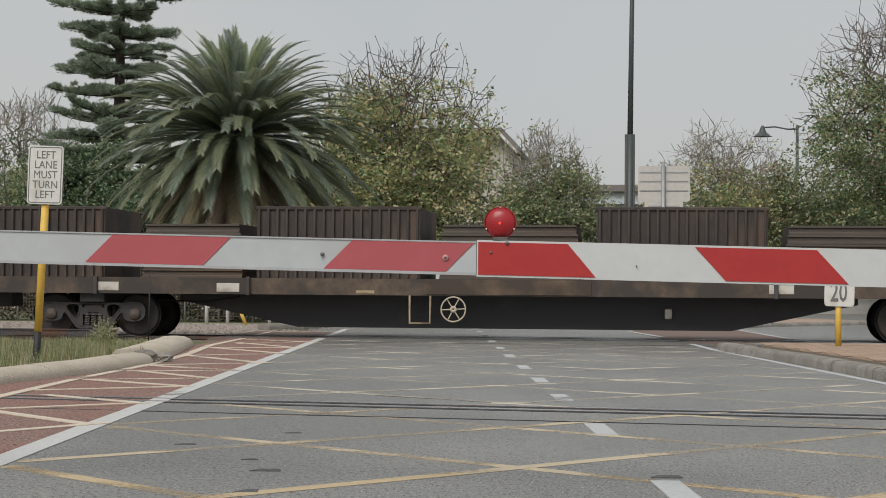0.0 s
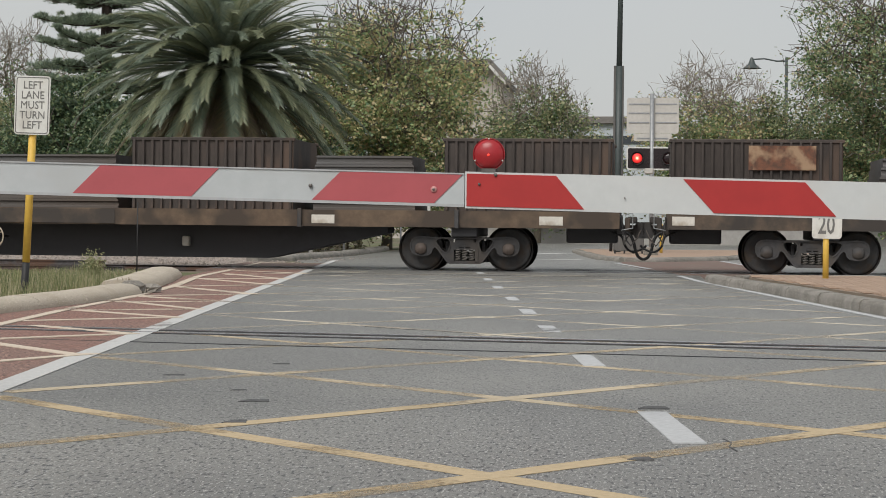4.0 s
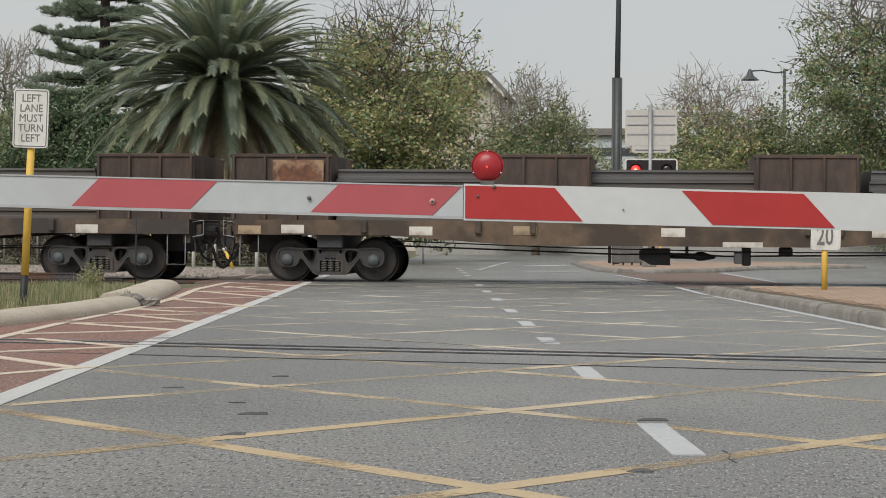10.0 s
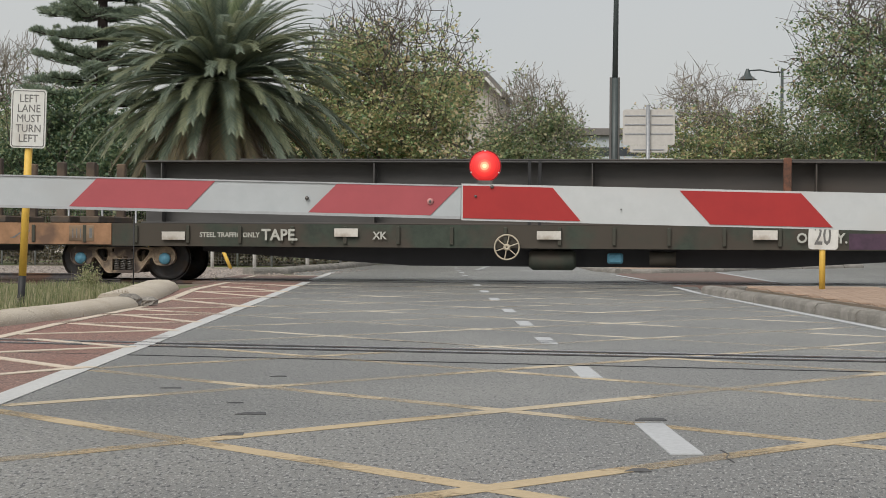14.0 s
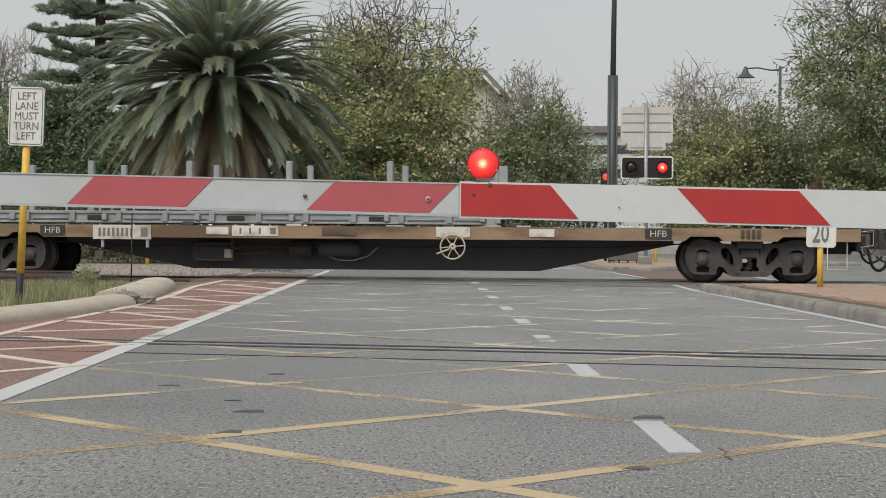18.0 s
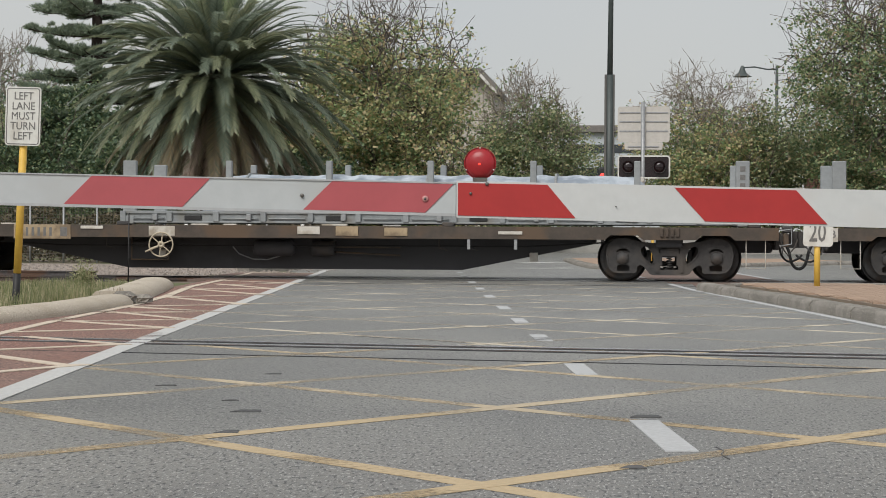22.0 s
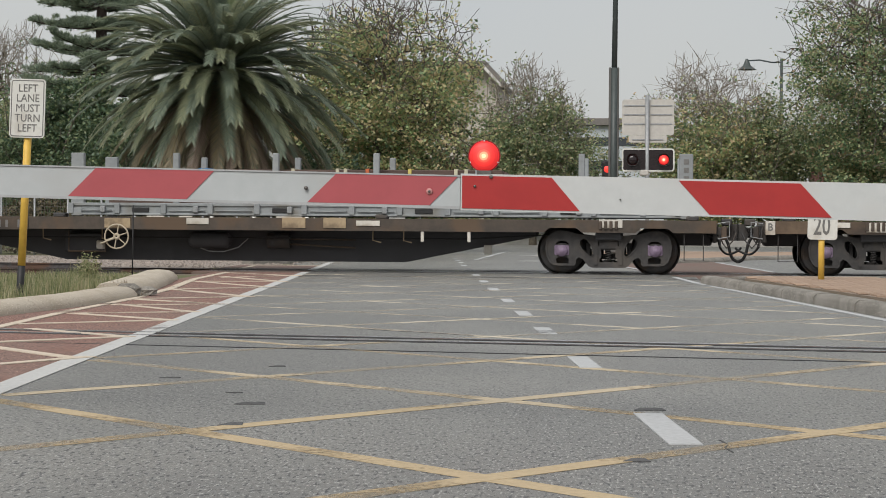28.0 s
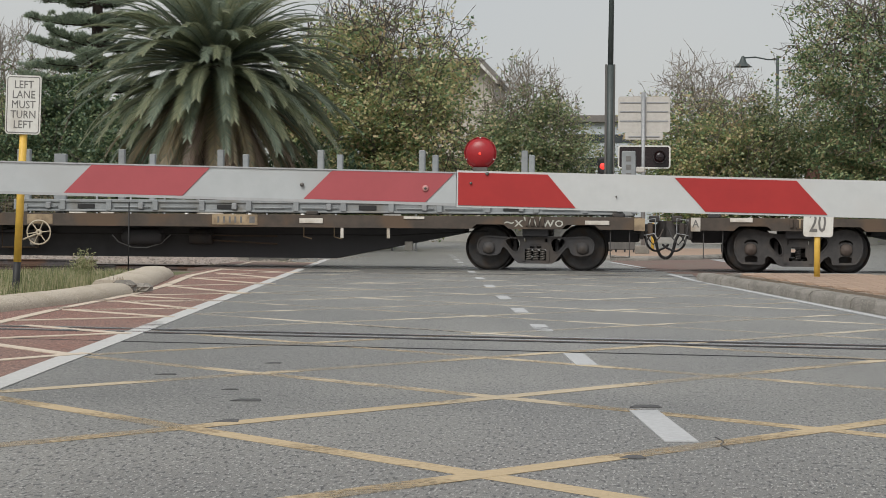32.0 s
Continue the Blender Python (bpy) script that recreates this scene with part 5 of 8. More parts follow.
# not a known wall: added as a pale band that hides the far trunks' feet
bed = thing("garden_wall", "long low pale wall in front of the far trees", "wall", kind="structure")
part("wall", Build().box(-13, 60, 100, 100.3, -0.1, 0.84, 0.02), bed, material=surface("pale_wall", (0.36, 0.35, 0.335), (0.30, 0.29, 0.28), 3, 0.9, bump=0.2))
part("coping", Build().box(-13.05, 60.05, 99.95, 100.35, 0.84, 0.9, 0.015), bed, material=M["kerb"])

# ---- buildings, fence and cars beyond ----
M["render_wall"] = surface("render_wall", (0.52, 0.48, 0.43), (0.46, 0.42, 0.38), 3, 0.9)
M["roof_grey"] = surface("roof_grey", (0.20, 0.185, 0.175), (0.15, 0.14, 0.13), 5, 0.8)
M["white_trim"] = surface("white_trim", (0.66, 0.65, 0.63), None, 6, 0.7)
M["brick_wall"] = surface("brick_wall", (0.24, 0.10, 0.075), (0.17, 0.07, 0.055), 12, 0.9)
M["window"] = surface("window", (0.05, 0.06, 0.07), None, 3, 0.1)
M["fence_grey"] = surface("fence_grey", (0.13, 0.115, 0.10), (0.09, 0.08, 0.07), 10, 0.8)
M["white_car"] = surface("white_car", (0.62, 0.64, 0.68), None, 2, 0.25)
M["blue_car"] = surface("blue_car", (0.10, 0.15, 0.30), None, 2, 0.25)
M["car_glass"] = surface("car_glass", (0.03, 0.035, 0.04), None, 2, 0.08)

hall = thing("gabled_hall", "far pale building with a low pitched grey roof", "building", at=(-13.3, 110, 0))
part("wall", Build().prism([(-3.5, -0.2), (4.2, -0.2), (4.2, 9.9), (3.3, 10.7), (-3.5, 10.6)], 0.1, 9), hall, material=M["render_wall"])
part("roof", Build().prism([(-4, 10.75), (3.3, 10.75), (4.45, 9.55), (4.5, 9.85), (3.5, 11.05), (-4, 11.05)], -0.9, 10), hall, material=M["roof_grey"])
part("fascia", Build().prism([(3.25, 10.7), (4.45, 9.45), (4.5, 9.6), (3.35, 10.85)], -0.95, -0.9), hall, material=M["white_trim"])

shed = thing("white_shed", "far white low building with long windows", "building", at=(-2.7, 100, 0))
part("wall", Build().box(-2.2, 3.5, 0, 8, -0.2, 6.6), shed, material=surface("blue_white_wall", (0.50, 0.54, 0.57), (0.45, 0.49, 0.52), 3, 0.8))
part("roof", Build().box(-2.4, 3.7, -0.3, 8.2, 6.6, 7.0, 0.03), shed, material=M["roof_grey"])
for z in (2.4, 4.2, 5.5):
    part("window", Build().box(-1.9, 3.2, -0.04, 0.05, z, z + 0.45), shed, material=M["window"])

brick_house = thing("brick_building", "far red brick building behind the trees", "building", at=(11.5, 86, 0))
part("wall", Build().box(-3.4, 6, 0, 7, -0.2, 4.3), brick_house, material=M["brick_wall"])
part("roof", Build().prism([(-3.8, 4.3), (6.4, 4.3), (5, 5.6), (-2.4, 5.6)], -0.4, 7.4), brick_house, material=M["roof_grey"])
for x in (-2.6, -1.0, 0.6, 2.2, 3.8):
    w = part("window", Build().box(x, x + 0.8, -0.05, 0.05, 2.3, 3.7), brick_house, material=M["window"])
    part("sill", Build().box(x - 0.1, x + 0.9, -0.1, 0.0, 2.15, 2.3), w, material=M["white_trim"])

for ob, k in ((brick_house, 1.4), (shed, 1.3), (hall, 1.2)):
    x, y, z = ob.location
    ob.location, ob.scale = (x * k, y * k, EYE.z * (1 - k)), (k, k, k)

left_hall = thing("low_building", "far low pale building with a flat roof", "building", at=(-30, 95, 0))
part("wall", Build().box(-6, 6, 0, 8, -0.2, 5.6), left_hall, material=M["render_wall"])
part("roof", Build().box(-6.3, 6.3, -0.4, 8.3, 5.6, 6.2, 0.03), left_hall, material=M["white_trim"])
for i in range(6):
    part("window", Build().box(-5.4 + i * 1.9, -4.1 + i * 1.9, -0.04, 0.06, 1.2, 2.6), left_hall, material=M["window"])

fence = thing("yard_fence", "grey wire mesh fence with steel posts beyond the line", "fence", at=(0, 53.5, 0))
for i in range(18):
    x = -27 + i * 1.05
    part("post", shared("post:fence", lambda q: q.tube([(0, 0, -0.1), (0, 0, 1.75)], 0.032, 7), M["galvanised"]), fence, (x, 0, 0))
bl = Build()
for i in range(180):
    bl.box(-27 + i * 0.1, -26.992 + i * 0.1, 0.03, 0.036, 0.05, 1.65)
for k in range(17):
    bl.box(-27, -9.1, 0.036, 0.042, 0.05 + k * 0.1, 0.058 + k * 0.1)
tagged(part("mesh", bl, fence, material=M["fence_grey"]), kind="stuff")
for x, mm in ((-13.9, "yellow_post"), (-12.7, "sign_white"), (-12.1, "sign_white"), (-9.4, "sign_white"), (-10.9, "sign_white"), (0.3, "yellow_post")):
    bol = thing("bollard", "slim roadside post beyond the line", "post", "posts beyond the line", at=(x, 49.5 if x < 0 else 56.5, 0))
    part("shaft", Build().tube([(0, 0, -0.1), (0.0, 0, 1.35 if mm != "yellow_post" else 1.0)], 0.05, 10), bol, material=M[mm])
leaning = thing("bollard", "knocked yellow post leaning over beyond the line", "post", "posts beyond the line", at=(-11.6, 49.6, 0))
part("shaft", Build().tube([(0.02, 0, -0.05), (-0.225, 0, 0.5)], 0.05, 10), leaning, material=M["yellow_post"])
part("band", Build().tube([(-0.215, 0, 0.47), (-0.25, 0, 0.56)], 0.056, 10), leaning, material=M["sign_white"], label="white band round the top")
board = thing("blue_sign", "small blue sign with white writing beside a white board", "sign", at=(-8.35, 60, 0))
part("post", Build().tube([(0.0, 0.03, -0.1), (0, 0.03, 1.5)], 0.03, 8), board, material=M["galvanised"])
pl = part("plate", Build().box(-0.3, 0.3, -0.02, 0.0, 1.28, 1.52, 0.005), board, material=surface("sign_blue", (0.05, 0.10, 0.42), None, 8, 0.5))
for k in range(7):
    part("writing", Build().box(-0.25 + k * 0.072, -0.2 + k * 0.072, -0.024, -0.02, 1.37, 1.43), pl, material=M["sign_white"])
part("lower_plate", Build().box(-0.3, 0.3, -0.02, 0.0, 0.86, 1.275, 0.005), board, material=M["sign_white"])
part("white_plate", Build().box(0.62, 1.0, -0.02, 0.0, 1.3, 1.56, 0.005), board, material=M["sign_white"])
part("post", Build().tube([(0.8, 0.03, -0.1), (0.8, 0.03, 1.4)], 0.025, 8), board, material=M["galvanised"])
panel = thing("notice_board", "white notice board fixed beside the fence", "sign", at=(-21.3, 52.8, 0))
part("post", Build().tube([(0, 0.03, -0.1), (0, 0.03, 1.6)], 0.03, 8), panel, material=M["galvanised"])
part("board", Build().box(-0.35, 0.35, -0.02, 0.0, 1.0, 1.62, 0.005), panel, material=M["sign_white"])


def car(at, turn, paint, label):
    c = thing("parked_car", label, "car", at=at, turn=turn)
    prof = [(-2.1, 0.3), (2.1, 0.3), (2.12, 0.62), (1.95, 0.86), (1.0, 0.95), (-1.95, 0.98), (-2.12, 0.7)]
    part("body", Build().prism(prof, -0.86, 0.86), c, material=paint)
    cab = part("cabin", Build().prism([(-1.75, 0.97), (1.05, 0.95), (0.35, 1.38), (-0.2, 1.46), (-1.0, 1.43)], -0.72, 0.72), c, material=M["car_glass"])
    part("roof", Build().prism([(-1.05, 1.40), (0.38, 1.36), (0.3, 1.44), (-0.2, 1.49), (-0.95, 1.47)], -0.7, 0.7), cab, material=paint)
    for x in (-1.3, 1.3):
        for y in (-0.8, 0.8):
            part("wheel", shared("wheel:car", lambda q: q.lathe([(-0.1, 0.0001), (-0.1, 0.2), (-0.1, 0.31), (0.1, 0.31), (0.1, 0.0001)], (0, 0, 0), 18), M["rubber"]), c, (x, y, 0.31))
    return c


car((-23.0, 80, 0.0), 4, M["white_car"], "white parked car beyond the fence")
car((-27.5, 81, 0.0), 4, M["white_car"], "pale parked car beyond the fence")
car((-16.0, 82, 0.0), -8, M["blue_car"], "dark blue parked car beyond the fence")


# ---- the freight train ----
SPEED = ((0, 9.38), (6, 9.44), (12.5, 9.53), (19, 9.56), (29, 9.57), (32, 9.57))


def run(t):
    """How far the train has gone at t seconds."""
    d = 0.0
    for (t0, v0), (t1, v1) in zip(SPEED, SPEED[1:]):
        if t <= t0:
            break
        e = min(t, t1)
        ve = v0 + (v1 - v0) * (e - t0) / (t1 - t0)
        d += (e - t0) * (v0 + ve) / 2
    return d


# the couplings between wagons: seconds and place along the track
COUPLINGS = ((1.0, -5.22), (3.0, -9.57), (6.0, -5.04), (9.0, -0.2), (10.5, -3.72), (13.0, 1.98), (14.5, -9.05), (17.0, -5.12), (19.0, -5.91), (21.0, -6.58), (23.0, -7.15), (25.3, -4.47), (27.6, -2.08), (29.5, -3.73), (31.5, -4.35))
MARKS = [x - run(t) for t, x in COUPLINGS]
MARKS = [MARKS[0] + 23.3] + MARKS + [MARKS[-1] - 19.8]

M["wheel_steel"] = surface("wheel_steel", (0.062, 0.060, 0.060), (0.044, 0.042, 0.042), 12, 0.65, 0.2, c3=(0.06, 0.045, 0.035), amount3=0.3, scale3=4)
M["tread"] = surface("tread", (0.16, 0.155, 0.15), (0.10, 0.095, 0.09), 20, 0.4, 0.7)
M["bogie_black"] = surface("bogie_black", (0.060, 0.058, 0.060), (0.042, 0.041, 0.042), 9, 0.75, c3=(0.065, 0.055, 0.048), amount3=0.35, scale3=2.5, vary=0.2)
M["bogie_frame"] = surface("bogie_frame", (0.056, 0.053, 0.052), (0.037, 0.035, 0.035), 9, 0.8, c3=(0.075, 0.066, 0.059), amount3=0.3, scale3=2.5, vary=0.15)
M["bogie_cream"] = surface("bogie_cream", (0.36, 0.28, 0.19), (0.22, 0.16, 0.11), 10, 0.8, c3=(0.08, 0.06, 0.05), amount3=0.45, scale3=3)
M["spring"] = surface("spring", (0.035, 0.032, 0.03), None, 12, 0.7)
M["spring_bright"] = surface("spring_bright", (0.20, 0.18, 0.16), (0.12, 0.11, 0.10), 12, 0.5, 0.4)
M["belly"] = surface("belly", (0.058, 0.058, 0.063), (0.045, 0.045, 0.049), 3, 0.7, c3=(0.05, 0.049, 0.053), amount3=0.4, scale3=0.8)
M["sill_rust"] = surface("sill_rust", (0.125, 0.09, 0.064), (0.068, 0.053, 0.043), 5, 0.85, c3=(0.05, 0.042, 0.037), amount3=0.45, scale3=1.2, bump=0.2, vary=0.12)
M["sill_brown"] = surface("sill_brown", (0.15, 0.105, 0.07), (0.105, 0.073, 0.05), 5, 0.85, c3=(0.06, 0.045, 0.035), amount3=0.4, scale3=1.2, bump=0.2)
M["sill_tan"] = surface("sill_tan", (0.29, 0.205, 0.13), (0.23, 0.155, 0.10), 4, 0.85, c3=(0.12, 0.08, 0.05), amount3=0.3, scale3=1.5, bump=0.2, stretch=(0.3, 1, 1))
M["sill_dark"] = surface("sill_dark", (0.088, 0.07, 0.057), (0.06, 0.05, 0.042), 5, 0.85, c3=(0.11, 0.075, 0.05), amount3=0.3, scale3=1.4, bump=0.2)
M["sill_black"] = surface("sill_black", (0.034, 0.034, 0.038), (0.025, 0.025, 0.028), 5, 0.7, c3=(0.05, 0.042, 0.036), amount3=0.3, scale3=1.4)
M["sill_green"] = surface("sill_green", (0.048, 0.062, 0.045), (0.03, 0.04, 0.03), 5, 0.8, c3=(0.06, 0.05, 0.038), amount3=0.45, scale3=1.1, bump=0.2)
M["sill_orange"] = surface("sill_orange", (0.36, 0.20, 0.11), (0.27, 0.15, 0.08), 5, 0.8, c3=(0.15, 0.09, 0.06), amount3=0.35, scale3=1.6)
M["bin_dark"] = surface("bin_dark", (0.066, 0.054, 0.049), (0.044, 0.037, 0.034), 5, 0.9, c3=(0.10, 0.07, 0.055), amount3=0.3, scale3=1.0, bump=0.3, vary=0.15, stretch=(1, 1, 0.4))
M["bin_brown"] = surface("bin_brown", (0.084, 0.061, 0.051), (0.053, 0.040, 0.035), 5, 0.9, c3=(0.13, 0.08, 0.056), amount3=0.3, scale3=1.0, bump=0.3, vary=0.15, stretch=(1, 1, 0.4))
M["bin_rust"] = surface("bin_rust", (0.20, 0.085, 0.05), (0.09, 0.05, 0.036), 7, 0.9, c3=(0.33, 0.22, 0.14), amount3=0.28, scale3=3.0, bump=0.3)
M["bin_yellow"] = surface("bin_yellow", (0.40, 0.27, 0.11), (0.13, 0.075, 0.045), 6, 0.9, c3=(0.12, 0.06, 0.04), amount3=0.45, scale3=4.0, bump=0.3)
M["stacked_steel"] = surface("stacked_steel", (0.115, 0.112, 0.112), (0.08, 0.077, 0.075), 4, 0.7, c3=(0.09, 0.07, 0.058), amount3=0.35, scale3=0.7, stretch=(0.1, 1, 1))
M["brown_steel"] = surface("brown_steel", (0.095, 0.078, 0.066), (0.06, 0.05, 0.044), 4, 0.75, c3=(0.11, 0.075, 0.05), amount3=0.3, scale3=0.7, stretch=(0.1, 1, 1))
M["girder"] = surface("girder", (0.085, 0.082, 0.08), (0.062, 0.06, 0.058), 4, 0.75, c3=(0.075, 0.062, 0.052), amount3=0.35, scale3=0.5, stretch=(0.2, 1, 1))
M["rack_grey"] = surface("rack_grey", (0.29, 0.31, 0.32), (0.235, 0.25, 0.26), 6, 0.6, 0.1, c3=(0.20, 0.195, 0.18), amount3=0.25, scale3=1.5, vary=0.08)
M["wrap_white"] = surface("wrap_white", (0.48, 0.53, 0.59), (0.30, 0.345, 0.40), 3, 0.3, c3=(0.22, 0.26, 0.31), amount3=0.35, scale3=2.5, bump=0.8, bump_scale=6)
M["strap_orange"] = surface("strap_orange", (0.62, 0.16, 0.06), None, 8, 0.6)
M["strap_blue"] = surface("strap_blue", (0.06, 0.22, 0.48), None, 8, 0.6)
M["bar_rust"] = surface("bar_rust", (0.115, 0.075, 0.06), (0.075, 0.05, 0.042), 6, 0.8, island=0.1, stretch=(0.2, 1, 1))
M["strap_pale"] = surface("strap_pale", (0.58, 0.54, 0.40), None, 8, 0.6)
M["strap_yellow"] = surface("strap_yellow", (0.66, 0.55, 0.16), None, 8, 0.6)
M["pipe_steel"] = surface("pipe_steel", (0.13, 0.145, 0.16), (0.095, 0.105, 0.115), 3, 0.4, 0.5, island=0.2)
M["plate_white"] = surface("plate_white", (0.60, 0.57, 0.52), (0.52, 0.49, 0.44), 9, 0.7, c3=(0.36, 0.31, 0.25), amount3=0.3, scale3=3, vary=0.1)
M["plate_tan"] = surface("plate_tan", (0.40, 0.31, 0.20), (0.33, 0.25, 0.16), 9, 0.8, c3=(0.2, 0.15, 0.1), amount3=0.35, scale3=3)
M["hand_cream"] = surface("hand_cream", (0.50, 0.44, 0.34), (0.40, 0.34, 0.25), 12, 0.6)
M["chalk"] = surface("chalk", (0.50, 0.50, 0.45), (0.36, 0.36, 0.32), 18, 0.8)
M["tag_yellow"] = surface("tag_yellow", (0.42, 0.31, 0.15), (0.28, 0.2, 0.1), 14, 0.8)
M["tag_purple"] = surface("tag_purple", (0.085, 0.045, 0.075), (0.06, 0.035, 0.055), 5, 0.8)
M["cap_blue"] = surface("cap_blue", (0.10, 0.28, 0.38), (0.07, 0.2, 0.28), 12, 0.6)
M["cap_purple"] = surface("cap_purple", (0.24, 0.175, 0.26), (0.16, 0.12, 0.175), 12, 0.6)
M["cap_grey"] = surface("cap_grey", (0.085, 0.10, 0.105), None, 12, 0.6)
M["cap_brown"] = surface("cap_brown", (0.095, 0.072, 0.06), None, 12, 0.7)
M["hose"] = surface("hose", (0.016, 0.016, 0.017), None, 10, 0.6)
M["blue_label"] = surface("blue_label", (0.06, 0.10, 0.36), None, 10, 0.6)

TRAIN = []      # (thing, place along the train)
WHEELS = []     # (wheelset, place along the train, radius, place on its bogie)


def wheelset_mesh(r):
    def make(q):
        for sd in (-1, 1):
            prof = [(0.075, r + 0.028), (0.055, r + 0.028), (0.045, r + 0.004), (-0.065, r), (-0.065, r - 0.055), (-0.02, r - 0.075), (0.01, 0.13), (-0.05, 0.115), (-0.07, 0.0001)]
            q.lathe([(y * -sd * -1 if sd < 0 else -y, rr) for y, rr in prof][:: 1 if sd < 0 else -1], (0, sd * 0.735, 0), 30)
            q.lathe([(sd * 0.05, 0.0001), (sd * 0.05, r - 0.08), (sd * 0.06, r - 0.02), (sd * -0.07, r - 0.02)][:: -1 if sd > 0 else 1], (0, sd * 0.735, 0), 30)
        q.tube([(0, -0.98, 0), (0, 0.98, 0)], 0.075, 12)
        for a in range(5):
            c, s = math.cos(a * 1.2566), math.sin(a * 1.2566)
            q.tube([(c * r * 0.55, -0.80, s * r * 0.55), (c * r * 0.55, -0.74, s * r * 0.55)], 0.025, 6)
    return make


def inset(lp, d):
    """The outline moved inwards by d (counter-clockwise outlines)."""
    out, n = [], len(lp)
    for i in range(n):
        p, c, q = Vector(lp[i - 1]), Vector(lp[i]), Vector(lp[(i + 1) % n])
        u, v = (c - p).normalized(), (q - c).normalized()
        m = (Vector((-u.y, u.x)) + Vector((-v.y, v.x)))
        m = m.normalized() if m.length > 1e-6 else Vector((-u.y, u.x))
        out.append(tuple(c + m * d))
    return out


# halves of the side frames: outline from the lower middle outwards and up; holes
CAST_HALF = [(-0.30, 0.13), (-0.375, 0.155), (-0.45, 0.25), (-0.50, 0.30), (-0.56, 0.325), (-0.61, 0.29), (-0.625, 0.185), (-0.66, 0.165), (-0.95, 0.165), (-1.06, 0.18), (-1.13, 0.24), (-1.185, 0.36), (-1.205, 0.52), (-1.18, 0.66), (-1.11, 0.765), (-1.0, 0.82), (-0.88, 0.832), (-0.72, 0.805), (-0.55, 0.765), (-0.35, 0.742), (-0.15, 0.735)]
CAST_HOLES = [[(-0.53, 0.65), (-0.545, 0.575), (-0.50, 0.49), (-0.41, 0.395), (-0.335, 0.343), (-0.298, 0.385), (-0.305, 0.47), (-0.345, 0.57), (-0.41, 0.655), (-0.475, 0.682)],
              [(-1.01, 0.55), (-0.96, 0.585), (-0.88, 0.597), (-0.80, 0.585), (-0.75, 0.55), (-0.75, 0.58), (-0.80, 0.625), (-0.88, 0.64), (-0.96, 0.625), (-1.01, 0.58)],
              [(-0.99, 0.21), (-0.76, 0.21), (-0.75, 0.30), (-0.80, 0.325), (-0.95, 0.325), (-1.0, 0.30)]]
CAST_MIDDLE = [[(-0.2, 0.545), (0.2, 0.545), (0.205, 0.63), (0.18, 0.648), (-0.18, 0.648), (-0.205, 0.63)], [(-0.17, 0.235), (0.17, 0.235), (0.17, 0.30), (0.135, 0.32), (0.135, 0.50), (-0.135, 0.50), (-0.135, 0.32), (-0.17, 0.30)]]
BAR_HALF = [(-0.29, 0.14), (-0.345, 0.17), (-0.46, 0.32), (-0.53, 0.42), (-0.575, 0.455), (-0.61, 0.43), (-0.635, 0.345), (-0.70, 0.30), (-0.82, 0.285), (-0.94, 0.30), (-1.02, 0.345), (-1.06, 0.42), (-1.065, 0.52), (-1.03, 0.605), (-0.96, 0.655), (-0.84, 0.672), (-0.70, 0.66), (-0.55, 0.65), (-0.2, 0.65)]
BAR_HOLES = [[(-0.545, 0.575), (-0.515, 0.51), (-0.43, 0.40), (-0.375, 0.365), (-0.325, 0.385), (-0.29, 0.48), (-0.285, 0.565), (-0.325, 0.612), (-0.42, 0.622), (-0.52, 0.605)]]
BAR_MIDDLE = [[(-0.225, 0.555), (0.225, 0.555), (0.225, 0.62), (-0.225, 0.62)], [(-0.11, 0.44), (-0.015, 0.44), (-0.015, 0.515), (-0.11, 0.515)], [(0.015, 0.44), (0.11, 0.44), (0.11, 0.515), (0.015, 0.515)], [(-0.215, 0.20), (0.215, 0.20), (0.215, 0.415), (-0.215, 0.415)]]


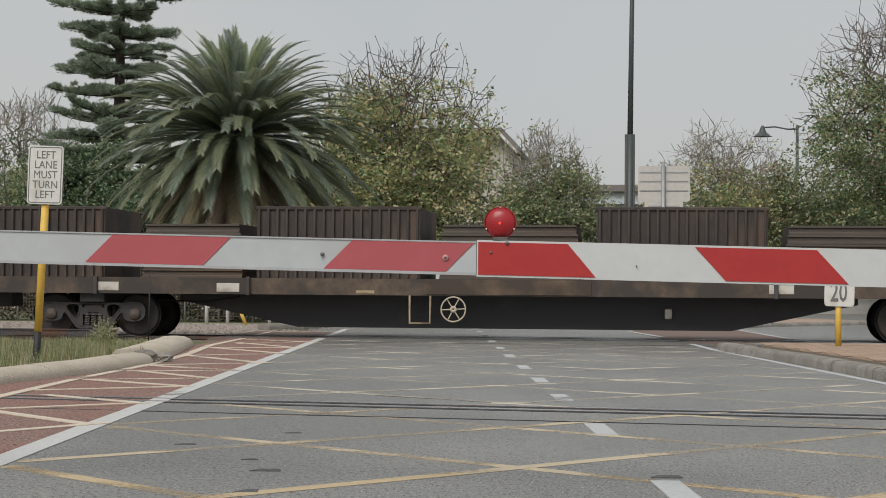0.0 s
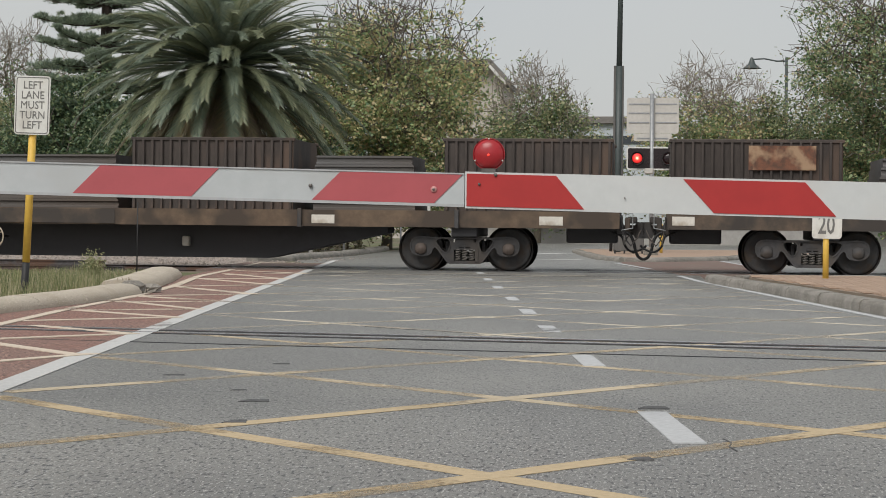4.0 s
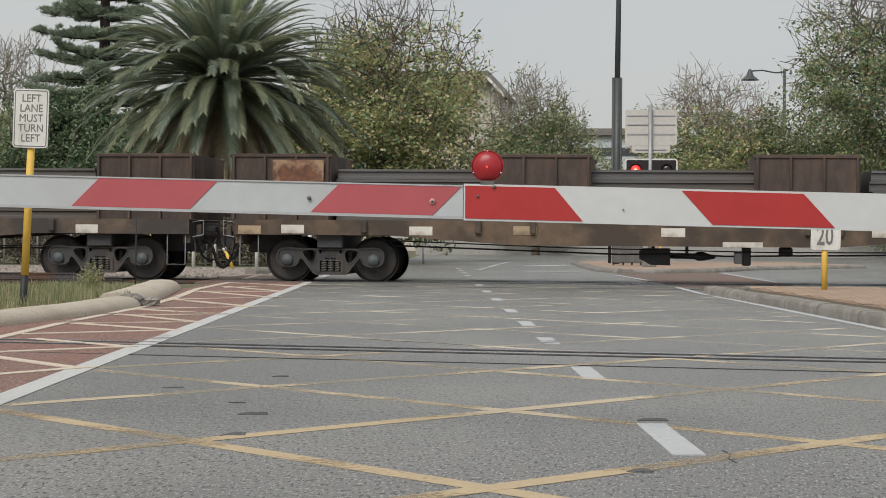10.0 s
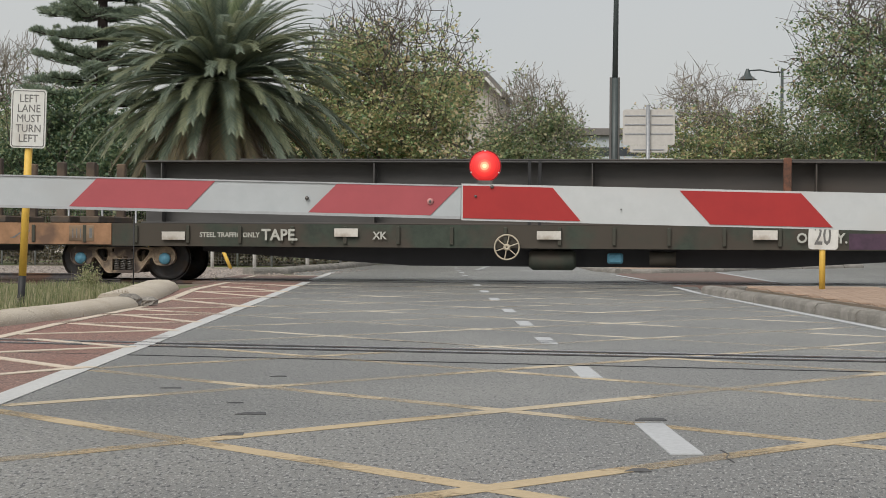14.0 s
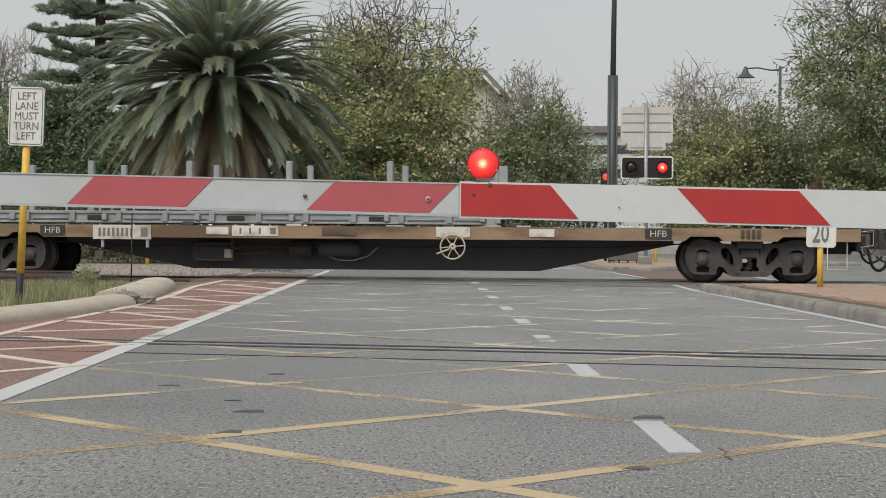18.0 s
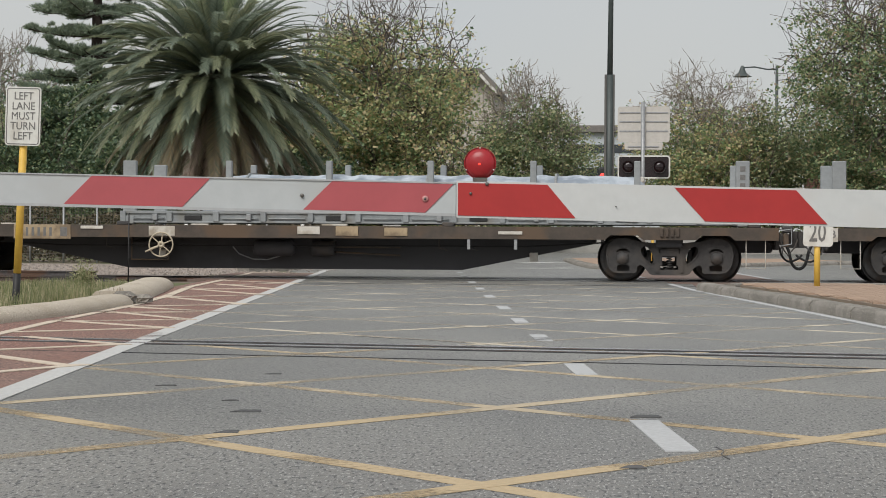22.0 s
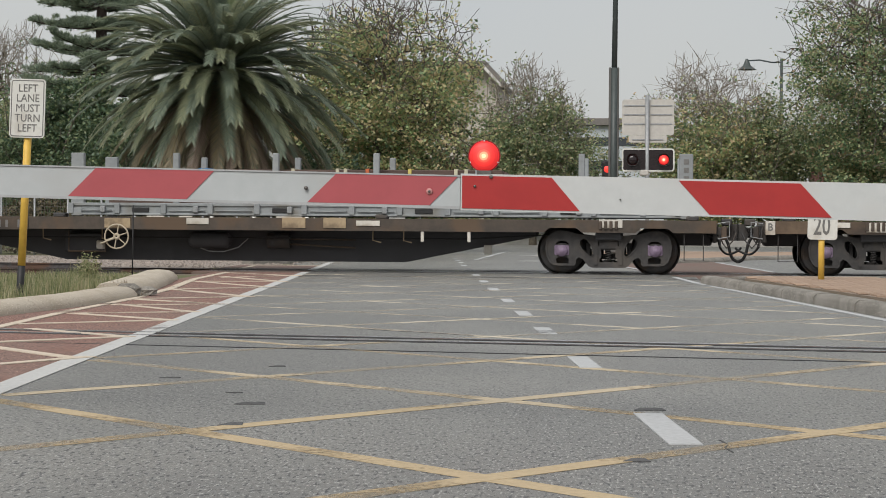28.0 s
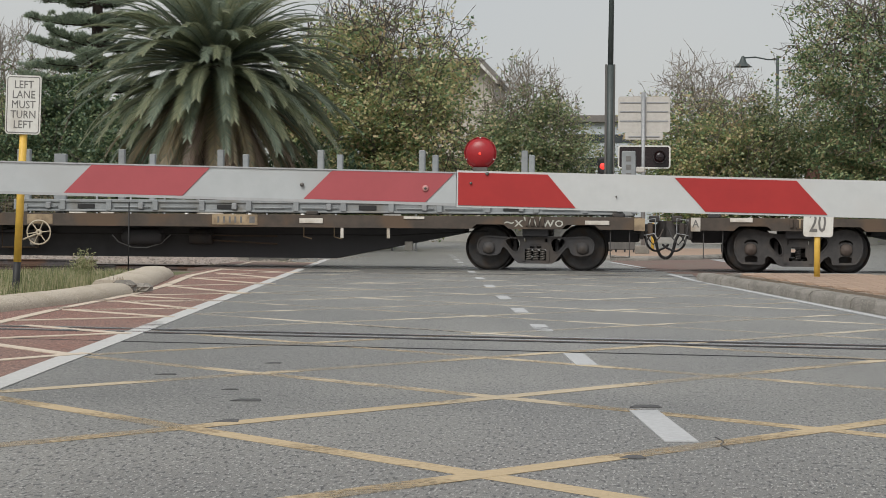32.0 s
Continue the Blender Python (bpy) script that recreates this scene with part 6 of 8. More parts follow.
def side_frame(q, base, r, cast):
    """Both cast side frames of a bogie, pierced, with a raised rim, and the cross-beams; axles base apart at height r."""
    h = base / 2
    half, holes, middle = (CAST_HALF, CAST_HOLES, CAST_MIDDLE) if cast else (BAR_HALF, BAR_HOLES, BAR_MIDDLE)
    g = 1.0 if cast else base / 1.70
    half, holes = [(x * g, z) for x, z in half], [[(x * g, z) for x, z in ho] for ho in holes]
    lp = [(-x, z) for x, z in half] + half[::-1]
    cut = middle + holes + [[(-x, z) for x, z in ho[::-1]] for ho in holes]
    for sd in (-1, 1):
        y0, y1 = sd * 1.0 - 0.05, sd * 1.0 + 0.05
        q.plate(lp, cut, y0, y1)
        f0, f1 = (y0 - 0.022, y0 + 0.001) if sd < 0 else (y1 - 0.001, y1 + 0.022)
        q.plate(lp, [inset(lp, 0.028)], f0, f1)
        for ho in cut[len(middle):] if not cast else cut[len(middle):len(middle) + 1] + cut[len(middle) + 3:len(middle) + 4]:
            q.plate(inset(ho, -0.022), [ho], f0 + 0.006, f1)
        for m in (-1, 1):
            q.box(m * 0.235 - 0.03, m * 0.235 + 0.03, min(f0, f1), max(f0, f1), 0.18, 0.52 if cast else 0.42)
    q.box(-0.19, 0.19, -1.04, 1.04, r + 0.02, r + 0.2, 0.02)
    q.box(-0.1, 0.1, -0.9, 0.9, r - 0.24, r - 0.19)
    for m in (-1, 1):
        q.box(m * (h - 0.62) - 0.05, m * (h - 0.62) + 0.05, -0.7, 0.7, r - 0.28, r + 0.06, 0.01)
        q.box(m * (h - 0.5) - 0.04, m * (h - 0.5) + 0.04, -0.84, -0.64, r - 0.2, r + 0.16, 0.015)
    q.box(-0.62, 0.62, -0.62, -0.5, r - 0.16, r - 0.06)
    for m in (-1, 1):
        q.box(m * 0.42 - 0.05, m * 0.42 + 0.05, -0.8, 0.8, r - 0.12, r + 0.02)


def bogie(wagon, x, u, kind, caps):
    base, r = {"ride": (1.778, 0.452), "long": (1.80, 0.44)}.get(kind, (1.70, 0.43))
    cast = kind == "ride"
    mat_frame = M["bogie_cream"] if kind == "cream" else M["bogie_frame"] if cast else M["bogie_black"]
    bo = part("bogie", shared("bogie:" + kind, lambda q: side_frame(q, base, r, cast), mat_frame), wagon, (x, 0, 0))
    for m in (-1, 1):
        ws = part("wheelset", shared("wheelset:%.3f" % r, wheelset_mesh(r), M["wheel_steel"]), bo, (m * base / 2, 0, r))
        WHEELS.append((ws, u + m * base / 2, r, m * base / 2))
        part("axle_cap", shared("axle_cap:" + caps, lambda q: q.lathe([(-0.05, 0.0001), (-0.05, 0.045), (-0.035, 0.06), (-0.03, 0.10), (0.0, 0.115), (0.06, 0.115)], (0, 0, 0), 14), M[caps]), bo, (m * base / 2, -1.08, r))
        box_mat = M[caps] if caps == "cap_purple" else mat_frame
        part("axle_box", shared("axle_box:" + kind + box_mat.name, lambda q: q.box(-0.15 if caps == "cap_purple" else -0.125, 0.15 if caps == "cap_purple" else 0.125, -0.06, 0.14, -0.10, 0.115, 0.02), box_mat), bo, (m * base / 2, -1.0, r))
    for k in (-1, 0, 1):
        def coil(q):
            pts = [(0.048 * math.cos(a * 0.8), 0.048 * math.sin(a * 0.8), a * 0.0058) for a in range(40)]
            q.tube(pts, 0.014, 5, False)
        if cast and k:
            continue
        part("spring", shared("spring:%d" % cast, coil, M["spring"] if cast else M["spring_bright"]), bo, (k * 0.135, -1.0, 0.25 if cast else 0.20))
    return bo


def handwheel(wagon, x, z, material, y=-1.36):
    hw = part("handwheel", shared("handwheel:" + material.name, lambda q: q.ring((0, 0, 0), 0.235, 0.016, 28, 6), material), wagon, (x, y, z), (0, random.uniform(0, 50), 0), label="six-spoked brake handwheel")
    part("hub", shared("hub:" + material.name, lambda q: q.ring((0, 0, 0), 0.04, 0.03, 12, 6), material), hw)
    spoke = shared("spoke:" + material.name, lambda q: q.tube([(0.04, 0, 0), (0.23, 0, 0)], 0.012, 5, False), material)
    for k in range(6):
        part("spoke", spoke, hw, (0, 0, 0), (0, 60 * k + 15, 0))
    part("spindle", Build().tube([(0, 0, 0), (0, 0.9, 0.0)], 0.02, 6), hw, material=M["black"])


def hanging(pts, n=5):
    """A smooth line through the points."""
    pts = [Vector(p) for p in pts]
    out = []
    for i in range(len(pts) - 1):
        a, b, c, d = pts[max(i - 1, 0)], pts[i], pts[i + 1], pts[min(i + 2, len(pts) - 1)]
        for k in range(n):
            t = k / n
            out.append(0.5 * (2 * b + (c - a) * t + (2 * a - 5 * b + 4 * c - d) * t * t + (3 * b - a - 3 * c + d) * t ** 3))
    return out + [pts[-1]]


def fittings(wagon, half, zt, sd, rnd):
    """Coupler, hoses, step and end beam at one end of a wagon."""
    e = sd * half
    part("coupler", shared("coupler:%d" % sd, lambda q: (q.box(-0.55 * (sd > 0), 0.55 * (sd < 0), -0.09, 0.09, 0.72, 0.92, 0.02), q.prism([(0.04 * sd, 0.66), (-0.14 * sd, 0.66), (-0.2 * sd, 0.78), (-0.12 * sd, 0.98), (0.04 * sd, 0.98)][:: -sd], -0.16, 0.12)), M["bogie_black"]), wagon, (e - sd * 0.02, 0, 0))
    for y, dz in ((-0.35, 0.27),):
        part("air_hose", Build().tube(hanging([(e - sd * 0.5, y, 0.79), (e - sd * 0.3, y, 0.76), (e - sd * 0.2, y, 0.62), (e - sd * 0.15, y, 0.42), (e - sd * 0.09, y, dz + 0.03), (e - sd * 0.0, y, dz - 0.02)]), 0.030, 7), wagon, material=M["hose"])
    part("air_hose", Build().tube(hanging([(e - sd * 0.62, -0.75, 0.78), (e - sd * 0.42, -0.72, 0.70), (e - sd * 0.34, -0.68, 0.50), (e - sd * 0.2, -0.6, 0.40), (e - sd * 0.02, -0.5, 0.46), (e + sd * 0.05, -0.4, 0.52)]), 0.022, 6), wagon, material=M["hose"])
    part("draft_gear", Build().box(min(e - sd * 0.5, e - sd * 1.5), max(e - sd * 0.5, e - sd * 1.5), -0.3, 0.3, 0.56, zt - 0.1, 0.03), wagon, material=M["belly"])
    part("end_beam", Build().box(min(e - sd * 0.42, e - sd * 0.5), max(e - sd * 0.42, e - sd * 0.5), -1.05, 1.05, zt - 0.42, zt - 0.06, 0.02), wagon, material=M["bogie_black"])
    part("lever_bracket", Build().box(e - sd * 0.3 - 0.05, e - sd * 0.3 + 0.05, -1.12, -1.02, zt - 0.36, zt - 0.1, 0.015), wagon, material=M["sill_rust"])
    part("lever_bracket", Build().box(e - sd * 0.22 - 0.1, e - sd * 0.22 + 0.1, -0.5, -0.2, 0.95, 1.08, 0.02), wagon, material=M["bogie_black"])
    part("chain", Build().tube([(e - sd * 0.4, -0.9, zt - 0.2), (e - sd * 0.32, -0.85, 0.62), (e - sd * 0.24, -0.8, 0.52), (e - sd * 0.12, -0.75, 0.66), (e - sd * 0.05, -0.7, 0.82)], 0.014, 5, False), wagon, material=M["bogie_black"])
    part("hand_rail", Build().tube([(e - sd * 0.42, -1.15, zt - 0.05), (e - sd * 0.2, -1.15, zt - 0.02), (e - sd * 0.2, -1.15, zt - 0.3), (e - sd * 0.42, -1.15, zt - 0.34)], 0.011, 5, False), wagon, material=M["galvanised"])
    part("hose_tap", Build().box(e - sd * 0.5 - 0.06, e - sd * 0.5 + 0.06, -0.56, -0.3, 0.72, 0.86, 0.01), wagon, material=M["bogie_black"])
    part("cut_lever", Build().tube([(e - sd * 0.42, -1.1, zt - 0.1), (e - sd * 0.36, -1.12, 0.55), (e - sd * 0.36, -0.2, 0.6), (e - sd * 0.2, -0.1, 0.85)], 0.013, 5, False), wagon, material=M["bogie_black"])


def step(wagon, x, z0, z1, w, material):
    part("step", Build().tube([(x, -1.22, z1), (x, -1.24, z0), (x + w, -1.24, z0), (x + w, -1.22, z1)], 0.011, 5), wagon, material=material, label="bent steel foot step")


def plates(wagon, length, rows):
    """Small plates on the side: place from the rear, width, height, height of middle, paint, and bars for writing."""
    for u, w, h, z, mat_name, y, bars in rows:
        p = part("plate", Build().box(-w / 2, w / 2, -0.008, 0.0, -h / 2, h / 2, 0.003), wagon, (u - length / 2, y, z), material=M[mat_name])
        if bars:
            for k in range(bars):
                x = -w * 0.42 + w * 0.62 * (k + 0.5) / bars
                part("writing", Build().box(x - w * 0.022, x + w * 0.022, -0.011, -0.008, -h * 0.3, h * 0.3), p, material=M["sign_ink"] if mat_name != "sill_black" else M["chalk"])
            part("emblem", Build().box(w * 0.32, w * 0.44, -0.011, -0.008, -h * 0.32, h * 0.32), p, material=M["sign_ink"] if mat_name != "sill_black" else M["chalk"])


def belly(wagon, x0, x1, slope, z0, z1, half_w=0.42):
    part("centre_sill", Build().prism([(x0, z1), (x0, z1 - 0.12), (x0 + slope, z0), (x1 - slope, z0), (x1, z1 - 0.12), (x1, z1)], -half_w, half_w), wagon, material=M["belly"], label="black fish-bellied centre sill")


def wagon_base(i, label, bog, kind, caps, sill, zb, zt, bowed=0.0, arch=0.0, rear_bog=None):
    rear, front = MARKS[i + 1], MARKS[i]
    length = front - rear
    rnd = random.Random(i)
    w = thing("flat_wagon", label, "railway wagon", "wagons of the freight train", at=(0, TRACK, 0))
    half = length / 2
    TRAIN.append((w, (rear + front) / 2))
    e = half - 0.45
    bl = Build()
    for y in (-1.3, 1.2):
        if bowed:
            q = bog + 1.2
            bl.prism([(-e, zt), (-e, zb + bowed), (-half + q, zb + bowed), (-half + q + 2.4, zb), (half - q - 2.4, zb), (half - q, zb + bowed), (e, zb + bowed), (e, zt)], y, y + 0.1)
        else:
            low = [(-e, zb)]
            for m in (-1, 1):
                for c in (-0.86, 0.86) if arch else ():
                    x = m * (half - bog) + c
                    low += [(x - 0.36, zb), (x - 0.26, zb + arch), (x + 0.26, zb + arch), (x + 0.36, zb)]
            bl.plate([(-e, zt)] + low + [(e, zb), (e, zt)], [], y, y + 0.1)
    part("side_sill", bl, w, material=M[sill])
    bl = Build()
    bl.box(-e + 0.02, e - 0.02, -1.2, 1.2, zt - 0.08, zt - 0.01)
    for m in (-1, 1):
        bl.box(m * (e - 0.07) - 0.07, m * (e - 0.07) + 0.07, -1.2, 1.2, zb, zt - 0.08)
    part("deck", bl, w, material=M["sill_dark"])
    # bolsters take the black belly colour to stand in for shade under the deck
    for m in (-1, 1):
        part("body_bolster", Build().box(m * (half - bog) - 0.25, m * (half - bog) + 0.25, -1.15, 1.15, 0.66, zt - 0.08, 0.02), w, material=M["belly"])
    for m in (-1, 1):
        x = m * (half - (rear_bog if rear_bog and m < 0 else bog))
        bogie(w, x, (rear + front) / 2 + x, kind, "cap_brown" if i == 14 and m < 0 else caps)
        fittings(w, half, zt, m, rnd)
    if i in (3, 7, 8, 9, 10, 12, 13, 14):
        end = part("end_plate", shared("end_plate", lambda q: q.box(-0.09, 0.09, -0.008, 0.0, -0.13, 0.13, 0.004), M["plate_white"]), w, (-e + 0.1, -1.304, zt - 0.13), label="small white plate with a black letter")
        part("letter", lettering("A" if i == 14 else "B", 0.2, M["sign_ink"], 0.9, 0.004), end, (0, -0.009, 0.01))
    return w, length


def gussets(wagon, length, n, zb, zt, material, w=0.05):
    for k in range(n):
        x = -length / 2 + 0.8 + (length - 1.6) * k / (n - 1)
        part("stake_pocket", shared("stake_pocket:%s%.2f%.2f" % (material.name, zb, w), lambda q: q.box(-w, w, -0.05, 0.0, zb, zt, 0.01), material), wagon, (x, -1.3, 0))


def steel_bin(u, i, length_b, ztop, zbase, face=None, ribs=9):
    """An open steel cradle box with ribbed sides, standing on a wagon."""
    rear = MARKS[i + 1]
    t = thing("steel_bin", {None: "open dark brown steel bin with ribbed sides on a wagon"}.get(face, "open ribbed steel bin with a rust-stained panel on a wagon"), "bin", "bins on the wagons", at=(0, TRACK, zbase))
    TRAIN.append((t, rear + u))
    steel = M["bin_dark"] if i < 4 else M["bin_brown"]
    h, a = ztop - zbase, length_b / 2
    for sd in (-1, 1):
        part("side_panel", shared(steel.name + "_side_panel:%.2f%.2f" % (length_b, h), lambda q: q.box(-a, a, -0.02, 0.02, 0.0, h - 0.04), steel), t, (0, sd * 1.22, 0))
        part("top_rail", shared(steel.name + "_top_rail:%.2f%.2f" % (length_b, h), lambda q: q.box(-a - 0.03, a + 0.03, -0.05, 0.05, h - 0.07, h, 0.012), steel), t, (0, sd * 1.22, 0))
        part("end_panel", shared(steel.name + "_end_panel:%.2f" % h, lambda q: q.box(-0.02, 0.02, -1.2, 1.2, 0, h - 0.02), steel), t, (sd * (a - 0.02), 0, 0))
    for k in range(ribs):
        x = -a + 0.05 + (length_b - 0.1) * k / (ribs - 1)
        part("rib", shared(steel.name + "_rib:%.2f" % h, lambda q: q.box(-0.024, 0.024, -0.06, 0.0, 0.0, h - 0.05, 0.008), steel), t, (x, -1.24, 0))
    if face:
        x0, x1, mat_name = face
        part("panel", Build().box(x0, x1, -1.312, -1.302, h - 0.58, h - 0.12, 0.003), t, material=M[mat_name], label="rust-stained panel")
    return t


def stack(u0, u1, i, zbase, ztop, material, name, label, layers=5, half_w=1.0):
    """Long steel sections laid lengthways in layers."""
    rear = MARKS[i + 1]
    t = thing(name, label, "steel load", "steel loads on the wagons", at=(0, TRACK, zbase))
    TRAIN.append((t, rear + (u0 + u1) / 2))
    a, h = (u1 - u0) / 2, (ztop - zbase) / layers
    for k in range(layers):
        j = 0.03 * ((k * 7) % 3)
        z, b2 = k * h, half_w
        o = [(-b2, z), (b2, z), (b2, z + h * 0.2), (b2 - 0.04, z + h * 0.3), (b2 - 0.04, z + h * 0.66), (b2, z + h * 0.76), (b2, z + h - 0.004), (-b2, z + h - 0.004), (-b2, z + h * 0.76), (-b2 + 0.04, z + h * 0.66), (-b2 + 0.04, z + h * 0.3), (-b2, z + h * 0.2)]
        part("section", Build().along(o, -a + j, a - j), t, material=material)
    return t


# wagons with tall bins (0 to 3)
for i in range(4):
    w, L = wagon_base(i, ("rusty brown flat wagon with a black belly, carrying steel bins", "dark rusty flat wagon with a black belly, carrying steel bins", "brown flat wagon with yellow lettering sprayed on its side", "brown flat wagon with clean white side plates")[i], 3.42, "bar", "cap_brown" if i != 1 else "bogie_black", ("sill_rust", "sill_rust", "sill_brown", "sill_brown")[i], 0.84, 1.16, rear_bog=3.17 if i == 1 else None)
    belly(w, -L / 2 + 5.0, L / 2 - 5.0, 2.4, 0.20, 0.84)
    part("solebar_joint", Build().box(-1.6, 1.6, -1.315, -1.3, 0.86, 1.14, 0.004), w, material=M["sill_brown"] if i != 2 else M["sill_rust"])
    hwu = (10.62, 12.5, 11.0, 10.63)[i]
    lu = (9.97, 13.3, 10.3, 9.95)[i]
    handwheel(w, hwu - L / 2, 0.58, M["hand_cream"] if i != 1 else M["cap_brown"])
    part("ladder", Build().tube([(lu - L / 2 - 0.2, -1.32, 0.84), (lu - L / 2 - 0.2, -1.32, 0.31), (lu - L / 2 + 0.2, -1.32, 0.31), (lu - L / 2 + 0.2, -1.32, 0.84)], 0.022, 6), w, material=M["hand_cream"] if i == 3 else M["plate_white"] if i == 1 else M["plate_tan"], label="pale U-shaped foot step")
    part("valve", Build().box(14.7 - L / 2 - 0.07, 14.7 - L / 2 + 0.07, -0.6, -0.45, 0.42, 0.62, 0.02), w, material=M["plate_white"])
    part("brake_rod", Build().tube([(-L / 2 + 4.6, -0.7, 0.72), (-L / 2 + 5.6, -0.7, 0.68), (-L / 2 + 6.3, -0.7, 0.8)], 0.018, 5), w, material=M["hose"])
    plates(w, L, [[(3.8, 0.42, 0.17, 0.98, "plate_white", -1.301, 0), (6.2, 0.45, 0.17, 0.97, "plate_white", -1.301, 0), (8.9, 0.36, 0.06, 0.9, "plate_tan", -1.301, 0), (12.7, 0.46, 0.17, 0.97, "plate_white", -1.301, 0), (16.8, 0.46, 0.17, 1.0, "plate_white", -1.301, 0), (19.6, 0.45, 0.17, 0.98, "plate_white", -1.301, 0), (22.0, 0.45, 0.17, 0.98, "plate_white", -1.301, 0)],
                  [(0.75, 0.42, 0.17, 1.0, "plate_white", -1.301, 0), (4.85, 0.44, 0.17, 0.98, "plate_white", -1.301, 0), (9.2, 0.8, 0.14, 0.94, "plate_white", -1.301, 0), (10.2, 0.42, 0.24, 0.98, "plate_white", -1.301, 0), (14.2, 0.45, 0.17, 0.93, "plate_white", -1.301, 0), (18.2, 0.45, 0.17, 0.98, "plate_white", -1.301, 0), (21.8, 0.45, 0.17, 1.0, "plate_white", -1.301, 0)],
                  [(1.25, 0.45, 0.17, 1.0, "plate_white", -1.301, 0), (5.2, 0.45, 0.17, 1.0, "plate_white", -1.301, 0), (11.5, 0.45, 0.17, 0.98, "plate_white", -1.301, 0), (17.6, 0.45, 0.17, 0.98, "plate_white", -1.301, 0), (22.0, 0.45, 0.17, 0.98, "plate_white", -1.301, 0)],
                  [(1.1, 0.44, 0.15, 1.02, "plate_white", -1.301, 0), (8.2, 0.46, 0.16, 0.93, "plate_white", -1.301, 0), (10.6, 0.42, 0.26, 0.95, "plate_tan", -1.301, 0), (12.6, 0.42, 0.26, 0.95, "plate_white", -1.301, 0), (16.8, 0.46, 0.16, 0.97, "plate_white", -1.301, 0), (21.9, 0.46, 0.14, 1.0, "plate_white", -1.301, 0)]][i])
    for u in (3.55, 6.6, L - 6.6, L - 3.55):
        part("side_bracket", Build().box(u - L / 2 - 0.04, u - L / 2 + 0.04, -1.37, -1.3, 0.82, 1.18, 0.01), w, material=M["bogie_black"])
    if i == 2:
        for word, u in (("IKOO", 4.35), ("OOK", 5.95)):
            part("sprayed_word", lettering(word, 0.31, M["tag_yellow"], 1.12, 0.013), w, (u - L / 2, -1.303, 0.98))
    bins = (2.1, 8.35, L - 8.35, L - 2.2)
    for k, u in enumerate(bins):
        face = None
        if k == 0 and i in (1, 3):
            face = (-0.15, 1.1, "bin_rust")
        if k == 0 and i == 2:
            face = (0.0, 1.45, "bin_yellow")
        if k == 3 and i == 3:
            face = (0.75, 1.2, "bin_yellow")
        steel_bin(u, i, 3.2, 2.55, 1.16, face, 18)
    stack(4.4, 6.4, i, 1.16, 2.22, M["stacked_steel"] if i else M["brown_steel"], "steel_stack", "stacked grey ribbed steel sections between the bins", 6)
    stack(10.3, L - 10.3, i, 1.16, 2.22, M["stacked_steel"] if i else M["brown_steel"], "steel_stack", "stacked grey ribbed steel sections between the bins", 6)
    stack(L - 6.4, L - 4.4, i, 1.16, 2.22, M["stacked_steel"] if i else M["brown_steel"], "steel_stack", "stacked grey ribbed steel sections between the bins", 6)

